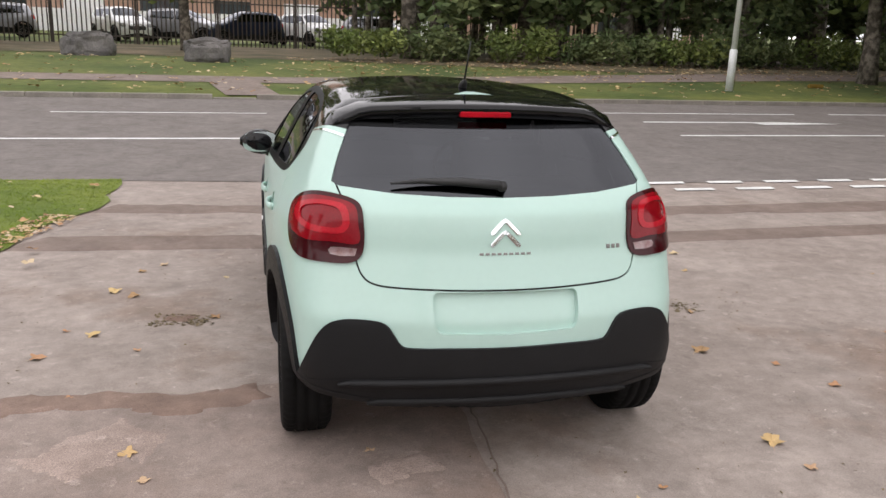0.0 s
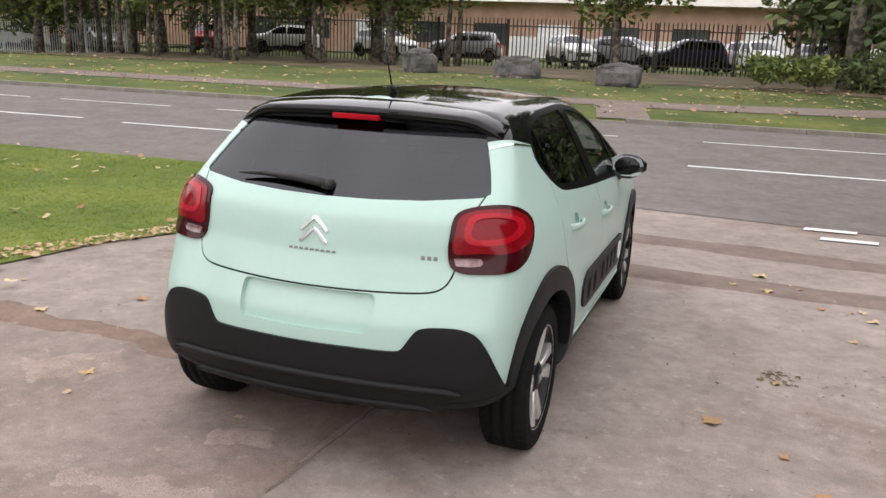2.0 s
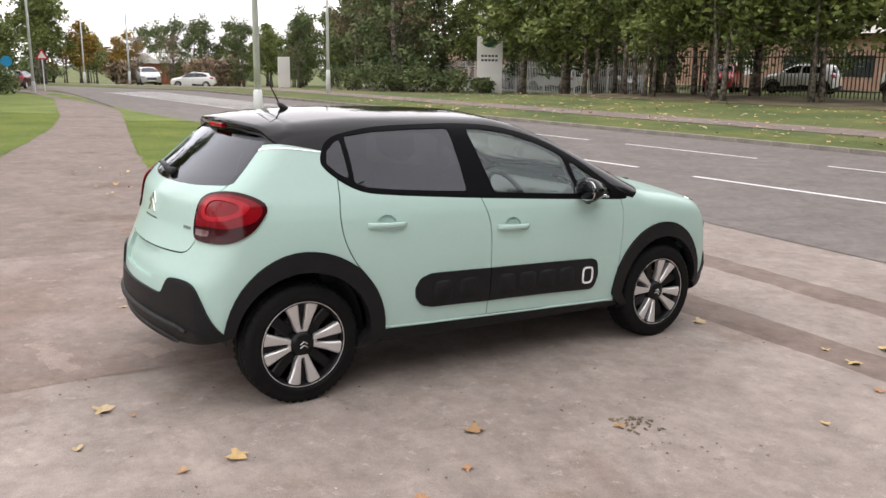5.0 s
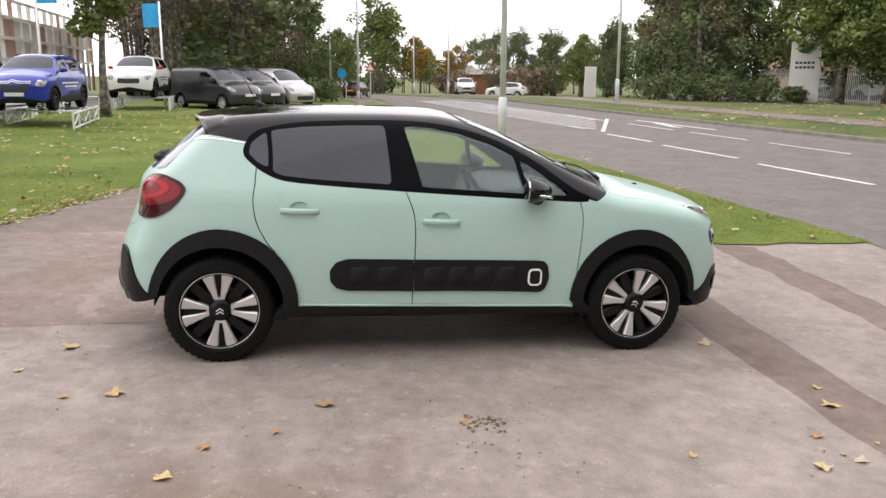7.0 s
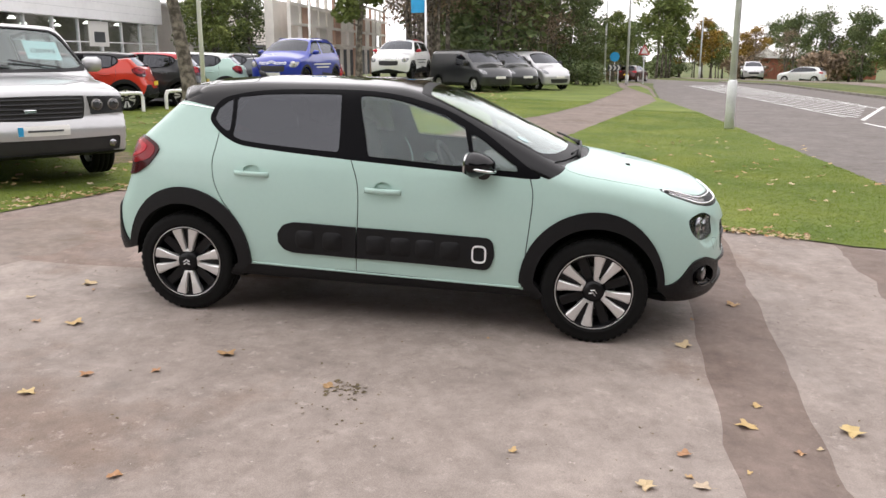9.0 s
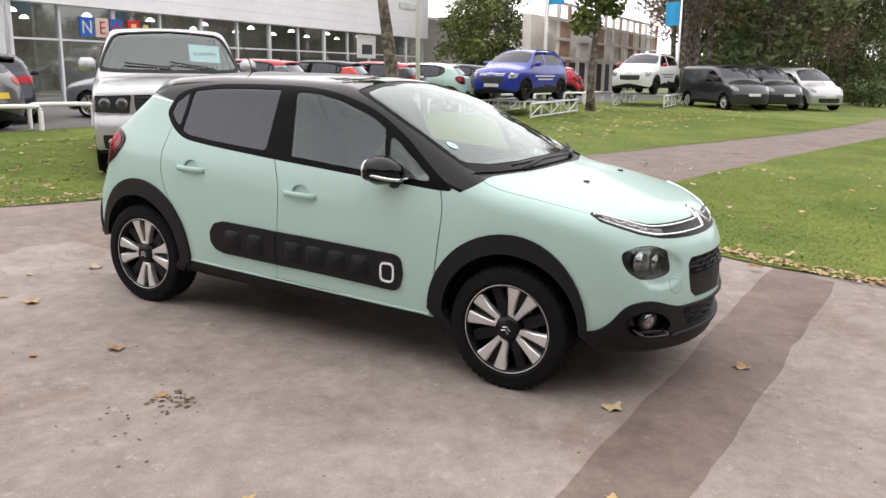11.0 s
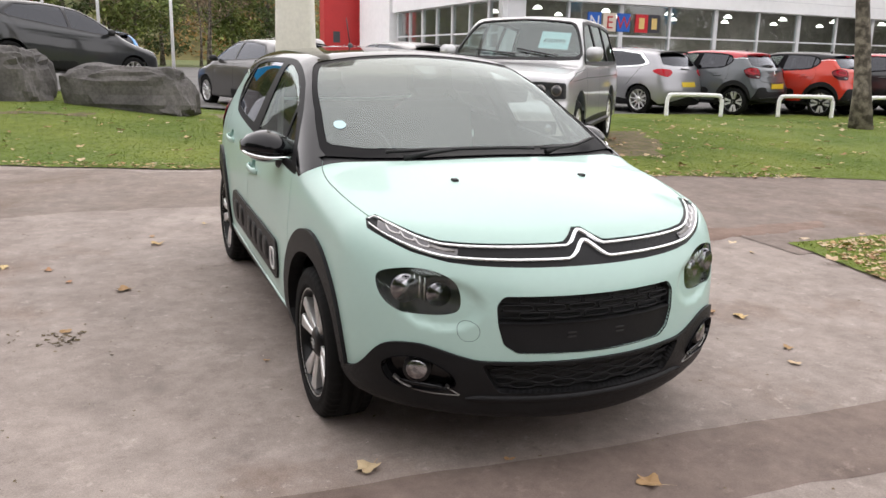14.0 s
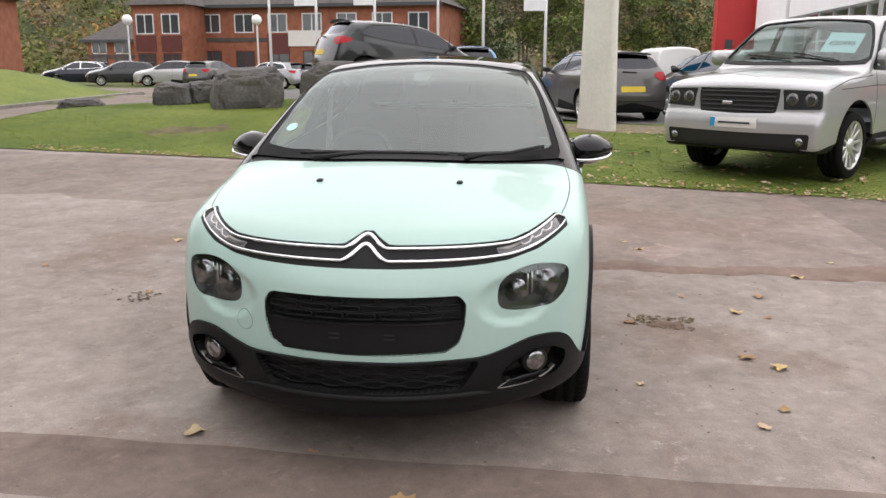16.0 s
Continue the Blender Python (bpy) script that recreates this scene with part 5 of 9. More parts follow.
# ---- wooded hill in the south ----
hill, cols = Geo(), 70
for j in range(14):
    for i in range(cols):
        x, y = -160 + 5 * i, -110 - 10 * j
        hill.v.append((x, y, -2 + 46 * smooth01(-100, -240, y) + 3.0 * noise.noise((x * 0.05, y * 0.05, 0)) + 5 * noise.noise((x * 0.012, 7, y * 0.012))))
hill.f = [(j * cols + i, j * cols + i + 1, (j + 1) * cols + i + 1, (j + 1) * cols + i) for j in range(13) for i in range(cols - 1)]
tagged(part("hillside", hill, "hill", smooth=True), "distant wooded hillside in autumn colours", "hill", kind="structure")
random.seed(77)
for leaf, n in (("leaf_hg", 480), ("leaf_hy", 260), ("leaf_b", 200), ("leaf_g", 130)):
    g = Geo()
    for _ in range(n):
        x, y = random.uniform(-120, 110), -112 - 130 * random.random() ** 1.3
        z = -2 + 46 * smooth01(-100, -240, y)
        leaf_cloud(g, (x, y, z + random.uniform(0, 5)), random.uniform(2.5, 4.5), 150, 0.42)
    tagged(part("hill_wood", g, leaf), "distant crowns of the hillside wood", "trees", kind="stuff")
for i in range(15):
    plant((dark, broad, russet)[i % 3], -12 + 2.6 * i + random.uniform(-1, 1), -66 + random.uniform(-5, 5), random.uniform(0.85, 1.2), random.uniform(0, 360))


# ---- car bodies: a smooth shell from profile curves, split into panels ----
def curve(*pts):
    """A smooth curve through (a, b) pairs, straight beyond its ends."""
    a, b = np.array([p[0] for p in pts], float), np.array([p[1] for p in pts], float)
    d = np.diff(b) / np.diff(a)
    m = np.empty(len(a))
    m[0], m[-1] = d[0], d[-1]
    for i in range(1, len(a) - 1):
        m[i] = 0.0 if d[i - 1] * d[i] <= 0 else 2 * d[i - 1] * d[i] / (d[i - 1] + d[i])

    def f(q):
        q = np.asarray(q, float)
        i = np.clip(np.searchsorted(a, q) - 1, 0, len(a) - 2)
        h = a[i + 1] - a[i]
        t = (q - a[i]) / h
        s = np.clip(t, 0, 1)
        y = (2 * s**3 - 3 * s**2 + 1) * b[i] + (s**3 - 2 * s**2 + s) * h * m[i] + (3 * s**2 - 2 * s**3) * b[i + 1] + (s**3 - s**2) * h * m[i + 1]
        return y + np.where(t < 0, t * h * m[0], 0) + np.where(t > 1, (t - 1) * h * m[-1], 0)

    return f


def smax(a, b, k):
    h = np.maximum(k - np.abs(a - b), 0) / k
    return np.maximum(a, b) + h * h * k / 4


def rounded(pts, r, n=6):
    """A polygon with its corners rounded; r is one radius or one for each corner."""
    out = []
    for i, p in enumerate(pts):
        rad = r[i] if hasattr(r, "__len__") else r
        a, b, c = Vector(pts[i - 1]), Vector(p), Vector(pts[(i + 1) % len(pts)])
        u, w = (a - b), (c - b)
        lu, lw = u.length, w.length
        ang = u.angle(w)
        t = min(rad / max(math.tan(ang / 2), 1e-3), 0.45 * lu, 0.45 * lw)
        if rad <= 0 or t < 1e-4:
            out.append(tuple(p))
            continue
        s, e = b + u / lu * t, b + w / lw * t
        for k in range(n + 1):
            f = k / n
            q = s * (1 - f) ** 2 + b * 2 * f * (1 - f) + e * f * f
            out.append(tuple(q))
    return out


def closed_spline(pts, n=6):
    """A smooth closed ring through the points."""
    out, c = [], len(pts)
    q = [np.array(p, float) for p in pts]
    for i in range(c):
        p0, p1, p2, p3 = q[i - 1], q[i], q[(i + 1) % c], q[(i + 2) % c]
        for k in range(n):
            t = k / n
            out.append(tuple(0.5 * (2 * p1 + (p2 - p0) * t + (2 * p0 - 5 * p1 + 4 * p2 - p3) * t**2 + (3 * p1 - p0 - 3 * p2 + p3) * t**3)))
    return out


def open_spline(pts, n=6):
    out = []
    q = [np.array(p, float) for p in pts]
    q = [2 * q[0] - q[1]] + q + [2 * q[-1] - q[-2]]
    for i in range(1, len(q) - 2):
        p0, p1, p2, p3 = q[i - 1], q[i], q[i + 1], q[i + 2]
        for k in range(n):
            t = k / n
            out.append(tuple(0.5 * (2 * p1 + (p2 - p0) * t + (2 * p0 - 5 * p1 + 4 * p2 - p3) * t**2 + (3 * p1 - p0 - 3 * p2 + p3) * t**3)))
    out.append(tuple(q[-2]))
    return out


def strip(pts, w):
    """A narrow closed band along an open line of (a, b) pairs."""
    left, right = [], []
    for i, p in enumerate(pts):
        d = Vector(pts[min(i + 1, len(pts) - 1)]) - Vector(pts[max(i - 1, 0)])
        d = Vector((-d.y, d.x)).normalized() * w / 2
        left.append((p[0] + d.x, p[1] + d.y)), right.append((p[0] - d.x, p[1] - d.y))
    return left + right[::-1]


def disc(cy, cz, r, n=40, ry=None):
    return [(cy + (ry or r) * math.cos(2 * math.pi * k / n), cz + r * math.sin(2 * math.pi * k / n)) for k in range(n)]


class Shell:
    """The outer surface of a car body; y is ahead, the origin lies on the ground midway between the axles."""

    def __init__(self, top, front, rear, plan, side, dents=(), crown=0.17, nose=0.5, tail=0.28, floor=0.19, under=None, lip=0.0, k=(0.10, 0.13, 0.09), centre=(0, 0.05, 0.72), size=(0.86, 2.0, 0.62)):
        self.top, self.front, self.rear, self.plan, self.side = curve(*top), curve(*front), curve(*rear), curve(*plan), curve(*side)
        self.dents, self.lip = dents, lip
        self.crown, self.nose, self.tail, self.floor, self.k = crown, nose, tail, floor, k
        self.under = curve(*under) if under else (lambda y: floor)
        self.c, self.s = np.array(centre, float), np.array(size, float)

    def value(self, p):
        x, y, z = np.abs(p[..., 0]), p[..., 1], p[..., 2]
        side = x - (self.plan(y) + self.side(z))
        top = z - (self.top(y) - self.crown * x * x)
        front = y - (self.front(z) - self.nose * x * x)
        rear = (self.rear(z) + self.tail * x * x) - y
        v = smax(smax(smax(side, top, self.k[0]), front, self.k[1]), rear, self.k[2])
        for c, r, depth in self.dents:
            q = np.sqrt(((x - c[0]) / r[0]) ** 2 + ((y - c[1]) / r[1]) ** 2 + ((z - c[2]) / r[2]) ** 2)
            f = np.clip((1 - q) / 0.35, 0, 1)
            v = v + depth * f * f * (3 - 2 * f)
        return smax(v, self.under(y) + self.lip * x * x * np.clip((y - 1.2) / 0.5, 0, 1) - z, 0.06)

    def normal(self, p):
        e = 0.004
        g = np.stack([self.value(p + np.eye(3)[i] * e) - self.value(p - np.eye(3)[i] * e) for i in range(3)], -1)
        return g / np.maximum(np.linalg.norm(g, axis=-1, keepdims=True), 1e-9)

    def along(self, a, b):
        """Where the way from a (inside) to b (outside) leaves the shell."""
        lo, hi = np.zeros(len(a)), np.ones(len(a))
        for _ in range(34):
            mid = (lo + hi) / 2
            out = self.value(a + (b - a) * mid[:, None]) > 0
            hi, lo = np.where(out, mid, hi), np.where(out, lo, mid)
        return a + (b - a) * lo[:, None]

    def chart(self, p):
        d = (p - self.c) / self.s
        d = d / np.linalg.norm(d, axis=-1, keepdims=True)
        ang = np.arccos(np.clip(d[:, 0], -1, 1))
        r = np.hypot(d[:, 1], d[:, 2])
        return np.stack([ang * d[:, 1] / np.maximum(r, 1e-9), ang * d[:, 2] / np.maximum(r, 1e-9)], -1)

    def place(self, uv):
        ang = np.hypot(uv[:, 0], uv[:, 1])
        d = np.stack([np.cos(ang), np.sin(ang) * uv[:, 0] / np.maximum(ang, 1e-9), np.sin(ang) * uv[:, 1] / np.maximum(ang, 1e-9)], -1)
        d[:, 0] = np.where(ang > math.pi / 2 - 1e-4, 0, d[:, 0])
        far = self.c + d * self.s * 2.2
        return self.along(np.broadcast_to(self.c, far.shape).copy(), far)

    def drop(self, p):
        """The given points moved onto the shell, away from its middle."""
        p = np.asarray(p, float)
        d = (p - self.c) / self.s
        d = d / np.linalg.norm(d, axis=-1, keepdims=True)
        return self.along(np.broadcast_to(self.c, p.shape).copy(), self.c + d * self.s * 2.2)

    def lift(self, view, pts):
        """Points of a drawing in side (y, z), front or rear (x, z) or top (x, y) view, or rough points in space, set on the shell."""
        q = np.asarray(pts, float)
        if view == "space":
            return self.drop(q)
        zero, n = np.zeros(len(q)), len(q)
        if view == "side":
            a, b = np.stack([zero, q[:, 0], q[:, 1]], -1), np.stack([zero + 1.5, q[:, 0], q[:, 1]], -1)
        elif view == "front":
            a, b = np.stack([q[:, 0], zero + 0.2, q[:, 1]], -1), np.stack([q[:, 0], zero + 3.2, q[:, 1]], -1)
        elif view == "rear":
            a, b = np.stack([q[:, 0], zero, q[:, 1]], -1), np.stack([q[:, 0], zero - 3.2, q[:, 1]], -1)
        else:
            a, b = np.stack([q[:, 0], q[:, 1], zero + 0.7], -1), np.stack([q[:, 0], q[:, 1], zero + 2.4], -1)
        hit = self.along(a, b)
        out = self.value(a) > 0
        hit[out] = a[out]
        return hit


class Skin:
    """The shell's right half cut along the outlines of its panels, then laid out as parts."""

    def __init__(self, shell, regions, spacing=0.03):
        self.shell, self.names = shell, [r[0] for r in regions]
        verts, edges, rings = [], [], []
        for name, view, pts in regions:
            uv = shell.chart(shell.lift(view, pts))
            ring = []
            for i in range(len(uv)):
                a, b = uv[i], uv[(i + 1) % len(uv)]
                n = max(1, int(np.hypot(*(b - a)) / (spacing * 0.8)))
                seg = [a + (b - a) * k / n for k in range(n)]
                if np.hypot(*a) > math.pi / 2 - 0.01 and np.hypot(*b) > math.pi / 2 - 0.01:
                    seg = [q * (math.pi / 2 / np.hypot(*q)) for q in seg]
                ring += seg
            ring = np.array(ring)
            rim_at = np.hypot(ring[:, 0], ring[:, 1]) > math.pi / 2 - 0.004
            rings.append(np.where(rim_at[:, None], ring * 1.3, ring))
            k = len(verts)
            verts += [Vector(p) for p in ring]
            edges += [(k + i, k + (i + 1) % len(ring)) for i in range(len(ring)) if not (rim_at[i] and rim_at[(i + 1) % len(ring)])]
        rim = np.array([(math.pi / 2 * math.cos(2 * math.pi * i / 300), math.pi / 2 * math.sin(2 * math.pi * i / 300)) for i in range(300)])
        verts += [Vector(p) for p in rim]
        row, y = 0, -1.56
        while y < 1.56:
            w = math.sqrt(1.56**2 - y * y)
            xs = np.arange(-1.6 + (row % 2) * spacing / 2, 1.6, spacing)
            verts += [Vector((x, y)) for x in xs if abs(x) < w]
            y += spacing * 0.866
            row += 1
        vs, _, fs, *_ = delaunay_2d_cdt(verts, edges, [], 0, 1e-6)
        uv = np.array([tuple(p) for p in vs])
        tri = np.array([f for f in fs if len(f) == 3])
        self.p = shell.place(uv)
        self.p[np.hypot(uv[:, 0], uv[:, 1]) > math.pi / 2 - 1e-3, 0] = 0.0
        self.n = shell.normal(self.p)
        a, b, c = (self.p[tri[:, i]] for i in range(3))
        nn = np.cross(b - a, c - a)
        keep = np.linalg.norm(nn, axis=1) > 1e-9
        tri, nn = tri[keep], nn[keep]
        flip = (nn * self.n[tri[:, 0]]).sum(1) < 0
        tri[flip] = tri[flip][:, ::-1]
        self.tri = tri
        mid = uv[tri].mean(1)
        owner = np.full(len(tri), -1)
        for i, ring in enumerate(rings):
            free = owner < 0
            hit = within(mid[free, 0], mid[free, 1], ring)
            idx = np.flatnonzero(free)[hit]
            owner[idx] = i
        self.owner = owner

    def faces(self, names):
        ids = [self.names.index(n) if n else -1 for n in names]
        return self.tri[np.isin(self.owner, ids)]

    def lay(self, name, names, material, parent, offset=0.0, skirt=0.012, mode="both", label="", turned=False, main=False):
        """Panels as parts: mode both makes one for each side, centre one mesh across the middle, right one alone."""
        names = [names] if isinstance(names, str) or names is None else names
        tri = self.faces(names)
        if not len(tri):
            return []
        link = np.arange(len(self.p))
        for _ in range(400):
            low = link[tri].min(1)
            old = link.copy()
            for i in range(3):
                np.minimum.at(link, tri[:, i], low)
            link = link[link]
            if (old == link).all():
                break
        group = link[tri[:, 0]]
        ids, counts = np.unique(group, return_counts=True)
        tri = tri[np.isin(group, ids[counts >= (counts.max() if main else min(6, counts.max()))])]
        used, inv = np.unique(tri, return_inverse=True)
        f = inv.reshape(-1, 3)
        pos, nor = self.p[used] + self.n[used] * offset, self.n[used]
        made = []
        for sides in {"both": ((1,), (-1,)), "centre": ((1, -1),), "right": ((1,),), "left": ((-1,),)}[mode]:
            V, F, N = [], [], []
            for s in sides:
                k = len(V)
                fl = np.array([s, 1, 1])
                V += [tuple(q) for q in pos * fl]
                ff = f if (s > 0) != turned else f[:, ::-1]
                F += [tuple(int(i) + k for i in q) for q in ff]
                vn = nor * fl * (-1 if turned else 1)
                for q in ff:
                    N += [tuple(vn[i]) for i in q]
                if skirt:
                    count = {}
                    for q in ff:
                        for i in range(3):
                            e = (int(q[i]), int(q[(i + 1) % 3]))
                            count[e] = 1
                    for (a, b) in [e for e in count if (e[1], e[0]) not in count]:
                        if mode == "centre" and abs(pos[a][0]) < 1e-4 and abs(pos[b][0]) < 1e-4:
                            continue
                        k2 = len(V)
                        V += [tuple(pos[a] * fl), tuple(pos[b] * fl), tuple((pos[b] - nor[b] * skirt) * fl), tuple((pos[a] - nor[a] * skirt) * fl)]
                        F.append((k2 + 1, k2, k2 + 3, k2 + 2))
                        N += [(0.0, 0.0, 0.0)] * 4
            me = bpy.data.meshes.new(name)
            me.from_pydata(V, [], F)
            me.materials.append(M[material] if isinstance(material, str) else material)
            me.polygons.foreach_set("use_smooth", [len(q) == 3 for q in F])
            me.update()
            me.normals_split_custom_set(N)
            ob = new(name, me)
            ob.parent = parent
            if label:
                tagged(ob, label)
            made.append(ob)
        return made


def on_shell(shell, pts, half_w, proud, sink=0.006, closed=False):
    """A moulding that follows the shell along rough points; a low rounded bar."""
    p = shell.drop(np.array(pts))
    n = shell.normal(p)
    geo = Geo()
    c = len(p)
    for i in range(c):
        a, b = (p[(i + 1) % c], p[i - 1]) if closed else (p[min(i + 1, c - 1)], p[max(i - 1, 0)])
        t = (a - b) / max(np.linalg.norm(a - b), 1e-9)
        s = np.cross(n[i], t)
        w = half_w[i] if hasattr(half_w, "__len__") else half_w
        for u, h in ((-1, -sink), (-1, proud * 0.55), (-0.6, proud), (0.6, proud), (1, proud * 0.55), (1, -sink)):
            geo.v.append(tuple(p[i] + s * w * u + n[i] * h))
    m = 6
    for i in range(c if closed else c - 1):
        j = (i + 1) % c
        for k in range(m - 1):
            geo.f.append((i * m + k, i * m + k + 1, j * m + k + 1, j * m + k))
    if not closed:
        geo.f += [tuple(range(m)), tuple(range(c * m - 1, c * m - m - 1, -1))]
    return geo


def mirrored(geo):
    g = Geo()
    g.v = [(-x, y, z) for x, y, z in geo.v]
    g.f = [q[::-1] for q in geo.f]
    return g


def pair(name, geo, material, parent, label="", smooth=True):
    return [part(name, geo, material, parent, label, smooth), part(name, mirrored(geo), material, parent, label, smooth)]


def lathe(profile, n=48, start=0.0, sweep=2 * math.pi):
    """A ring turned about the x axis from (x, radius) pairs."""
    g, m = Geo(), len(profile)
    for k in range(n):
        a = start + sweep * k / n
        g.v += [(x, r * math.cos(a), r * math.sin(a)) for x, r in profile]
    g.f = [(k * m + i, k * m + i + 1, ((k + 1) % n) * m + i + 1, ((k + 1) % n) * m + i) for k in range(n if sweep > 6.2 else n - 1) for i in range(m - 1)]
    return g


def blade_geo(spans, r0, r1, w0, w1, x0, x1, thick, lead=0.0):
    """Wheel spokes: tapered bars from radius r0 to r1 at the given angles."""
    g = Geo()
    for a in spans:
        ca, sa = math.cos(a), math.sin(a)
        vs = []
        for r, w, x, o in ((r0, w0, x0, 0.0), (spread(r0, r1, 0.5), spread(w0, w1, 0.4), spread(x0, x1, 0.4) + 0.004, lead * 0.5), (r1, w1, x1, lead)):
            for dx, dw in ((-thick, -w), (-0.006, -w), (0, -w * 0.72), (0, w * 0.72), (-0.006, w), (-thick, w)):
                y, z = dw + o, r
                vs.append((x + dx, y * ca + z * sa, -y * sa + z * ca))
        fs = [(j * 6 + i, j * 6 + i + 1, j * 6 + 7 + i, j * 6 + 6 + i) for j in range(2) for i in range(5)] + [(0, 1, 2, 3, 4, 5), (17, 16, 15, 14, 13, 12)]
        g.add(vs, fs)
    return g


M.update({
    "rubber": mat("tyre_rubber", (0.008, 0.008, 0.008), 0.75, 0, 0.15, 12, 0.2, 150, spec=0.13),
    "clad": mat("grained_black_cladding", (0.011, 0.011, 0.012), 0.45, 0, 0.1, 10, 0.2, 900, spec=0.2),
    "gloss": paint("gloss_black_paint", (0.005, 0.005, 0.006), 0.02, 0.0, 0.06, 0.3),
    "satin": mat("satin_black_surround", (0.004, 0.004, 0.005), 0.4, 0, 0.05, 8, spec=0.05),
    "chrome": mat("bright_chrome", (0.82, 0.83, 0.84), 0.1, 1.0, 0.02, 4),
    "alloy": mat("diamond_cut_alloy", (0.7, 0.695, 0.69), 0.3, 0.7, 0.05, 6),
    "wheelblack": mat("black_wheel_paint", (0.005, 0.005, 0.006), 0.4, 0.0, 0.05, 5, coat=0.15, spec=0.2),
    "disc": mat("brake_disc_steel", (0.25, 0.24, 0.23), 0.45, 0.9, 0.1, 9),
    "mint": paint("mint_green_paint", (0.435, 0.60, 0.545), 0.012, 0.0, 0.4, 0.5),
    "priv": glass("privacy_glass", (0.035, 0.035, 0.04), ior=1.7, sheen=(0.9, 0.93, 1.0), slab=True),
    "autoglass": glass("clear_car_glass", (0.84, 0.88, 0.86), ior=1.72, sheen=(0.9, 1.0, 0.98), slab=True),
    "screen": glass("windscreen_glass", (0.6, 0.7, 0.68), ior=2.05, sheen=(0.92, 1.0, 0.98), slab=True),
    "redlens": mat("red_lamp_lens", (0.40, 0.006, 0.016), 0.2, 0, 0.15, 9, coat=0.45, spec=0.1),
    "reddeep": mat("deep_red_lamp_lens", (0.21, 0.003, 0.008), 0.2, 0, 0.15, 9, coat=0.45, spec=0.1),
    "reddark": mat("dark_red_lamp_border", (0.04, 0.002, 0.004), 0.2, 0, 0.08, 6, coat=0.35, spec=0.1),
    "clearred": mat("pinkish_clear_lens", (0.42, 0.3, 0.3), 0.12, 0.3, 0.3, 25, coat=1.0, col2=(0.16, 0.06, 0.06)),
    "clearlens": mat("clear_lamp_lens", (0.55, 0.53, 0.53), 0.12, 0.3, 0.12, 20, coat=1.0),
    "lampdark": mat("smoked_lamp_inside", (0.045, 0.046, 0.05), 0.15, 0.2, 0.1, 10, coat=1.0),
    "lampchrome": mat("faceted_lamp_reflector", (0.6, 0.6, 0.62), 0.18, 1.0, 0.3, 45, col2=(0.2, 0.2, 0.21), thresh=(0.42, 0.6)),
    "drlglass": mat("grey_lamp_lens", (0.13, 0.12, 0.125), 0.15, 0.3, 0.25, 30, coat=1.0, col2=(0.06, 0.058, 0.062)),
    "reflector": mat("lamp_reflector", (0.6, 0.6, 0.6), 0.04, 1.0, 0.03, 10),
    "seam": mat("fine_panel_joint", (0.16, 0.22, 0.2), 0.7, 0, 0.05, 6),
    "trimdark": mat("dark_seam", (0.012, 0.014, 0.014), 0.8, 0, 0.05, 6),
    "cabin": mat("dark_cabin_fabric", (0.035, 0.035, 0.037), 0.9, 0, 0.2, 20, 0.2, 400),
    "dash": mat("grey_dashboard", (0.12, 0.12, 0.122), 0.7, 0, 0.1, 12),
    "liner": mat("pale_headliner", (0.3, 0.3, 0.3), 0.9, 0, 0.05, 12),
    "sticker": mat("round_windscreen_sticker", (0.5, 0.72, 0.75), 0.6, 0, 0.1, 30),
    "yplate": mat("yellow_number_plate", (0.7, 0.5, 0.03), 0.5, 0, 0.05, 4),
})
TREAD = [(-0.10, 0.235), (-0.105, 0.285), (-0.085, 0.313), (-0.055, 0.3165), (-0.052, 0.309), (-0.044, 0.309), (-0.041, 0.317), (-0.01, 0.3175), (-0.007, 0.309), (0.007, 0.309), (0.01, 0.3175), (0.041, 0.317), (0.044, 0.309), (0.052, 0.309), (0.055, 0.3165), (0.085, 0.313), (0.102, 0.295), (0.107, 0.275), (0.104, 0.255), (0.108, 0.25), (0.104, 0.232), (0.094, 0.2265)]


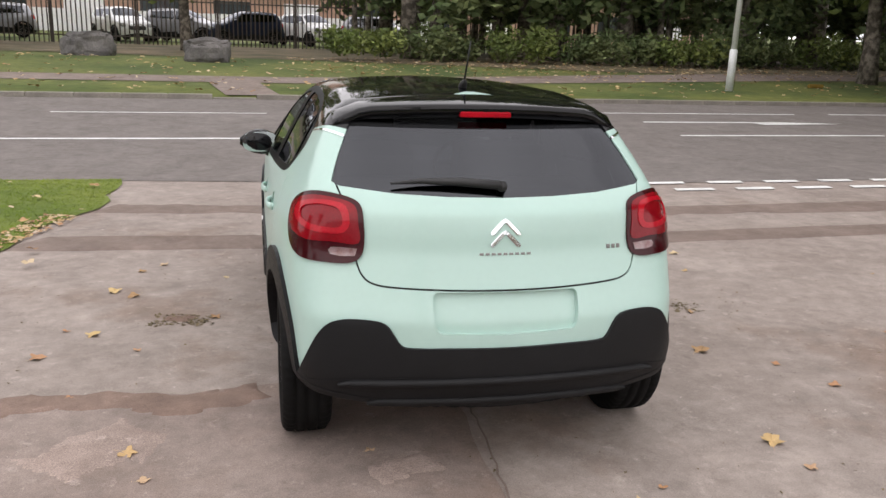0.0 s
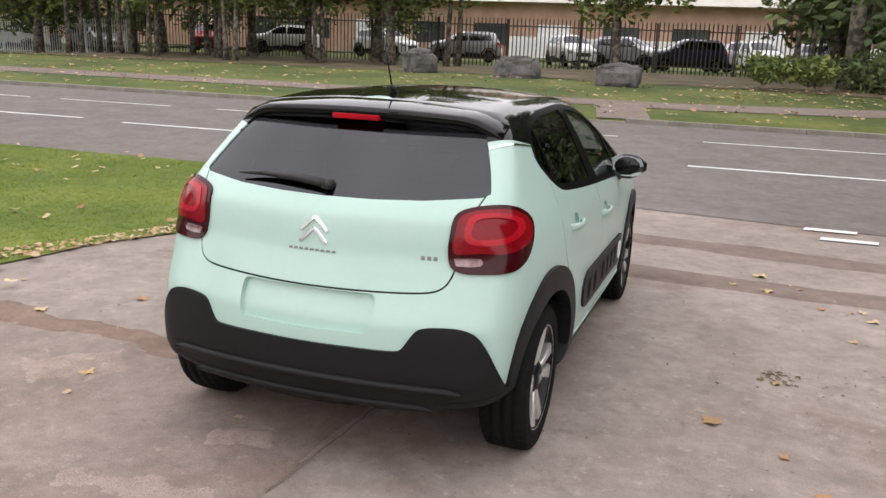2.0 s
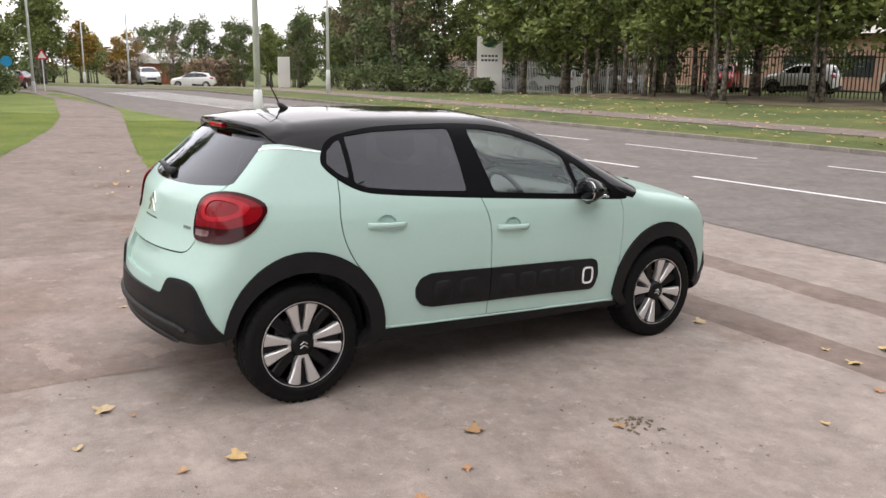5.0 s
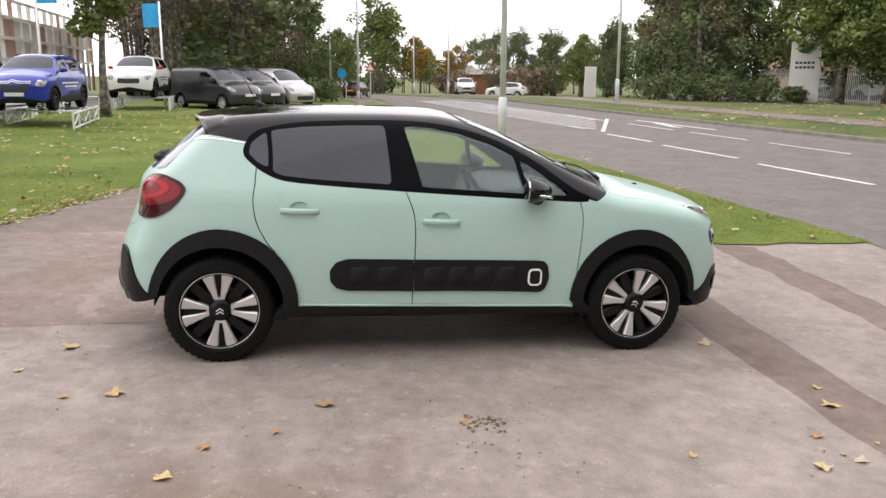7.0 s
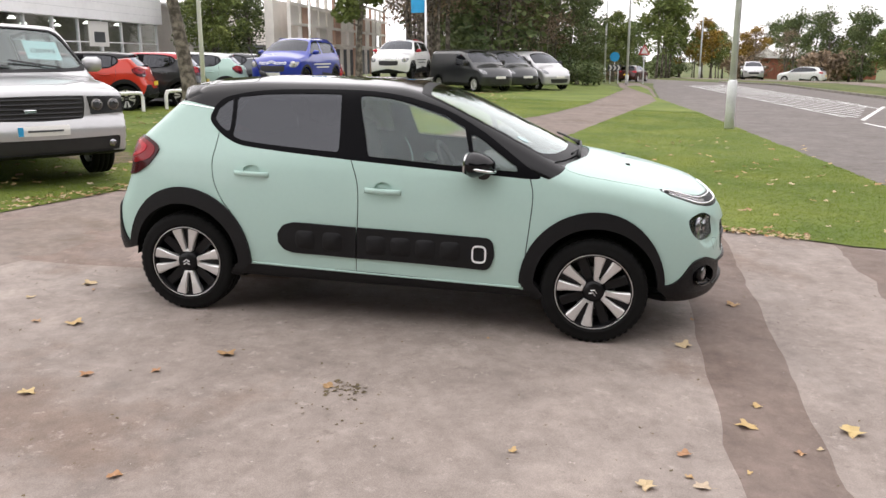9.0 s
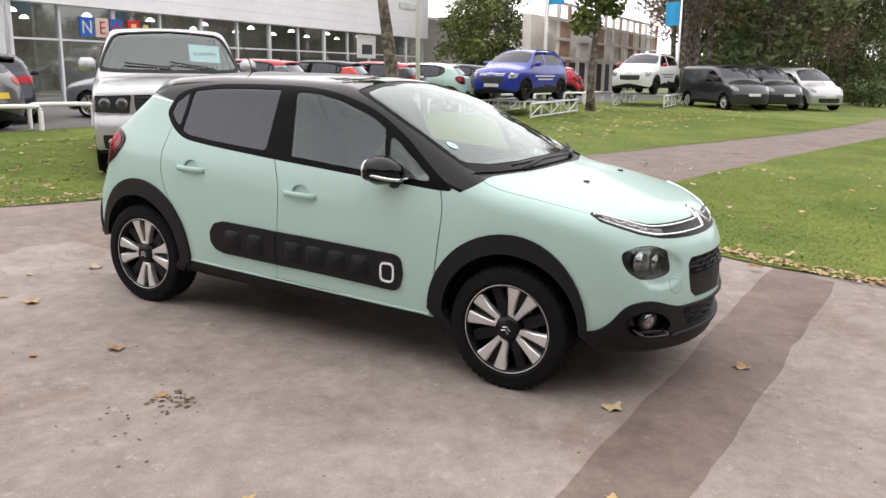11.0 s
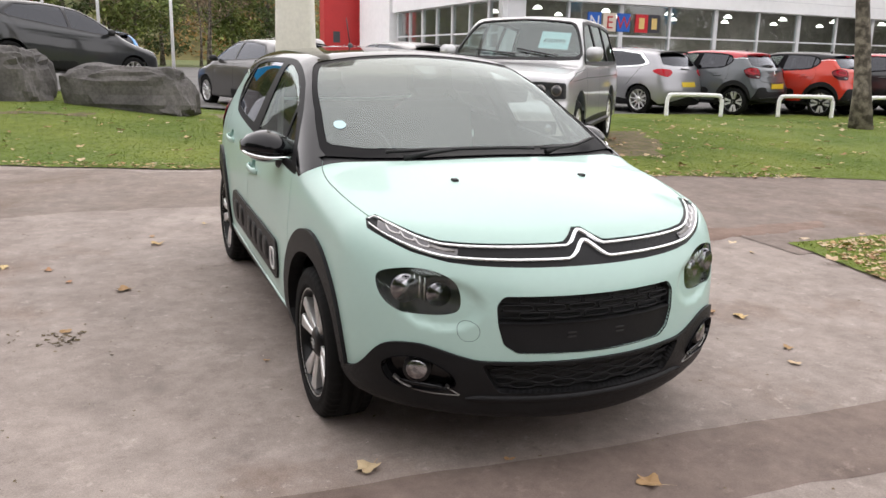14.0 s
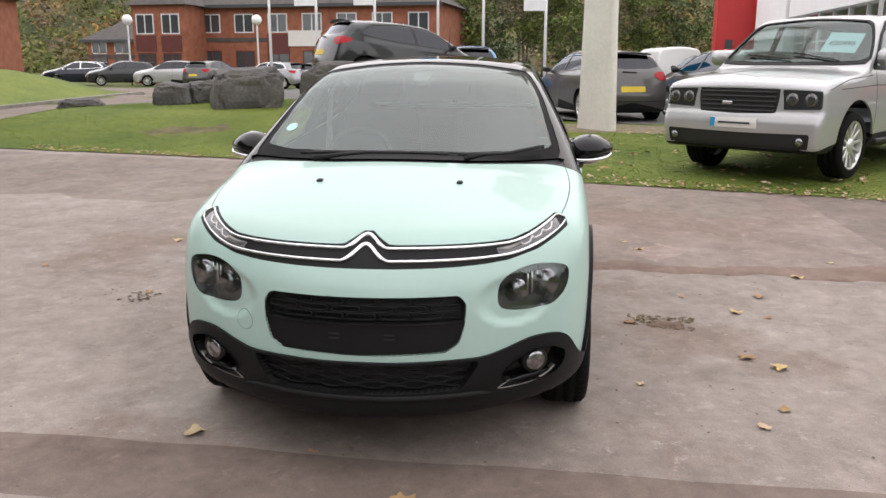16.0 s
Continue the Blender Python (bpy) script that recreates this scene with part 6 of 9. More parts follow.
def wheel(parent, x, y, radius=0.316, width=0.205, style="pairs", turn=0.0, side=1):
    """A wheel of tyre, rim, spokes, hub and brake disc, turned outward to +x or -x."""
    k, w = radius / 0.3175, width / 0.205
    root = new("wheel")
    root.parent = parent
    root.matrix_basis = pose(x, y, radius - 0.006, 0, 0, 0 if side > 0 else 180) @ pose(0, 0, 0, turn)
    tagged(root, "black-walled tyre on a two-tone alloy wheel")

    def scaled(prof):
        return [(a * w, r * k) for a, r in prof]

    tyre = lathe(scaled(TREAD), 144 if style == "pairs" else 60)
    if style == "pairs":
        # cross grooves in the shoulder blocks
        m = len(TREAD)
        for i, (a, b, c) in enumerate(tyre.v):
            ring, col = divmod(i, m)
            if ring % 3 == 0 and TREAD[col][1] > 0.3125 and abs(TREAD[col][0]) > 0.045:
                tyre.v[i] = (a, b * 0.972, c * 0.972)
    part("tyre", tyre, "rubber", root, smooth=True)
    part("rim", lathe(scaled([(0.094, 0.2265), (0.098, 0.22), (0.09, 0.214), (0.06, 0.205), (-0.06, 0.19), (-0.09, 0.2)]), 64), "alloy" if style != "pairs" else "wheelblack", root, smooth=True)
    part("rim_edge", lathe(scaled([(0.093, 0.228), (0.098, 0.226), (0.098, 0.2225), (0.092, 0.2185)]), 64), "alloy", root, smooth=True)
    part("brake_disc", lathe([(0.0, 0.02), (0.0, 0.13 * k), (-0.02, 0.13 * k), (-0.02, 0.02)], 32), "disc", root)
    part("wheel_well_back", lathe([(-0.05, 0.01), (-0.05, 0.195 * k)], 32), "wheelblack", root)
    h = math.pi / 2
    if style == "pairs":
        offs = 0.262
        spans = [q * h + s * offs + 0.0 for q in range(4) for s in (-1, 1)]
        part("dark_spokes", blade_geo([q * h for q in range(4)] + [q * h + h / 2 for q in range(4)], 0.05 * k, 0.205 * k, 0.03, 0.03, 0.045 * w, 0.06 * w, 0.03), "wheelblack", root)
        for q in range(4):
            part("spoke_root", blade_geo([q * h], 0.058 * k, 0.078 * k, 0.024, 0.03, 0.073 * w, 0.0745 * w, 0.03), "alloy", root, "bright diamond-cut spoke root")
        for a in spans:
            part("spoke", blade_geo([a], 0.066 * k, 0.2215 * k, 0.0125, 0.0355, 0.076 * w, 0.092 * w, 0.035), "alloy", root, "bright diamond-cut spoke")
    else:
        for q in range(style):
            part("spoke", blade_geo([2 * math.pi * q / style], 0.04 * k, 0.218 * k, 0.02, 0.016, 0.07 * w, 0.09 * w, 0.03), "alloy", root)
    part("hub", lathe([(0.092 * w, 0.0), (0.092 * w, 0.028), (0.088 * w, 0.05 * k), (0.07 * w, 0.068 * k), (0.03, 0.075 * k)], 24), "wheelblack" if style == "pairs" else "alloy", root, smooth=True)
    if style == "pairs":
        g = Geo()
        for z in (-0.012, 0.006):
            g.tube([(0.094 * w, -0.02, z - 0.006), (0.096 * w, 0, z + 0.008), (0.094 * w, 0.02, z - 0.006)], 0.0035, 6)
        part("hub_mark", g, "alloy", root)
    return root


# ---- the mint hatchback ----
body = Shell(
    top=[(-1.75, 1.33), (-1.42, 1.402), (-1.2, 1.437), (-0.8, 1.465), (-0.3, 1.470), (0.0, 1.464), (0.2, 1.434), (0.4, 1.373), (0.6, 1.288), (0.8, 1.198), (1.0, 1.108), (1.1, 1.067), (1.2, 1.047), (1.3, 1.033), (1.44, 1.008), (1.6, 0.975), (1.75, 0.938), (1.88, 0.897), (1.96, 0.86), (2.1, 0.78)],
    front=[(0.1, 1.98), (0.2, 2.045), (0.3, 2.075), (0.45, 2.095), (0.6, 2.09), (0.7, 2.075), (0.8, 2.045), (0.9, 2.0), (1.0, 1.93), (1.2, 1.8)],
    rear=[(0.15, -1.80), (0.3, -1.865), (0.45, -1.905), (0.62, -1.895), (0.73, -1.855), (0.82, -1.82), (0.88, -1.80), (0.95, -1.787), (1.01, -1.772), (1.06, -1.735), (1.2, -1.58), (1.333, -1.43), (1.42, -1.335), (1.6, -1.15)],
    plan=[(-2.0, 0.68), (-1.7, 0.757), (-1.4, 0.82), (-1.0, 0.850), (-0.5, 0.858), (0, 0.858), (0.5, 0.858), (1.0, 0.855), (1.3, 0.846), (1.6, 0.825), (1.8, 0.80), (2.1, 0.75)],
    side=[(0.1, -0.06), (0.2, -0.04), (0.35, -0.014), (0.5, -0.002), (0.65, 0.0), (0.8, -0.008), (0.93, -0.026), (1.0, -0.048), (1.1, -0.096), (1.2, -0.146), (1.3, -0.2), (1.4, -0.262), (1.5, -0.34)],
    dents=[((0.535, 1.90, 0.652), (0.15, 0.3, 0.098), 0.02)],
    under=[(-2.0, 0.285), (-1.8, 0.29), (-1.68, 0.345), (-1.55, 0.35), (-1.25, 0.27), (-0.9, 0.255), (1.2, 0.235), (1.6, 0.215), (2.1, 0.212)], lip=0.10, crown=0.125, k=(0.085, 0.13, 0.09),
)
AR, AF = (-1.27, 0.315), (1.27, 0.315)


def arch(c, r, front, back, low):
    """The outline of a wheel arch: a round top on straight sides."""
    pts = [(c[0] + front, low)]
    for k in range(25):
        a = math.pi * k / 24
        w = front if a < math.pi / 2 else back
        pts.append((c[0] + w * math.cos(a), c[1] + 0.03 + r * math.sin(a)))
    return pts + [(c[0] - back, low)]


SURROUND = closed_spline([(-1.127, 1.205), (-1.118, 1.262), (-1.08, 1.316), (-1.0, 1.352), (-0.8, 1.386), (-0.55, 1.40), (-0.272, 1.406), (-0.05, 1.398), (0.15, 1.367), (0.365, 1.304), (0.582, 1.196), (0.72, 1.105), (0.83, 1.03), (0.925, 0.965), (0.86, 0.952), (0.65, 0.962), (0.433, 0.972), (0.1, 0.99), (-0.213, 1.008), (-0.55, 1.03), (-0.734, 1.044), (-0.9, 1.062), (-1.0, 1.098), (-1.08, 1.152)], 4)
HATCH_REGIONS = [
    ("cup_r", "side", disc(-0.815, 0.915, 0.036, 20, 0.055)),
    ("cup_f", "side", disc(0.006, 0.855, 0.036, 20, 0.055)),
    ("arch_hole", "side", arch(AR, 0.345, 0.362, 0.345, 0.0)),
    ("arch_hole2", "side", arch(AF, 0.345, 0.362, 0.355, 0.0)),
    # glazing
    ("quarter_glass", "side", rounded([(-1.098, 1.21), (-1.085, 1.268), (-1.03, 1.315), (-0.998, 1.33), (-0.985, 1.13), (-1.05, 1.165)], 0.02)),
    ("rear_door_glass", "side", rounded([(-0.962, 1.112), (-0.972, 1.342), (-0.79, 1.366), (-0.55, 1.378), (-0.312, 1.383), (-0.282, 1.048), (-0.55, 1.062), (-0.75, 1.075), (-0.9, 1.09)], 0.025)),
    ("front_door_glass", "side", rounded([(-0.098, 1.035), (-0.198, 1.381), (-0.05, 1.374), (0.13, 1.345), (0.34, 1.281), (0.462, 1.22), (0.53, 1.0), (0.3, 1.012), (0.1, 1.024)], 0.025)),
    ("front_quarter_glass", "side", rounded([(0.498, 1.196), (0.57, 1.157), (0.7, 1.07), (0.79, 1.01), (0.79, 0.99), (0.56, 0.996)], 0.015)),
    ("surround", "side", SURROUND),
    # lights
    ("tail_clear", "space", [(0.566, -1.76, 0.866), (0.558, -1.76, 0.895), (0.61, -1.72, 0.896), (0.64, -1.69, 0.894), (0.648, -1.685, 0.880), (0.64, -1.69, 0.866), (0.61, -1.72, 0.862)]),
    ("tail_core", "space", closed_spline([(0.612, -1.70, 1.022), (0.608, -1.72, 0.985), (0.63, -1.70, 0.966), (0.69, -1.62, 0.966), (0.722, -1.56, 0.985), (0.72, -1.56, 1.018), (0.68, -1.62, 1.036), (0.635, -1.67, 1.036)])),
    ("tail_ring", "space", closed_spline([(0.592, -1.72, 1.034), (0.586, -1.74, 0.98), (0.615, -1.71, 0.946), (0.70, -1.62, 0.946), (0.74, -1.53, 0.978), (0.738, -1.53, 1.025), (0.69, -1.60, 1.05), (0.62, -1.68, 1.052)])),
    ("tail_red", "space", closed_spline([(0.572, -1.72, 1.052), (0.553, -1.75, 0.98), (0.556, -1.76, 0.915), (0.64, -1.70, 0.915), (0.72, -1.61, 0.912), (0.755, -1.48, 0.94), (0.758, -1.46, 1.0), (0.732, -1.51, 1.045), (0.67, -1.60, 1.066)])),
    ("tail_lamp", "space", closed_spline([(0.56, -1.73, 1.066), (0.535, -1.76, 0.98), (0.54, -1.77, 0.88), (0.58, -1.76, 0.842), (0.66, -1.69, 0.836), (0.735, -1.58, 0.845), (0.765, -1.49, 0.90), (0.772, -1.455, 1.0), (0.745, -1.51, 1.06), (0.67, -1.6, 1.084)])),
    ("drl_lens", "space", [(0.69, 1.66, 0.906), (0.645, 1.715, 0.887), (0.58, 1.79, 0.86), (0.52, 1.84, 0.842), (0.465, 1.875, 0.836), (0.47, 1.875, 0.817), (0.53, 1.83, 0.82), (0.60, 1.77, 0.839), (0.69, 1.66, 0.877)]),
    ("nose_band", "space", [(0, 2.0, 0.910), (0.018, 2.0, 0.904), (0.05, 1.99, 0.880), (0.083, 1.985, 0.860), (0.11, 1.98, 0.857), (0.25, 1.96, 0.857), (0.36, 1.92, 0.857), (0.45, 1.87, 0.858), (0.52, 1.83, 0.862), (0.58, 1.77, 0.878), (0.655, 1.69, 0.906), (0.698, 1.64, 0.921), (0.722, 1.615, 0.908), (0.716, 1.63, 0.878), (0.66, 1.70, 0.848), (0.6, 1.77, 0.82), (0.5, 1.86, 0.796), (0.42, 1.92, 0.789), (0.34, 1.97, 0.786), (0.25, 2.0, 0.784), (0.12, 2.02, 0.783), (0, 2.03, 0.783)]),
    ("headlamp", "space", closed_spline([(0.715, 1.74, 0.742), (0.66, 1.79, 0.769), (0.58, 1.86, 0.772), (0.505, 1.915, 0.744), (0.477, 1.935, 0.692), (0.485, 1.93, 0.632), (0.56, 1.89, 0.614), (0.65, 1.82, 0.624), (0.705, 1.76, 0.672)])),
    ("lamp_recess", "space", closed_spline([(0.725, 1.73, 0.747), (0.665, 1.79, 0.780), (0.57, 1.86, 0.784), (0.475, 1.93, 0.750), (0.432, 1.96, 0.687), (0.442, 1.955, 0.617), (0.55, 1.90, 0.584), (0.66, 1.82, 0.602), (0.72, 1.75, 0.662)])),
    # nose openings
    ("upper_grille", "front", rounded([(-0.001, 0.692), (0.345, 0.692), (0.37, 0.66), (0.366, 0.5965), (-0.001, 0.5965)], [0, 0.03, 0.03, 0, 0])),
    ("plate_panel", "front", rounded([(-0.001, 0.5965), (0.366, 0.5965), (0.345, 0.52), (0.30, 0.488), (-0.001, 0.482)], [0, 0, 0.03, 0.04, 0])),
    ("lower_grille", "front", rounded([(-0.001, 0.449), (0.42, 0.451), (0.35, 0.34), (-0.001, 0.333)], [0, 0.015, 0.03, 0])),
    ("fog_pocket", "space", closed_spline([(0.70, 1.79, 0.44), (0.65, 1.84, 0.47), (0.58, 1.9, 0.46), (0.51, 1.96, 0.41), (0.50, 1.97, 0.36), (0.58, 1.91, 0.345), (0.68, 1.82, 0.37)])),
    ("front_clad", "space", open_spline([(0, 2.09, 0.459), (0.30, 2.05, 0.459), (0.42, 2.01, 0.461), (0.49, 1.97, 0.478), (0.57, 1.91, 0.507), (0.62, 1.87, 0.517), (0.68, 1.81, 0.514), (0.715, 1.76, 0.49), (0.75, 1.70, 0.42), (0.775, 1.65, 0.385), (0.80, 1.55, 0.372)], 4) + [(0.8, 1.5, 0.1), (0.4, 1.8, 0.1), (0, 1.9, 0.1)]),
    # wings of cladding
    ("arch_clad_r", "side", arch(AR, 0.448, 0.447, 0.398, 0.1)),
    ("arch_clad_f", "side", arch(AF, 0.44, 0.40, 0.44, 0.1)),
    ("bump_1", "side", rounded([(-0.155, 0.422), (-0.54, 0.431), (-0.605, 0.447), (-0.642, 0.49), (-0.646, 0.548), (-0.612, 0.6), (-0.545, 0.621), (-0.155, 0.613)], [0, 0.05, 0.05, 0.05, 0.05, 0.05, 0.05, 0])),
    ("bump_2", "side", rounded([(-0.148, 0.422), (-0.148, 0.613), (0.668, 0.597), (0.684, 0.49), (0.655, 0.402)], [0, 0, 0.06, 0.08, 0.06])),
    ("sill", "side", [(-0.92, 0.335), (0.92, 0.290), (0.92, 0.1), (-0.92, 0.1)]),
    ("bumper_ledge", "space", [(0, -1.9, 0.437), (0.4, -1.87, 0.435), (0.62, -1.77, 0.422), (0.71, -1.68, 0.412), (0.71, -1.68, 0.394), (0.62, -1.77, 0.400), (0.4, -1.87, 0.409), (0, -1.9, 0.411)]),
    ("rear_clad", "space", open_spline([(0, -1.9, 0.547), (0.2, -1.9, 0.547), (0.36, -1.87, 0.547), (0.40, -1.86, 0.558), (0.425, -1.85, 0.595), (0.45, -1.84, 0.629), (0.49, -1.83, 0.643), (0.56, -1.79, 0.647), (0.61, -1.76, 0.642), (0.65, -1.73, 0.622), (0.68, -1.70, 0.57), (0.71, -1.67, 0.49), (0.74, -1.63, 0.41), (0.757, -1.60, 0.386), (0.80, -1.5, 0.38)], 4) + [(0.80, -1.5, 0.1), (0.4, -1.7, 0.1), (0, -1.8, 0.1)]),
    ("plate_recess", "rear", rounded([(-0.001, 0.745), (0.285, 0.745), (0.272, 0.6), (-0.001, 0.595)], [0, 0.03, 0.035, 0])),
    # screens
    ("hatch_glass", "space", rounded([(-0.0, -1.36, 1.395), (0.3, -1.335, 1.388), (0.46, -1.31, 1.366), (0.53, -1.34, 1.325), (0.57, -1.42, 1.25), (0.632, -1.57, 1.12), (0.60, -1.59, 1.105), (0.4, -1.67, 1.087), (0.2, -1.70, 1.077), (0, -1.71, 1.074)], 0.0)),
    ("screen_glass", "space", [(0, 1.075, 1.085), (0.3, 1.05, 1.075), (0.52, 0.97, 1.065), (0.628, 0.88, 1.065), (0.64, 0.85, 1.075), (0.60, 0.65, 1.16), (0.562, 0.40, 1.28), (0.537, 0.265, 1.36), (0.515, 0.225, 1.385), (0.3, 0.195, 1.42), (0, 0.18, 1.435)]),
    ("screen_edge", "space", [(0, 1.165, 1.06), (0.3, 1.135, 1.05), (0.55, 1.05, 1.04), (0.675, 0.95, 1.03), (0.685, 0.90, 1.05), (0.63, 0.62, 1.17), (0.588, 0.36, 1.30), (0.565, 0.215, 1.38), (0.54, 0.17, 1.395), (0.3, 0.135, 1.43), (0, 0.12, 1.445)]),
    ("cowl", "space", [(0, 1.215, 1.05), (0.3, 1.185, 1.04), (0.55, 1.10, 1.03), (0.69, 1.0, 1.01), (0.70, 0.94, 1.02), (0.55, 0.98, 1.05), (0.3, 1.06, 1.07), (0, 1.1, 1.07)]),
    # joints
    ("gap_rear_door", "side", strip(open_spline([(-1.052, 1.16), (-1.062, 1.05), (-1.074, 0.95), (-1.055, 0.83), (-1.0, 0.72), (-0.95, 0.66)]), 0.006)),
    ("gap_mid", "side", strip(open_spline([(-0.205, 1.02), (-0.16, 0.9), (-0.146, 0.8), (-0.146, 0.65), (-0.152, 0.5), (-0.156, 0.33)]), 0.006)),
    ("gap_front_door", "side", strip(open_spline([(0.862, 0.97), (0.884, 0.89), (0.888, 0.82), (0.878, 0.68), (0.862, 0.5), (0.85, 0.3)]), 0.006)),
    ("gap_hood", "top", strip(open_spline([(0.70, 0.985), (0.735, 1.04), (0.752, 1.15), (0.752, 1.3), (0.738, 1.45), (0.715, 1.58), (0.692, 1.655)]), 0.0045)),
    ("gap_hatch", "rear", strip(open_spline([(0.615, 1.118), (0.585, 1.04), (0.56, 0.93), (0.552, 0.85), (0.53, 0.795), (0.488, 0.768), (0.4, 0.758), (0.2, 0.752), (-0.001, 0.75)]), 0.007)),
    ("gap_roof", "side", strip([(-1.43, 1.262), (-1.11, 1.266)], 0.005)),
    ("tow_disc", "front", disc(0.46, 0.565, 0.0348, 24)),
    ("tow_cover", "front", strip([(0.46 + 0.036 * math.cos(k * 0.3142), 0.565 + 0.036 * math.sin(k * 0.3142)) for k in range(21)], 0.0025)),
    # painted panels
    ("roof", "side", [(-1.475, 1.258), (-1.05, 1.262), (-0.9, 1.2), (0.5, 1.1), (0.86, 0.985), (0.975, 0.955), (1.03, 0.985), (1.06, 1.02), (1.2, 1.1), (1.2, 1.6), (-1.405, 1.6)]),
    ("hatch", "rear", [(-0.001, 1.1), (0.62, 1.125), (0.59, 1.04), (0.563, 0.93), (0.555, 0.85), (0.533, 0.792), (0.49, 0.765), (0.4, 0.755), (0.2, 0.749), (-0.001, 0.747)]),
    ("hood", "space", [(0, 1.05, 1.1), (0.5, 1.0, 1.06), (0.70, 0.985, 1.0), (0.735, 1.04, 0.985), (0.752, 1.15, 0.972), (0.752, 1.3, 0.955), (0.738, 1.45, 0.935), (0.715, 1.58, 0.912), (0.70, 1.648, 0.898), (0.58, 1.78, 0.85), (0.45, 1.88, 0.828), (0.25, 1.97, 0.82), (0, 2.0, 0.82)]),
    ("rear_door", "side", [(-1.055, 1.1), (-1.064, 1.05), (-1.076, 0.95), (-1.057, 0.83), (-1.0, 0.72), (-0.8, 0.4), (-0.76, 0.26), (-0.156, 0.26), (-0.146, 0.65), (-0.146, 0.8), (-0.16, 0.9), (-0.205, 1.05)]),
    ("front_door", "side", [(-0.205, 1.05), (-0.16, 0.9), (-0.146, 0.8), (-0.146, 0.65), (-0.156, 0.26), (0.85, 0.26), (0.862, 0.5), (0.878, 0.68), (0.888, 0.82), (0.884, 0.89), (0.86, 1.0)]),
    ("front_wing", "side", [(0.86, 1.3), (0.85, 1.0), (0.82, 0.96), (0.80, 0.9), (0.80, 0.7), (0.80, 0.5), (0.80, 0.26), (1.2, 0.26), (1.60, 0.3), (1.62, 0.45), (1.64, 0.6), (1.655, 0.75), (1.67, 0.9), (1.7, 1.3)]),
    ("front_bumper", "front", [(-0.001, 1.1), (0.95, 1.1), (0.95, 0.1), (-0.001, 0.1)]),
]


def hatchback(root, skin):
    """Lays out all parts of the small hatchback under its root."""
    L = skin.lay
    for nm in ("rear_door", "front_door", "front_wing"):
        L(nm, nm, "mint", root)
    L("rear_quarter", None, "mint", root, mode="centre", label="mint green rear quarters and lower tail")
    L("hatch", "hatch", "mint", root, mode="centre")
    L("hood", "hood", "mint", root, mode="centre")
    L("front_bumper", "front_bumper", "mint", root, mode="centre", main=True)
    L("plate_recess", "plate_recess", "mint", root, -0.022, 0.0, "centre")
    L("recess_rim", "plate_recess", "mint", root, -0.0215, -0.021, "centre")
    L("roof", "roof", "gloss", root, 0.001, mode="centre", label="gloss black contrasting roof")
    L("window_surround", "surround", "satin", root, 0.0, 0.02)
    for nm, mt in (("quarter_glass", "priv"), ("rear_door_glass", "priv"), ("front_door_glass", "autoglass"), ("front_quarter_glass", "autoglass")):
        for ob in L(nm, nm, mt, root, -0.004, 0.0):
            ob.visible_shadow = False
    for nm, mt in (("hatch_glass", "priv"), ("screen_glass", "screen")):
        for ob in L(nm, nm, mt, root, -0.002 if nm == "screen_glass" else -0.006, 0.0, "centre"):
            ob.visible_shadow = False
    L("screen_edge", "screen_edge", "satin", root, -0.003, 0.01, "centre", "black ceramic windscreen border")
    L("cowl", "cowl", "black", root, -0.012, 0.0, "centre")
    for nm in ("gap_rear_door", "gap_mid", "gap_front_door"):
        L("joint", nm, "trimdark", root, -0.007, 0.0)
    L("joint", "gap_hood", "seam", root, -0.004, 0.0)
    L("hatch_joint", "gap_hatch", "trimdark", root, -0.008, 0.0, "centre")
    L("roof_strip", "gap_roof", "chrome", root, 0.003, 0.006)
    L("tow_cover", "tow_disc", "mint", root, 0.0, 0.0, "right")
    L("bumper_face", "tow_disc", "mint", root, 0.0, 0.0, "left")
    L("tow_cover_joint", "tow_cover", "seam", root, -0.001, 0.0, "right")
    L("bumper_face", "tow_cover", "mint", root, 0.0, 0.0, "left")
    for nm in ("arch_clad_r", "arch_clad_f"):
        L("wheel_arch_trim", nm, "clad", root, 0.016, 0.06, label="black plastic wheel arch trim")
    for nm in ("cup_r", "cup_f"):
        L("handle_cup", nm, "mint", root, -0.016, -0.016, label="hollow behind the door handle")
    L("sill_trim", "sill", "clad", root, 0.002, 0.03)
    pair("sill_edge", on_shell(body, [(0.86, y, 0.3405 - 0.0255 * (y + 0.92)) for y in np.linspace(-0.84, 0.86, 21)], 0.006, 0.007), "mint", root, "bright lower edge of the doors")
    L("door_bumper", "bump_1", "clad", root, 0.011, 0.018, label="black padded door protector")
    L("door_bumper", "bump_2", "clad", root, 0.011, 0.018, label="black padded door protector")
    L("rear_bumper_trim", "rear_clad", "clad", root, 0.014, 0.035, "centre", "black plastic lower rear bumper")
    L("bumper_ledge", "bumper_ledge", "clad", root, 0.016, 0.02, "centre")
    for z, w, out, reach in ((0.424, 0.015, 0.032, 0.62), (0.338, 0.015, 0.028, 0.52)):
        line = [(x, -1.9 + 0.28 * x * x, z - 0.05 * x * x) for x in np.linspace(-reach, reach, 25)]
        part("bumper_lip", on_shell(body, line, [0.003] + [w] * 23 + [0.003], out), "clad", root, "rounded ledge of the rear bumper", smooth=True)
    L("front_bumper_trim", "front_clad", "clad", root, 0.012, 0.035, "centre", "black plastic lower front bumper")
    line = [(x, 2.09 - 0.5 * x * x, 0.312 + 0.02 * x * x) for x in np.linspace(-0.46, 0.46, 21)]
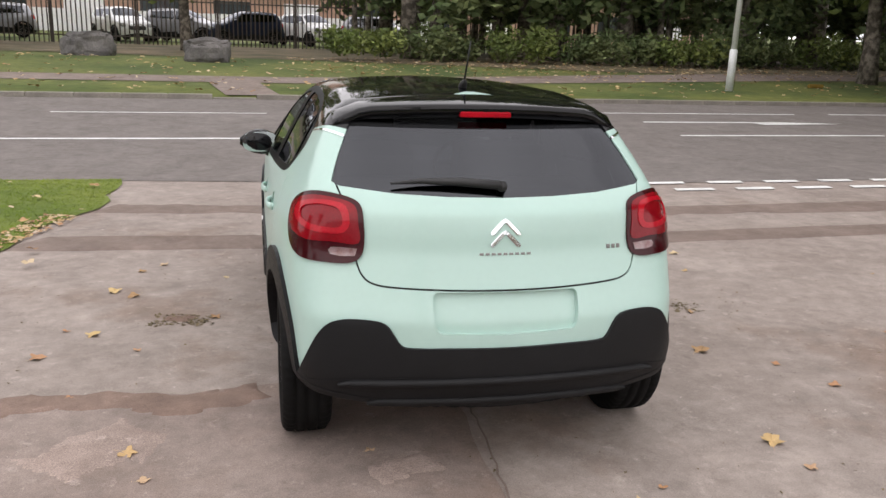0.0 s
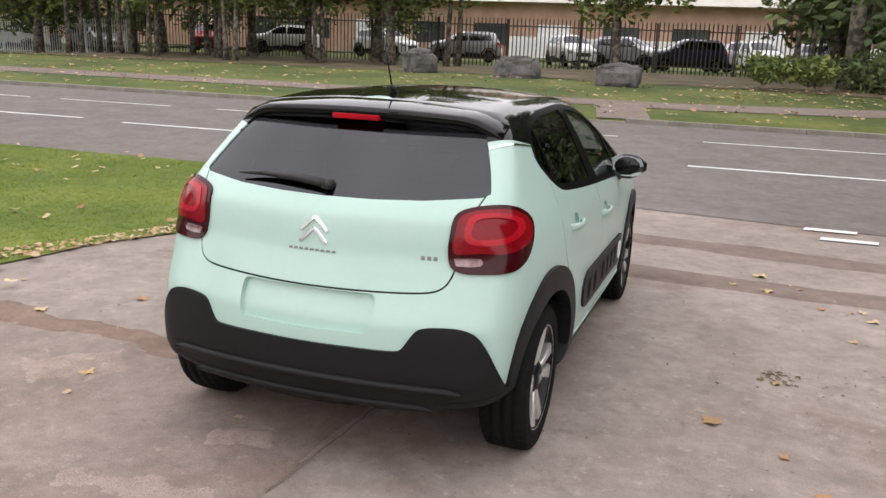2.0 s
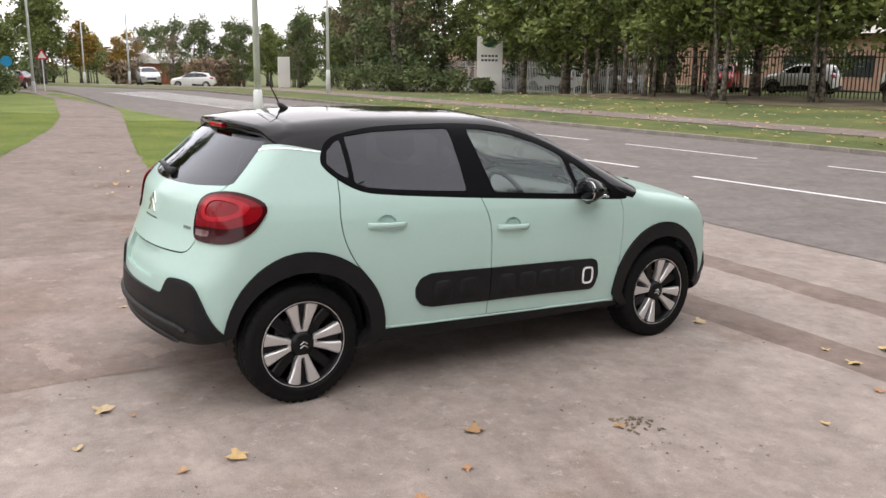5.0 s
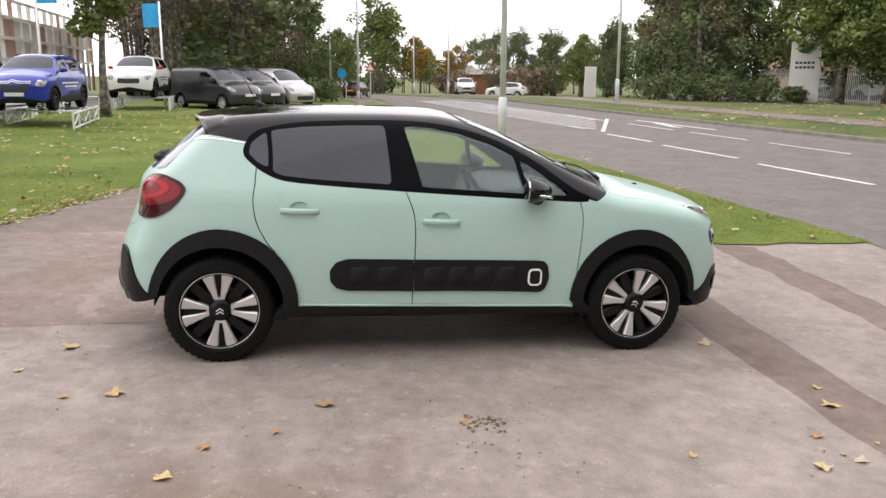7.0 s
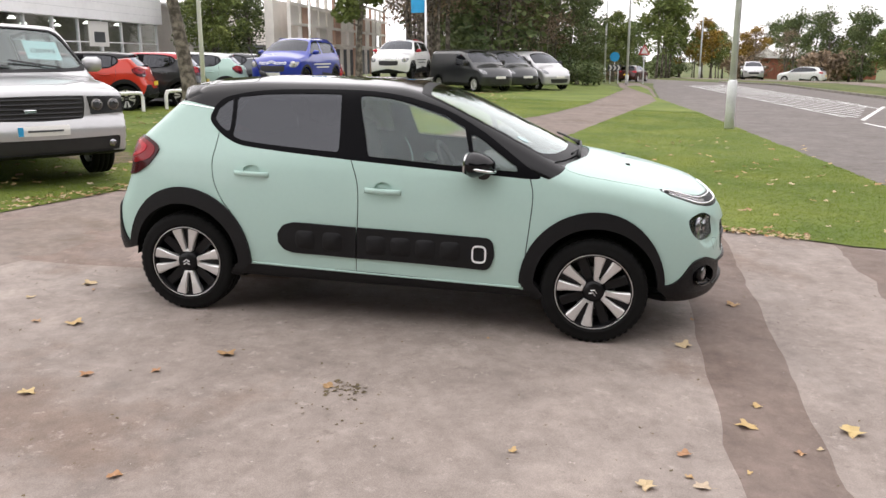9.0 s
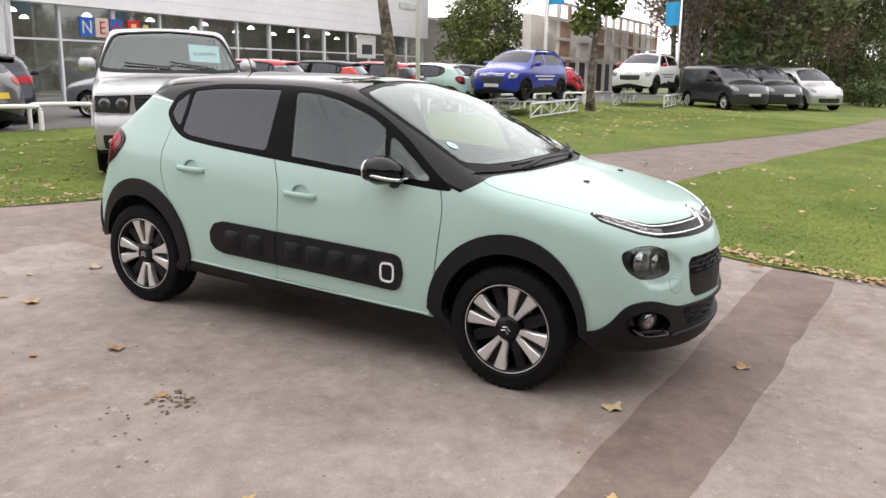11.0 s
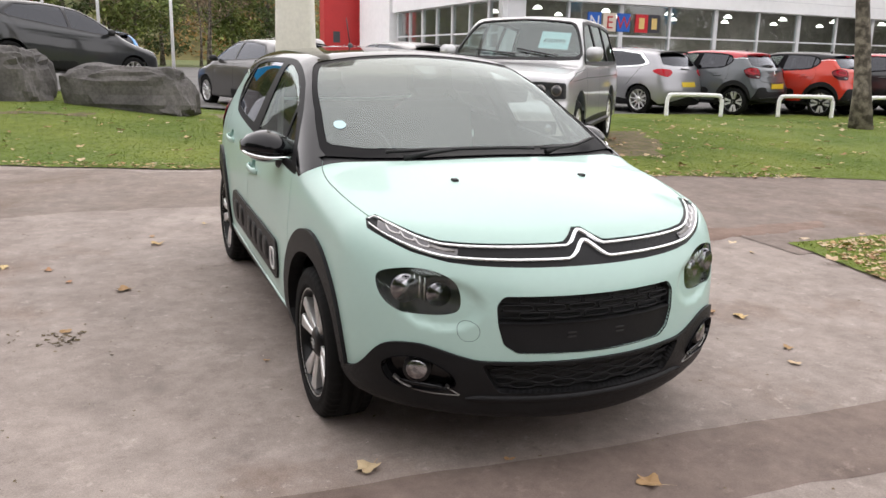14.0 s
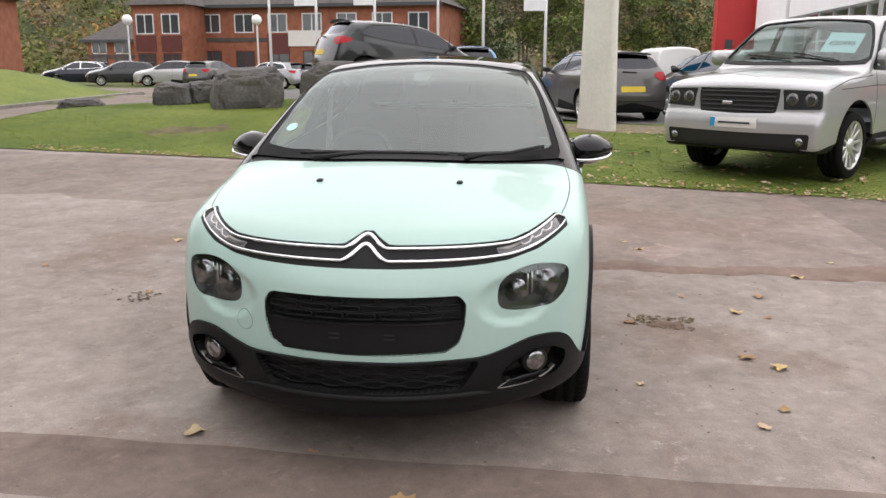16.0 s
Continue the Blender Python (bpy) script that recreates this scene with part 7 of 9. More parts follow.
    part("bumper_lip", on_shell(body, line, [0.003] + [0.013] * 19 + [0.003], 0.022), "clad", root, "rounded lip under the lower grille", smooth=True)
    L("fog_pocket", "fog_pocket", "gloss", root, -0.025, -0.045)
    # lamps
    L("tail_lamp", "tail_lamp", "reddark", root, 0.010, 0.03, label="red tail lamp")
    L("tail_lens", "tail_red", "reddeep", root, 0.013, 0.006)
    L("tail_core", "tail_core", "reddeep", root, 0.011, 0.002)
    L("tail_ring", "tail_ring", "redlens", root, 0.016, 0.008, label="brighter red light guide")
    L("reversing_lens", "tail_clear", "clearred", root, 0.013, 0.006, label="clear reversing lens")
    L("headlamp", "headlamp", "lampdark", root, -0.030, 0.0, label="smoked headlamp inside")
    L("headlamp_rim", "headlamp", "lampdark", root, -0.0295, -0.025)
    for ob in L("headlamp_cover", "headlamp", "autoglass", root, -0.004, 0.0):
        ob.visible_shadow = False
    L("lamp_recess", "lamp_recess", "mint", root, 0.0, 0.0)
    L("nose_band", "nose_band", "clad", root, -0.004, 0.01, "centre")
    L("daytime_lamp", "drl_lens", "drlglass", root, 0.001, 0.004, label="slim smoked daytime lamp")
    L("upper_grille_back", "upper_grille", "black", root, -0.045, -0.045, "centre")
    L("plate_panel", "plate_panel", "clad", root, -0.008, -0.01, "centre", "blank black number plate panel")
    L("lower_grille_back", "lower_grille", "black", root, -0.04, -0.05, "centre")
    # cabin lining under the opaque panels
    L("cabin_lining", ["surround", "rear_door", "front_door", "roof", "hatch", None], "cabin", root, -0.035, 0.0, "centre", turned=True)


car = thing("hatchback_car", SLOPE @ pose(0.012, 0, 0, 0, 0, 0.4), "mint green small hatchback with black roof and black cladding", "car")
car_skin = Skin(body, HATCH_REGIONS, 0.026)
hatchback(car, car_skin)


def details(root):
    on = lambda view, p: body.lift(view, [p])[0]
    # spoiler over the rear screen
    g, n = Geo(), 25
    for k in range(n):
        x = spread(-0.60, 0.60, k / (n - 1))
        t = abs(x) / 0.60
        zt = lambda y: float(body.top(np.array([y]))[0]) - 0.135 * x * x
        y0, y1 = -1.18, -1.447 + 0.30 * x * x
        edge = 0.03 * max(0, t - 0.8) / 0.2
        g.v += [(x, y0, zt(y0) - 0.01 - edge), (x, y0 - 0.08, zt(y0 - 0.08) + 0.004 - edge), (x, y1 + 0.03, zt(y1) + 0.008 - edge * 1.6), (x, y1, zt(y1) - 0.003 - edge * 2.0), (x, y1 + 0.03, zt(y1) - 0.046 - edge * 2.2), (x, y1 + 0.12, zt(y1) - 0.056 - edge * 2.2)]
    g.f = [(k * 6 + i, (k + 1) * 6 + i, (k + 1) * 6 + i + 1, k * 6 + i + 1) for k in range(n - 1) for i in range(5)] + [(0, 1, 2, 3, 4, 5), tuple(range(n * 6 - 1, n * 6 - 7, -1))]
    part("spoiler", g, "gloss", root, "gloss black roof spoiler", smooth=True)
    part("brake_lamp", Geo().box((-0.105, -1.444, 1.352), (0.105, -1.40, 1.375), bevel=0.004), "redlens", root, "slim high red brake lamp")
    # aerial
    base = on("top", (0.0, -1.06))
    part("aerial", Geo().tube([base + (0, 0.03, -0.005), base + (0, 0, 0.02), base + (0, -0.02, 0.035)], [0.02, 0.017, 0.006], 10).tube([base + (0, -0.01, 0.03), base + (0, -0.10, 0.20)], [0.0045, 0.003], 6), "black", root, smooth=True)
    # rear wiper
    w = [body.lift("rear", [(x, z)])[0] + np.array((0, -0.015, 0.010)) for x, z in ((0.0, 1.11), (-0.15, 1.121), (-0.30, 1.122), (-0.415, 1.112))]
    part("rear_wiper", Geo().tube(w, [0.018, 0.017, 0.011, 0.004], 8).tube([w[0] + (0.01, 0.03, -0.01), w[0] + (0, -0.012, 0.0)], [0.024, 0.02], 10), "black", root, smooth=True)
    # front wipers
    for pts, xa in ((((0.47, 1.085), (0.1, 1.135), (-0.22, 1.135)), 0.40), (((-0.26, 1.13), (-0.46, 1.07), (-0.64, 0.965)), -0.29)):
        q = [body.lift("top", [p])[0] + np.array((0, 0.008, 0.024)) for p in open_spline(pts, 6)]
        arm = body.lift("top", [(xa, 1.135), ((pts[0][0] + pts[2][0]) / 2, pts[1][1])])
        part("wiper", Geo().tube(q, 0.008, 6).tube([arm[0] + (0, 0, 0.008), (arm[0] + arm[1]) / 2 + (0, 0, 0.022), arm[1] + (0, 0, 0.026)], [0.014, 0.011, 0.008], 6), "black", root, smooth=True)
    for x in (0.295, -0.295):
        p = on("top", (x, 1.44))
        part("washer_nozzle", Geo().box((x - 0.012, p[1] - 0.014, p[2] - 0.004), (x + 0.012, p[1] + 0.014, p[2] + 0.009), bevel=0.003), "black", root)
    # windscreen sensor and sticker
    p = on("top", (0.0, 0.36))
    g = Geo()
    for a, b, d in ((0.055, -0.06, 0.004), (0.055, -0.06, 0.03), (0.035, 0.05, 0.03), (0.035, 0.05, 0.004)):
        q = body.lift("top", [(a, 0.36 + b)])[0]
        g.v += [(a, q[1], q[2] - d - 0.004), (-a, q[1], q[2] - d - 0.004)]
    g.f = [(0, 1, 3, 2), (2, 3, 5, 4), (4, 5, 7, 6), (6, 7, 1, 0), (0, 2, 4, 6), (1, 7, 5, 3)]
    part("mirror_sensor", g, "dash", root)
    g = Geo()
    ring = body.lift("top", [(0.592 + 0.028 * math.cos(k * 0.5236), 0.80 + 0.034 * math.sin(k * 0.5236)) for k in range(12)])
    nn = body.normal(ring)
    g.add([tuple(q) for q in ring + nn * 0.001], [tuple(range(12))])
    part("sticker", g, "sticker", root, "pale blue round windscreen sticker")
    # door handles
    for cy, cz in ((-0.815, 0.899), (0.006, 0.838)):
        g = Geo()
        ys = np.linspace(-0.11, 0.11, 13)
        for i, y in enumerate(ys):
            c = body.lift("side", [(cy + y, cz - 0.02 * y)])[0]
            h = 0.030 * (1 - (abs(y) / 0.11) ** 4) + 0.002
            for a in range(8):
                t = 2 * math.pi * a / 8
                g.v.append((c[0] + h * 0.75 + 0.009 * math.cos(t), c[1], c[2] + 0.016 * math.sin(t)))
        g.f = [(i * 8 + a, (i + 1) * 8 + a, (i + 1) * 8 + (a + 1) % 8, i * 8 + (a + 1) % 8) for i in range(12) for a in range(8)] + [tuple(range(8)), tuple(range(103, 95, -1))]
        pair("door_handle", g, "mint", root, "mint green pull handle")
    # door mirrors
    shellm, mp = Geo(), []
    for j in range(11):
        f = j / 10
        r = math.sin(math.pi * min(0.97, max(0.03, f))) ** 0.55
        for a in range(16):
            t = 2 * math.pi * a / 16
            shellm.v.append((0.79 + 0.245 * f, 0.625 - 0.04 * f + (0.125 * r * math.cos(t) if math.cos(t) > 0 else 0.055 * r * math.cos(t)), 1.045 + 0.012 * f + 0.078 * r * math.sin(t) * (1.0 - 0.22 * max(0.0, math.cos(t)))))
    shellm.f = [(j * 16 + a, j * 16 + (a + 1) % 16, (j + 1) * 16 + (a + 1) % 16, (j + 1) * 16 + a) for j in range(10) for a in range(16)] + [tuple(range(15, -1, -1)), tuple(range(160, 176))]
    shellm.v = [(x - 0.04, y - 0.06, z - 0.024) for x, y, z in shellm.v]
    pair("door_mirror", shellm, "gloss", root, "gloss black door mirror shell")
    pair("mirror_foot", Geo().tube([(0.73, 0.65, 0.94), (0.77, 0.62, 0.955), (0.83, 0.585, 0.972)], [0.062, 0.05, 0.035], 10), "black", root)
    strip_g = Geo()
    q = open_spline([(0.79, 0.662, 0.988), (0.89, 0.666, 0.99), (0.96, 0.625, 1.0), (0.99, 0.555, 1.014)], 5)
    strip_g.tube(q, [0.006] + [0.0085] * (len(q) - 2) + [0.004], 6)
    pair("mirror_strip", strip_g, "chrome", root, "bright strip under the mirror")
    g = Geo()
    ring = [(0.915 + 0.104 * math.copysign(abs(math.cos(k * 0.3142)) ** 0.7, math.cos(k * 0.3142)), 0.560, 1.055 + 0.061 * math.copysign(abs(math.sin(k * 0.3142)) ** 0.7, math.sin(k * 0.3142))) for k in range(20)]
    ring = [(x, y + 0.006 + 0.05 * (z - 1.055) - 0.12 * (x - 0.915), z) for x, y, z in ring]
    g.add(ring + [(x, y + 0.01, z) for x, y, z in ring], [tuple(range(20))] + [(k, (k + 1) % 20, 20 + (k + 1) % 20, 20 + k) for k in range(20)])
    g.v = [(x - 0.04, y - 0.06, z - 0.024) for x, y, z in g.v]
    pair("mirror_glass", g, "reflector", root, "door mirror glass", False)
    # pads on the door protectors and the white-edged ring
    for cy in (-0.47, -0.30, -0.03, 0.12, 0.27, 0.42):
        g = Geo()
        z0 = 0.517 - 0.0125 * (cy + 0.5)
        for s, up in ((0.062, 0.0105), (0.052, 0.019), (0.0, 0.0205)):
            ring = [(cy + s * math.copysign(abs(math.cos(k * 0.3927)) ** 0.5, math.cos(k * 0.3927)), z0 + 0.95 * s * math.copysign(abs(math.sin(k * 0.3927)) ** 0.5, math.sin(k * 0.3927))) for k in range(16)]
            p = body.lift("side", ring)
            g.v += [tuple(a) for a in p + np.array((up, 0, 0))]
        g.f = [(j * 16 + k, j * 16 + (k + 1) % 16, (j + 1) * 16 + (k + 1) % 16, (j + 1) * 16 + k) for j in range(2) for k in range(16)]
        pair("protector_pad", g, "clad", root)
    g = Geo()
    ring = [(0.592 + 0.044 * math.copysign(abs(math.cos(k * 0.2618)) ** 0.6, math.cos(k * 0.2618)), 0.497 + 0.054 * math.copysign(abs(math.sin(k * 0.2618)) ** 0.6, math.sin(k * 0.2618))) for k in range(24)]
    p = body.lift("side", ring)
    for a in p:
        c = np.array((a[0], 0.592, 0.497))
        d = (c - a) / np.linalg.norm(c - a)
        g.v += [tuple(a + (0.010, 0, 0)), tuple(a + (0.018, 0, 0)), tuple(a + d * 0.011 + (0.018, 0, 0)), tuple(a + d * 0.011 + (0.010, 0, 0))]
    g.f = [(k * 4 + i, ((k + 1) % 24) * 4 + i, ((k + 1) % 24) * 4 + (i + 1) % 4, k * 4 + (i + 1) % 4) for k in range(24) for i in range(4)]
    pair("protector_ring", g, "white", root, "white rounded ring on the door protector", False)
    # chrome bars across the nose, rising to a chevron
    up = [(0.0, 2.0, 0.892), (0.02, 2.0, 0.884), (0.05, 1.995, 0.860), (0.075, 1.99, 0.847), (0.10, 1.985, 0.845), (0.25, 1.96, 0.845), (0.36, 1.92, 0.845), (0.45, 1.87, 0.846), (0.52, 1.83, 0.850), (0.58, 1.77, 0.865), (0.655, 1.69, 0.896), (0.697, 1.642, 0.912), (0.714, 1.622, 0.902)]
    lo = [(0.0, 2.02, 0.861), (0.02, 2.02, 0.852), (0.05, 2.015, 0.825), (0.08, 2.01, 0.808), (0.11, 2.005, 0.806), (0.25, 1.97, 0.806), (0.36, 1.93, 0.807), (0.44, 1.88, 0.809), (0.52, 1.83, 0.815), (0.60, 1.76, 0.836), (0.678, 1.675, 0.870), (0.712, 1.63, 0.892)]
    for line, w in ((up, 0.005), (lo, 0.0054)):
        full = [(-x, y, z) for x, y, z in line[:0:-1]] + line
        ww = [w * (1.5 if abs(p[0]) < 0.06 else 0.55 if abs(p[0]) > 0.66 else 1.0) for p in full]
        part("chrome_bar", on_shell(body, open_spline(full, 3), np.interp(np.linspace(0, 1, 3 * len(full) - 2), np.linspace(0, 1, len(full)), ww), 0.0065), "chrome", root, "bright chrome bar rising to a chevron", smooth=True)
    # lamp insides
    for x, y, z, r in ((0.635, 1.795, 0.705, 0.052), (0.54, 1.872, 0.688, 0.044)):
        g = Geo()
        c = body.drop([(x, y, z)])[0]
        nrm = body.normal(np.array([c]))[0]
        d = Vector((nrm[0] * 0.4, 1, 0)).normalized()
        c = Vector(c) - Vector(nrm) * 0.024
        g.tube([c - d * 0.006, c + d * 0.016, c + d * 0.018, c + d * 0.006, c], [r, r, r * 0.9, r * 0.62, r * 0.15], 20, True)
        pair("lamp_reflector", g, "lampchrome", root)
        pair("lamp_bulb", Geo().tube([c, c + d * 0.012, c + d * 0.016], [r * 0.4, r * 0.36, r * 0.12], 12), "lampdark", root)
    for k in range(3):
        c = Vector(body.drop([(0.583 + 0.013 * k, 1.845 - 0.009 * k, 0.70)])[0])
        c = c - Vector(body.normal(np.array([c]))[0]) * 0.02
        pair("lamp_fin", Geo().box((c.x - 0.0035, c.y - 0.004, c.z - 0.042), (c.x + 0.0035, c.y + 0.012, c.z + 0.045), bevel=0.002), "reflector", root)
    for x in (0.652, 0.612, 0.572):
        zc = 0.889 - 0.40 * (0.67 - x)
        yy = 1.67 + (0.682 - x) * 0.98
        line = [(x + 0.016, yy - 0.012, zc + 0.012), (x + 0.006, yy - 0.004, zc - 0.002), (x - 0.002, yy, zc - 0.008), (x - 0.022, yy + 0.02, zc - 0.013), (x - 0.026, yy + 0.024, zc - 0.006)]
        pair("light_cell", on_shell(body, open_spline(line, 3), 0.0034, 0.006), "clearlens", root, "clear light loop")
    pair("light_bar", on_shell(body, [(0.545, 1.81, 0.842), (0.51, 1.845, 0.833), (0.475, 1.87, 0.83)], [0.007, 0.007, 0.005], 0.004), "disc", root)
    for x, y, z in ((0.612, 1.885, 0.418),):
        c = Vector(body.drop([(x, y, z)])[0])
        d = Vector((0.45, 0.89, 0))
        pair("fog_lamp", Geo().tube([c - d * 0.03, c + d * 0.004, c + d * 0.008, c - d * 0.002], [0.05, 0.05, 0.045, 0.034], 20), "black", root)
        pair("fog_reflector", Geo().tube([c - d * 0.01, c + d * 0.006, c + d * 0.013, c + d * 0.016], [0.043, 0.042, 0.03, 0.01], 20), "lampchrome", root, "round clear fog lamp")
        pair("fog_blade", on_shell(body, [(0.655, 1.835, 0.378), (0.62, 1.87, 0.362), (0.57, 1.915, 0.352), (0.50, 1.965, 0.345)], [0.004, 0.012, 0.014, 0.005], 0.012), "gloss", root, "gloss black blade under the fog lamp")
        pair("fog_trim", on_shell(body, open_spline([(0.672, 1.815, 0.39), (0.64, 1.85, 0.358), (0.58, 1.905, 0.334), (0.49, 1.97, 0.326), (0.487, 1.97, 0.333), (0.525, 1.95, 0.36)], 4), 0.003, 0.014), "disc", root, "thin bright edge below the fog lamp")
    # grille webs: rows of flat loops above, wavy bars below
    g = Geo()
    for r, z in enumerate((0.621, 0.647, 0.673)):
        for k in range(-3, 4):
            cx = 0.118 * k + (0.059 if r % 2 else 0.0)
            if abs(cx) > 0.31:
                continue
            ring = [(cx + (0.038 if abs(math.cos(a)) > 0.1 else 0) * math.copysign(1, math.cos(a)) + 0.014 * math.cos(a), z + 0.0105 * math.sin(a)) for a in [2 * math.pi * (j + 0.5) / 14 for j in range(15)]]
            p = body.lift("front", [(abs(x), zz) for x, zz in ring])
            p[:, 0] = [x for x, zz in ring]
            g.tube([tuple(q + (0, -0.014, 0)) for q in p], 0.0036, 5)
    for z in (0.608, 0.634, 0.660, 0.686):
        p = body.lift("front", [(abs(x), z) for x in np.linspace(-0.35, 0.35, 15)])
        p[:, 0] = np.linspace(-0.35, 0.35, 15)
        g.tube([tuple(q + (0, -0.026, 0)) for q in p], 0.004, 5)
    part("grille_mesh", g, "clad", root, "black grille mesh of flat loops", smooth=True)
    g = Geo()
    for r in range(6):
        z = spread(0.345, 0.445, (r + 0.5) / 6)
        half, n = spread(0.34, 0.40, (r + 0.5) / 6), 57
        line = []
        for k in range(n):
            x = spread(-half, half, k / (n - 1))
            w = math.sin(2 * math.pi * (x / 0.15 + 0.5 * (r % 2)))
            line.append((x, z + 0.005 * math.copysign(1, w) * min(1, 2.5 * abs(w))))
        p = body.lift("front", [(abs(x), z) for x, z in line])
        p[:, 0] = [x for x, z in line]
        g.tube([tuple(q + (0, -0.016, 0)) for q in p], 0.0045, 5)
    part("grille_mesh", g, "clad", root, "black wavy grille mesh", smooth=True)
    for x in (0.1, -0.1):
        p = body.lift("front", [(abs(x), 0.55)])[0]
        for z in (0.557, 0.541):
            part("plate_hole", Geo().box((x - 0.018, p[1] - 0.008, z - 0.003), (x + 0.018, p[1] - 0.0045, z + 0.003)), "black", root)
    # badge and maker's script on the tail, as plain shapes
    for z in (0.949, 0.905):
        line = [(-0.056, -1.79, z), (-0.050, -1.79, z + 0.005), (-0.010, -1.79, z + 0.046), (0.0, -1.79, z + 0.052), (0.010, -1.79, z + 0.046), (0.050, -1.79, z + 0.005), (0.056, -1.79, z)]
        part("chevron_badge", on_shell(body, line, [0.006, 0.009, 0.0085, 0.009, 0.0085, 0.009, 0.006], 0.008), "chrome", root, "chrome chevron")
    for x0, x1, z in ((-0.103, 0.103, 0.872), (0.435, 0.51, 0.885)):
        n = 9 if x1 < 0.2 else 3
        for k in range(n):
            a, b = spread(x0, x1, (k + 0.1) / n), spread(x0, x1, (k + 0.75) / n)
            part("badge_bar", on_shell(body, [(a, -1.8, z + 0.006), (b, -1.8, z + 0.006)], 0.0045 if x1 < 0.2 else 0.008, 0.003), "disc", root)
    # wheels and the dark wells above them
    for y in (-1.27, 1.27):
        for s in (1, -1):
            wheel(root, s * (0.748 if y > 0 else 0.722), y, 0.316, 0.195, turn=(-22 if y > 0 else 2), side=s)
        g = lathe([(0.735, 0.372), (0.50, 0.372), (0.50, 0.02)], 40, -0.02, 3.26)
        g.v = [(x, yy + y, z + 0.33) for x, yy, z in g.v]
        pair("wheel_well", g, "trimdark", root)
    part("underside", Geo().box((-0.6, -1.5, 0.27), (0.6, 1.75, 0.3)), "trimdark", root)
    # cabin
    part("floor_pan", Geo().box((-0.72, -1.5, 0.25), (0.72, 1.0, 0.3)), "cabin", root)
    dash = Geo()
    for k in range(9):
        x = spread(-0.70, 0.70, k / 8)
        dash.v += [(x, 0.42, 0.55), (x, 0.38, 0.78), (x, 0.44, 0.93), (x, 0.62, 0.97), (x, 0.90 - 0.2 * x * x, 0.965), (x, 1.02 - 0.2 * x * x, 0.955), (x, 1.0, 0.55)]
    dash.f = [(k * 7 + i, (k + 1) * 7 + i, (k + 1) * 7 + i + 1, k * 7 + i + 1) for k in range(8) for i in range(6)]
    part("dashboard", dash, "dash", root)
    ringg = Geo()
    c, tilt = Vector((0.36, 0.33, 0.93)), pose(0, 0, 0, -62)
    pts = [c + tilt @ Vector((0.18 * math.cos(a * 0.2618), 0.18 * math.sin(a * 0.2618), 0)) for a in range(25)]
    ringg.tube(pts, 0.016, 8).tube([c + Vector((0, 0.02, 0)), c + Vector((0, 0.16, -0.06))], [0.06, 0.04], 10).tube([c + Vector((-0.17, 0, 0)), c, c + Vector((0.17, 0, 0))], 0.014, 6)
    part("steering_wheel", ringg, "black", root, smooth=True)
    for x in (0.36, -0.36):
        for nm, a, b, rx in (("seat_cushion", (-0.25, -0.25, -0.07), (0.25, 0.27, 0.09), 6), ("seat_back", (-0.24, -0.07, 0.0), (0.24, 0.07, 0.62), 14), ("headrest", (-0.13, -0.05, 0.0), (0.13, 0.05, 0.19), 10)):
            at = {"seat_cushion": pose(x, -0.05, 0.52, rx), "seat_back": pose(x, -0.33, 0.55, rx), "headrest": pose(x, -0.49, 1.18, rx)}[nm]
            part(nm, Geo().box(a, b, bevel=0.05), "cabin", root, at=at)
    part("rear_seat", Geo().box((-0.62, -0.9, 0.45), (0.62, -0.5, 0.6), bevel=0.05).box((-0.62, -1.1, 0.55), (0.62, -0.92, 1.05), bevel=0.06), "cabin", root)
    part("parcel_shelf", Geo().box((-0.6, -1.58, 0.98), (0.6, -1.05, 1.0)), "cabin", root)
    part("seat_belt", Geo().tube([(0.64, -0.22, 1.28), (0.66, -0.2, 0.95), (0.66, -0.18, 0.5)], 0.018, 6), "liner", root)


details(car)


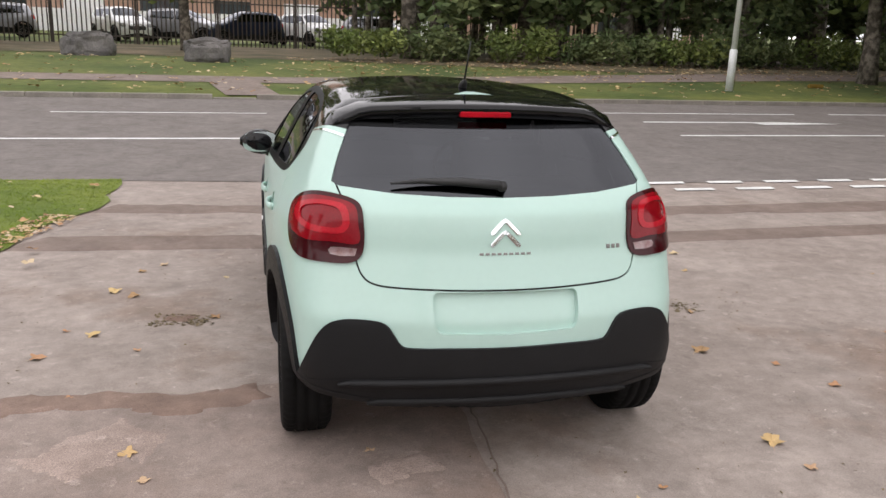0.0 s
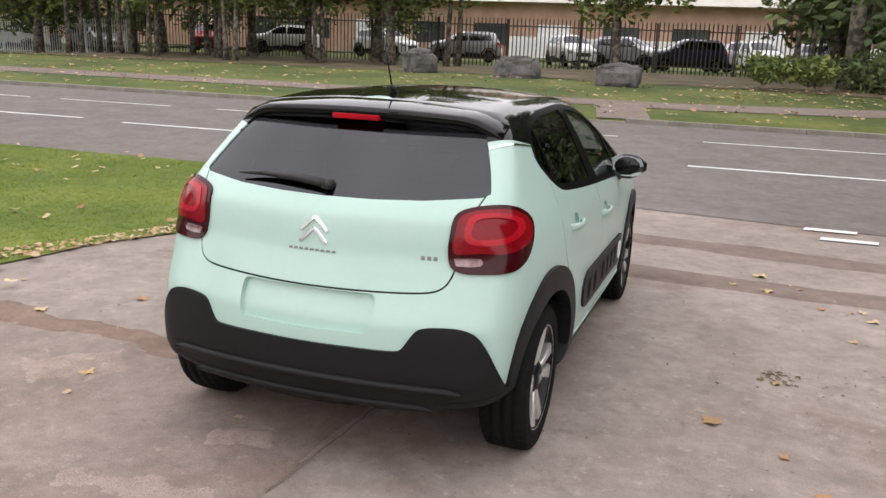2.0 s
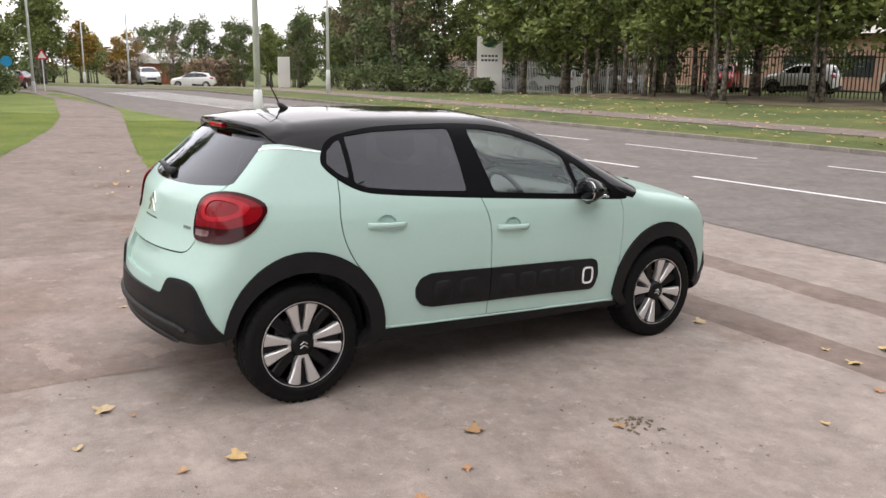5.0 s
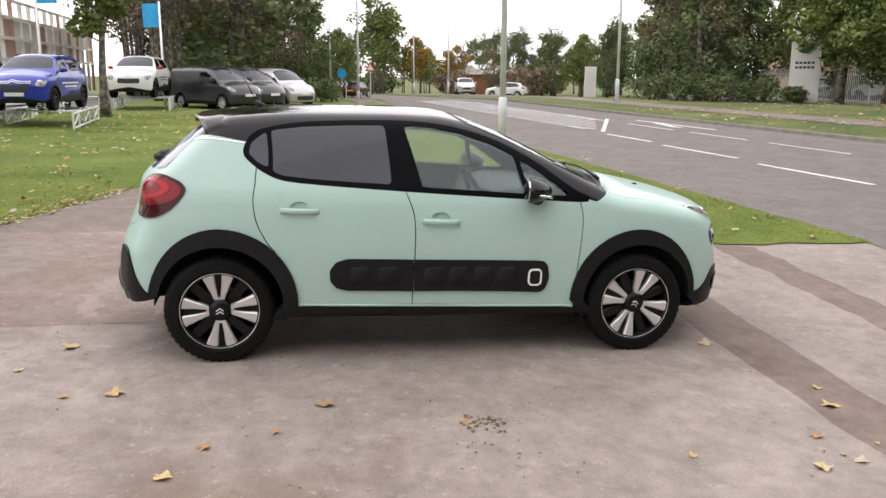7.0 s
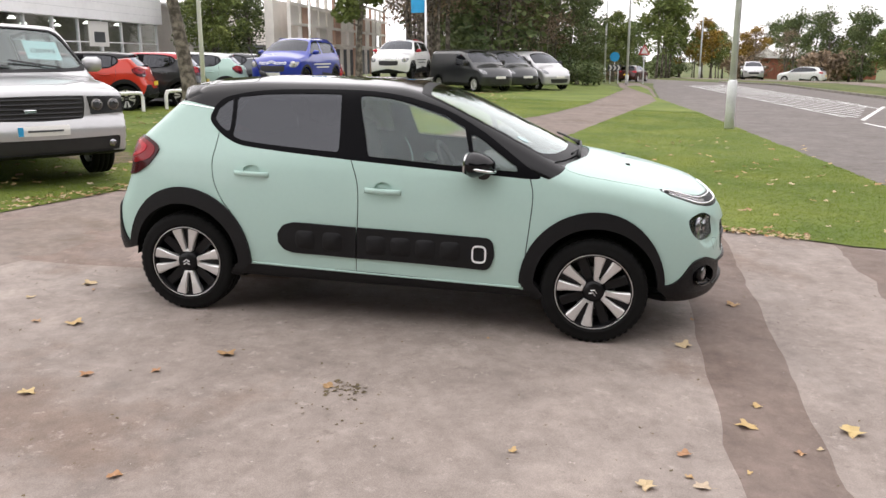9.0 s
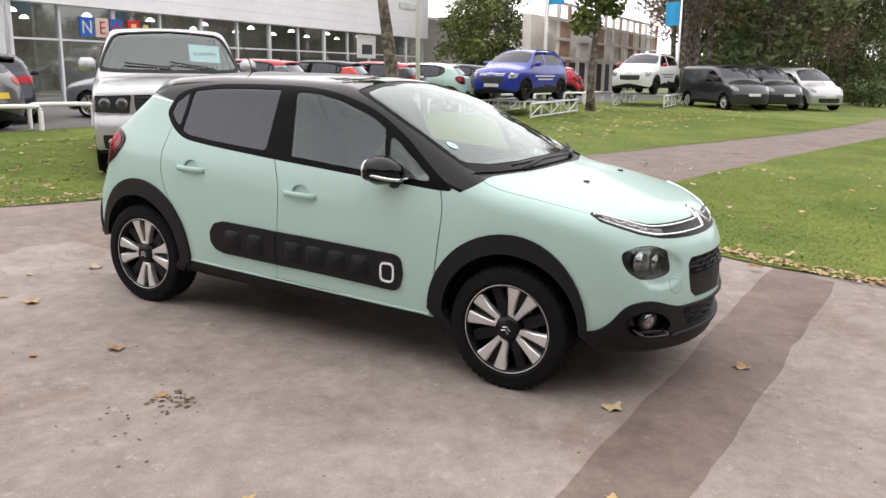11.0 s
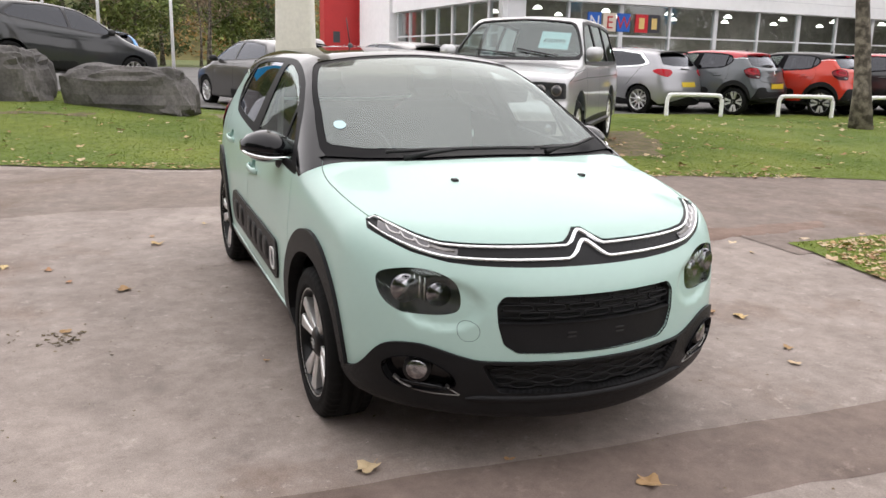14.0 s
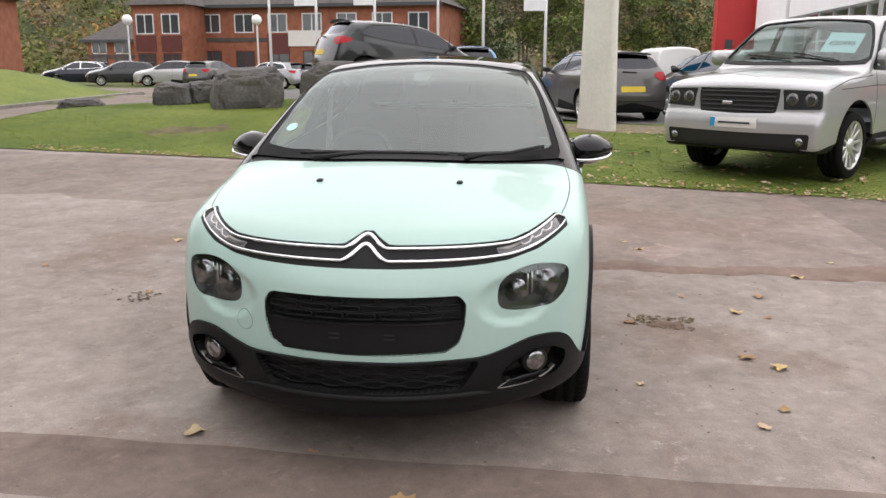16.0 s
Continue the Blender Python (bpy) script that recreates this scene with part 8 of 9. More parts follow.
# ---- parked cars ----
def plain_car(name, shell, regions, at, colour, label, wheels, style, radius, width, glassy, group="parked cars", spacing=0.05, extra=None, roof=None):
    """A parked car: shell panels, glass, lamps, plate and wheels."""
    root = thing(name, at, label, "car", group)
    skin = Skin(shell, regions, spacing)
    names = [r[0] for r in regions]
    L = skin.lay
    L("body", [None] + [n for n in names if n.startswith("body")] + ([] if roof else [n for n in names if n == "roof"]), colour, root, 0, 0.02, "centre")
    if roof:
        L("roof", "roof", roof, root, 0.001, 0.02, "centre")
    for n in names:
        if n.startswith("glass"):
            L("window", n, glassy, root, -0.004, 0.0, "centre" if n.endswith("_c") else "both")
        elif n.startswith("clad"):
            L("lower_trim", n, "clad", root, 0.008, 0.03, "centre" if n.endswith("_c") else "both")
        elif n.startswith("tail"):
            L("tail_lamp", n, "redlens", root, 0.008, 0.02)
        elif n.startswith("head"):
            L("headlamp", n, "lampclear", root, 0.004, 0.015)
        elif n.startswith("grille"):
            L("grille", n, "black", root, -0.012, 0.0, "centre")
        elif n.startswith("plate"):
            L("number_plate", n, "yplate" if n.endswith("r") else "sign", root, 0.008, 0.012, "centre")
        elif n.startswith("seam"):
            L("joint", n, "trimdark", root, 0.0005, 0.0)
        elif n.startswith("chrome"):
            L("window_trim", n, "windowtrim", root, 0.004, 0.01, "centre" if n.endswith("_c") else "both")
    for y in wheels:
        for s in (1, -1):
            wheel(root, s * (float(shell.plan(np.array([y]))[0]) - width / 2 - 0.02), y, radius, width, style, 10, s)
    part("underside", Geo().box((-0.6, wheels[0] - 0.4, shell.floor), (0.6, wheels[1] + 0.5, shell.floor + 0.1)), "trimdark", root)
    if extra:
        extra(root, shell)
    return root


def recolour(ob, swaps):
    """Other paint on a copy that shares its meshes."""
    for o in ob.children_recursive:
        for s in o.material_slots:
            key = s.material.name if s.material else ""
            if key in swaps:
                s.link = "OBJECT"
                s.material = swaps[key]


M["gunbar"] = mat("dark_grille_bar", (0.03, 0.03, 0.032), 0.4, 0.3, 0.05, 6)
M["windowtrim"] = mat("dark_window_trim", (0.03, 0.03, 0.032), 0.35, 0.3, 0.05, 6)
M["lampclear"] = mat("clear_headlamp", (0.45, 0.46, 0.48), 0.1, 0.4, 0.25, 14, coat=1.0, col2=(0.12, 0.12, 0.13))
P = {k: paint(k + "_paint", c, 0.02, m, 0.34) for k, (c, m) in {
    "silver": ((0.5, 0.5, 0.508), 0.5), "gunmetal": ((0.09, 0.085, 0.083), 0.4), "graphite": ((0.035, 0.037, 0.04), 0.3), "navy": ((0.015, 0.02, 0.04), 0.2), "orange": ((0.54, 0.04, 0.02), 0.1), "red": ((0.42, 0.02, 0.03), 0.1), "maroon": ((0.06, 0.014, 0.014), 0.2), "blue": ((0.018, 0.035, 0.30), 0.15), "cream": ((0.72, 0.72, 0.71), 0.0), "slate": ((0.10, 0.11, 0.12), 0.3), "sky": ((0.05, 0.22, 0.5), 0.1), "pewter": ((0.33, 0.33, 0.35), 0.6)}.items()}

family = Shell(
    top=[(-2.1, 1.28), (-1.75, 1.36), (-1.4, 1.42), (-0.9, 1.47), (-0.3, 1.49), (0.1, 1.475), (0.4, 1.40), (0.8, 1.23), (1.1, 1.08), (1.3, 1.01), (1.6, 0.95), (1.9, 0.88), (2.1, 0.80), (2.3, 0.7)],
    front=[(0.1, 2.1), (0.3, 2.2), (0.5, 2.22), (0.7, 2.19), (0.85, 2.1), (1.0, 1.95), (1.3, 1.7)],
    rear=[(0.15, -2.0), (0.3, -2.08), (0.5, -2.12), (0.7, -2.08), (0.9, -2.02), (1.0, -1.97), (1.1, -1.88), (1.35, -1.68), (1.5, -1.5)],
    plan=[(-2.3, 0.72), (-1.8, 0.84), (-1.3, 0.885), (0, 0.89), (1.3, 0.885), (1.8, 0.84), (2.3, 0.7)],
    side=[(0.1, -0.05), (0.3, -0.015), (0.6, 0.0), (0.8, -0.01), (0.93, -0.03), (1.0, -0.06), (1.2, -0.16), (1.4, -0.28), (1.5, -0.35)], nose=0.4, tail=0.22, centre=(0, 0, 0.74), size=(0.89, 2.15, 0.64))
FAMILY = [
    ("hole1", "side", arch((-1.32, 0.32), 0.33, 0.35, 0.35, 0.0)), ("hole2", "side", arch((1.32, 0.32), 0.33, 0.35, 0.35, 0.0)),
    ("glass_r", "side", rounded([(-1.42, 1.14), (-1.15, 1.33), (-0.6, 1.395), (-0.22, 1.405), (-0.16, 1.03), (-0.9, 1.06), (-1.3, 1.09)], 0.03)),
    ("glass_f", "side", rounded([(-0.1, 1.03), (-0.15, 1.405), (0.15, 1.385), (0.45, 1.28), (0.85, 1.05), (0.88, 1.0)], 0.03)),
    ("chrome_w", "side", rounded([(-1.52, 1.125), (-1.18, 1.36), (-0.6, 1.422), (-0.22, 1.432), (0.15, 1.412), (0.47, 1.305), (0.93, 1.02), (0.9, 0.975), (-0.1, 1.005), (-0.9, 1.035), (-1.35, 1.07)], 0.03)),
    ("tail_1", "space", closed_spline([(0.80, -1.72, 1.0), (0.72, -1.92, 1.02), (0.56, -1.98, 1.0), (0.52, -2.0, 0.93), (0.66, -1.98, 0.84), (0.78, -1.82, 0.86), (0.82, -1.65, 0.94)])),
    ("head_1", "space", closed_spline([(0.80, 1.70, 0.86), (0.70, 1.9, 0.86), (0.55, 2.03, 0.80), (0.52, 2.08, 0.72), (0.68, 2.0, 0.70), (0.79, 1.82, 0.75)])),
    ("grille_c", "front", rounded([(-0.001, 0.55), (0.48, 0.55), (0.42, 0.36), (-0.001, 0.34)], [0, 0.05, 0.05, 0])), ("grille_d", "front", rounded([(-0.001, 0.76), (0.42, 0.77), (0.40, 0.68), (-0.001, 0.66)], [0, 0.03, 0.03, 0])),
    ("plate_r", "rear", [(-0.001, 0.72), (0.26, 0.72), (0.26, 0.61), (-0.001, 0.61)]), ("plate_f", "front", [(-0.001, 0.62), (0.26, 0.62), (0.26, 0.555), (-0.001, 0.555)]),
    ("glass_b_c", "space", [(0, -1.62, 1.40), (0.45, -1.58, 1.37), (0.56, -1.62, 1.30), (0.66, -1.82, 1.12), (0.4, -1.92, 1.08), (0, -1.94, 1.07)]),
    ("glass_s_c", "space", [(0, 1.17, 1.06), (0.5, 1.08, 1.05), (0.68, 0.95, 1.03), (0.56, 0.36, 1.34), (0.48, 0.26, 1.40), (0, 0.22, 1.44)]),
    ("chrome_b_c", "rear", strip([(-0.002, 0.42), (0.4, 0.42), (0.7, 0.43)], 0.02)),
    ("clad_b_c", "rear", [(-0.001, 0.40), (0.9, 0.40), (0.9, 0.1), (-0.001, 0.1)]),
    ("seam_1", "side", strip(open_spline([(-1.36, 1.1), (-1.2, 0.9), (-0.97, 0.62)]), 0.008)), ("seam_2", "side", strip([(-0.13, 1.02), (-0.10, 0.33)], 0.008)), ("seam_3", "side", strip([(0.92, 1.0), (0.90, 0.4)], 0.008)),
    ("roof", "side", [(-2.0, 1.45), (-1.2, 1.42), (-0.6, 1.43), (0.2, 1.42), (0.5, 1.32), (0.9, 1.05), (1.0, 1.1), (0.8, 1.7), (-2.0, 1.7)]),
]


def facing(x, y, hx, hy, lift=0.0, height=lie):
    return pose(x, y, height(x, y) + lift, 0, 0, math.degrees(math.atan2(-hx, hy)))


def hatch_extras(root, shell):
    part("tailgate_shadow", Geo().tube([(-0.2, -1.97, 1.02), (0.1, -1.99, 1.0)], [0.014, 0.01], 6), "black", root)
    pair("door_mirror", Geo().tube([(0.84, 0.72, 1.02), (0.93, 0.7, 1.05), (1.03, 0.68, 1.05)], [0.03, 0.07, 0.05], 10), "black", root)
    g = Geo()
    for k in range(9):
        x = spread(-0.52, 0.52, k / 8)
        y = -1.76 + 0.2 * x * x
        z = 1.405 - 0.12 * x * x
        g.v += [(x, y + 0.2, z + 0.02), (x, y, z + 0.0), (x, y + 0.02, z - 0.03)]
    g.f = [(k * 3 + i, (k + 1) * 3 + i, (k + 1) * 3 + (i + 1) % 3, k * 3 + (i + 1) % 3) for k in range(8) for i in range(3)]
    part("roof_spoiler", g, "black", root)


base_car = plain_car("family_hatchback", family, FAMILY, facing(-4.7, -13.9, 0.25, -0.97), P["gunmetal"], "dark grey family hatchback parked on the dealer's lot", (-1.32, 1.32), 10, 0.322, 0.205, "priv", extra=hatch_extras)
for x, y, hx, hy, c, lb, lift in (
    (-1.9, -14.6, 0.3, -0.95, "gunmetal", "dark grey family hatchback parked on the dealer's lot", 0), (2.5, -14.35, -0.83, -0.56, "graphite", "black crossover hatchback parked behind boulders", 0.0), (-7.2, -15.2, -0.55, -0.83, "navy", "navy blue hatchback with bright window trim", 0),
    (-10.2, -13.2, 0.33, -0.94, "pewter", "silver hatchback parked at the rail", 0), (1.5, -21, 0.1, -1, "sky", "pale blue car parked far in the lot", 0), (-6.2, -24, 0.2, -1, "gunmetal", "dark car parked by the showroom", 0), (-9.3, -20.5, -0.3, -1, "cream", "white car beside the showroom", 0),
    (14.5, -42, 0.9, -0.3, "pewter", "silver car parked before the offices", 0), (18.2, -42.5, -0.2, -1, "gunmetal", "grey car parked before the offices", 0), (21.2, -43.5, 0.9, 0.3, "silver", "silver car parked before the offices", 0), (25.0, -45, 0.8, 0.4, "graphite", "black car parked before the offices", 0), (28.5, -46, 0.8, 0.4, "navy", "dark car parked before the offices", 0), (12.0, -43.5, -0.3, -1, "cream", "white car parked before the offices", 0),
    (-74.5, 5.4, -0.95, 0.35, "maroon", "dark red car near the footpath's end", 0), (-77, 20.8, -0.5, -0.86, "cream", "white saloon far down the road", 0)):
    ob = copy_thing(base_car, facing(x, y, hx, hy, lift))
    recolour(ob, {"gunmetal_paint": P[c], **({"dark_window_trim": M["chrome"]} if c in ("navy", "pewter") else {})})
    if "behind boulders" in lb:
        ob.matrix_basis = ob.matrix_basis @ pose(0, 0, 0.16, -6)
    tagged(ob, lb)

# more of the small hatchbacks along the white rails
for i, (x, y, body_c, roof_c, lb) in enumerate((
    (-12.1, -12.2, "slate", "red", "grey small hatchback with a red roof"), (-14.1, -11.6, "orange", "slate", "orange-red small hatchback with a black roof"), (-16.1, -11.1, "graphite", "red", "black small hatchback with a red roof"),
    (-18.1, -10.7, "mintcopy", "cream", "mint green small hatchback with a white roof"), (-20.5, -10.9, "slate", "graphite", "dark grey small hatchback"), (-25.6, -10.9, "sky", "cream", "bright blue small hatchback"), (-27.9, -10.6, "red", "red", "red small hatchback"))):
    ob = copy_thing(car, facing(x, y, 0.33, -0.94))
    recolour(ob, {"mint_green_paint": M["mint"] if body_c == "mintcopy" else P[body_c], "gloss_black_paint": P[roof_c] if roof_c != "slate" else M["gloss"]})
    tagged(ob, lb + " parked at the rail", "car", "parked cars")
    g = Geo().box((-0.26, -1.895, 0.615), (0.26, -1.875, 0.725), bevel=0.004)
    part("number_plate", g, "yplate", ob)

# ---- the silver off-roader on the grass ----
offroad_shell = Shell(
    top=[(-2.6, 1.74), (-2.2, 1.82), (-1.0, 1.855), (0.0, 1.845), (0.4, 1.815), (0.55, 1.76), (0.8, 1.56), (1.1, 1.32), (1.22, 1.235), (1.35, 1.20), (1.7, 1.165), (2.1, 1.105), (2.3, 1.06), (2.5, 1.0)],
    front=[(0.2, 2.30), (0.4, 2.38), (0.6, 2.40), (0.70, 2.37), (0.76, 2.34), (0.95, 2.325), (1.08, 2.29), (1.5, 2.0)],
    rear=[(0.3, -2.40), (0.5, -2.46), (0.8, -2.45), (1.1, -2.42), (1.5, -2.36), (1.9, -2.22)],
    plan=[(-2.6, 0.88), (-2.2, 0.945), (-1.0, 0.962), (0, 0.965), (1.4, 0.96), (1.9, 0.95), (2.4, 0.925)],
    side=[(0.2, -0.06), (0.4, -0.015), (0.7, 0.0), (0.95, -0.005), (1.13, -0.02), (1.2, -0.04), (1.5, -0.13), (1.8, -0.235), (1.9, -0.28)], crown=0.06, nose=0.07, tail=0.10, floor=0.32, k=(0.06, 0.05, 0.07), centre=(0, 0, 0.95), size=(0.96, 2.4, 0.85))
OFFROAD = [
    ("hole1", "side", arch((-1.44, 0.4), 0.44, 0.46, 0.46, 0.0)), ("hole2", "side", arch((1.44, 0.4), 0.44, 0.46, 0.46, 0.0)),
    ("glass_1", "side", rounded([(-2.12, 1.23), (-2.0, 1.68), (-1.2, 1.735), (-1.13, 1.23)], 0.04)), ("glass_2", "side", rounded([(-1.06, 1.23), (-1.1, 1.74), (-0.2, 1.74), (-0.16, 1.23)], 0.03)), ("glass_3", "side", rounded([(-0.07, 1.23), (-0.09, 1.74), (0.4, 1.70), (0.62, 1.56), (0.95, 1.26), (0.95, 1.23)], 0.03)),
    ("clad_w", "side", rounded([(-2.2, 1.19), (-2.05, 1.73), (-1.2, 1.782), (-0.1, 1.787), (0.42, 1.745), (0.66, 1.585), (1.06, 1.23), (1.05, 1.19)], 0.03)),
    ("glass_s_c", "space", [(0, 1.17, 1.27), (0.5, 1.13, 1.27), (0.76, 1.05, 1.27), (0.80, 0.98, 1.30), (0.68, 0.62, 1.67), (0.62, 0.56, 1.73), (0, 0.52, 1.77)]),
    ("clad_s_c", "space", [(0, 1.22, 1.235), (0.6, 1.17, 1.235), (0.81, 1.07, 1.235), (0.83, 0.98, 1.285), (0.695, 0.58, 1.715), (0.625, 0.53, 1.755), (0, 0.49, 1.79)]),
    ("head_h", "front", rounded([(0.50, 0.985), (0.905, 0.975), (0.915, 0.79), (0.53, 0.775)], 0.02)),
    ("plate_f", "front", [(-0.001, 0.675), (0.27, 0.675), (0.27, 0.565), (-0.001, 0.565)]),
    ("grille_c", "front", rounded([(-0.001, 0.995), (0.475, 0.99), (0.45, 0.735), (-0.001, 0.72)], [0, 0.02, 0.04, 0])),
    ("grille_l", "front", rounded([(-0.001, 0.52), (0.84, 0.53), (0.82, 0.36), (-0.001, 0.36)], [0, 0.03, 0.02, 0])),
    ("clad_l_c", "space", [(0, 2.38, 0.37), (0.5, 2.36, 0.37), (0.85, 2.25, 0.37), (0.94, 2.05, 0.40), (0.95, 1.92, 0.42), (0.95, 1.9, 0.1), (0.5, 2.1, 0.1), (0, 2.2, 0.1)]),
    ("clad_sill", "side", [(-1.1, 0.47), (1.1, 0.47), (1.1, 0.1), (-1.1, 0.1)]),
    ("seam_1", "side", strip([(-1.1, 1.2), (-1.08, 0.75), (-0.98, 0.62)], 0.01)), ("seam_2", "side", strip([(-0.12, 1.2), (-0.12, 0.48)], 0.01)), ("seam_3", "side", strip([(1.0, 1.2), (0.98, 0.48)], 0.01)), ("seam_4", "side", strip([(-2.1, 1.02), (0.98, 1.02), (1.9, 0.99)], 0.008)), ("seam_h", "side", strip([(1.1, 1.13), (1.7, 1.09), (2.15, 0.99)], 0.008)),
]


def offroad_extras(root, shell):
    for x in (0.61, 0.80):
        c = Vector(shell.lift("front", [(x, 0.885)])[0])
        pair("lamp_ring", Geo().tube([c + Vector((0, 0.002, 0)), c + Vector((0, 0.016, 0)), c + Vector((0, 0.010, 0))], [0.068, 0.064, 0.052], 20), "disc", root)
        pair("lamp_bulb", Geo().tube([c + Vector((0, 0.0, 0)), c + Vector((0, 0.014, 0)), c + Vector((0, 0.02, 0))], [0.062, 0.057, 0.02], 16), "lampdark", root)
    for k in range(5):
        g = Geo()
        z = 0.755 + 0.05 * k
        p = shell.lift("front", [(abs(x), z) for x in np.linspace(-0.43, 0.43, 13)])
        p[:, 0] = np.linspace(-0.43, 0.43, 13)
        g.tube([tuple(q) for q in p], 0.009, 6)
        part("grille_bar", g, "gunbar", root, "dark metallic grille bar")
    p = shell.lift("front", [(0.10, 0.83)])[0]
    part("badge", Geo().box((0.05, p[1], 0.81), (0.17, p[1] + 0.016, 0.85), bevel=0.006), "chrome", root)
    pl = shell.lift("front", [(0.0, 0.62)])[0]
    part("plate_flash", Geo().box((0.215, pl[1] + 0.0, 0.57), (0.268, pl[1] + 0.014, 0.67)), "blueflag", root, "blue end of the number plate")
    part("plate_bar", Geo().box((-0.2, pl[1] + 0.004, 0.61), (0.17, pl[1] + 0.014, 0.63)), "ink", root)
    c = Vector(shell.lift("front", [(0.74, 0.445)])[0])
    pair("fog_lamp", Geo().tube([c, c + Vector((0, 0.014, 0))], [0.045, 0.04], 14), "lampchrome", root)
    pair("door_mirror", Geo().box((0.92, 0.83, 1.23), (1.12, 0.98, 1.42), bevel=0.04), P["silver"], root)
    pair("side_step", Geo().box((0.78, -0.95, 0.36), (1.0, 0.95, 0.42), bevel=0.015), "black", root, smooth=False)
    for x0 in (-0.05, -0.62):
        part("wiper", Geo().tube([shell.lift("top", [(x0 + 0.05, 1.14)])[0] + (0, 0, 0.02), shell.lift("top", [(x0 + 0.62, 1.06)])[0] + (0, 0, 0.03)], 0.011, 6), "black", root)
    q = shell.lift("top", [(-0.66, 0.70), (-0.26, 0.70), (-0.26, 0.97), (-0.66, 0.97)])
    nn = shell.normal(q) * -0.03
    card = part("price_card", Geo().add([tuple(a) for a in q + nn], [(0, 1, 2, 3)]), "sticker", root, "pale blue price card in the windscreen")
    txt = bpy.data.curves.new("price", "FONT")
    txt.body, txt.size, txt.extrude, txt.align_x = "£20995", 0.10, 0.001, "CENTER"
    ob = new("price_figures", txt)
    ob.data.materials.append(M["ink"])
    ob.parent = root
    n = -nn.mean(0)
    e1 = Vector((-1, 0, 0))
    n = Vector(n).normalized()
    e2 = n.cross(e1).normalized()
    e1 = e2.cross(n)
    c = Vector(q.mean(0)) - n * 0.024 - e2 * 0.05
    ob.matrix_basis = Matrix(((e1.x, e2.x, n.x, c.x), (e1.y, e2.y, n.y, c.y), (e1.z, e2.z, n.z, c.z), (0, 0, 0, 1)))
    for x in (0.38, -0.38):
        part("front_seat", Geo().box((x - 0.25, -0.35, 0.7), (x + 0.25, -0.1, 1.35), bevel=0.06), "cabin", root)
    part("dashboard", Geo().box((-0.8, 0.7, 0.9), (0.8, 1.1, 1.18), bevel=0.08), "dash", root)


offroad = plain_car("off_roader", offroad_shell, OFFROAD, facing(-4.32, -6.5, 0.655, 0.756), P["silver"], "large silver off-road car standing on the grass", (-1.44, 1.44), 12, 0.375, 0.25, "screen", extra=offroad_extras, spacing=0.035)
for ob in offroad.children:
    if ob.name.startswith("window"):
        ob.visible_shadow = False
    if ob.name.startswith("headlamp"):
        ob.material_slots[0].link, ob.material_slots[0].material = "OBJECT", M["lampdark"]

# ---- tall family car and vans ----
tall = Shell(
    top=[(-2.1, 1.52), (-1.7, 1.58), (-0.8, 1.63), (0.0, 1.63), (0.3, 1.58), (0.6, 1.45), (1.0, 1.24), (1.15, 1.16), (1.3, 1.12), (1.7, 1.05), (1.95, 0.95), (2.15, 0.8)],
    front=[(0.1, 1.95), (0.3, 2.05), (0.6, 2.09), (0.85, 2.04), (1.0, 1.95), (1.3, 1.7)],
    rear=[(0.2, -1.95), (0.5, -2.02), (0.8, -1.98), (1.05, -1.92), (1.3, -1.78), (1.6, -1.6)],
    plan=[(-2.2, 0.76), (-1.7, 0.85), (-1.0, 0.88), (1.2, 0.88), (1.7, 0.84), (2.2, 0.72)],
    side=[(0.1, -0.04), (0.4, -0.005), (0.7, 0.0), (0.95, -0.015), (1.05, -0.035), (1.3, -0.13), (1.6, -0.28)], nose=0.35, tail=0.2, floor=0.24, centre=(0, 0, 0.8), size=(0.88, 2.0, 0.72))
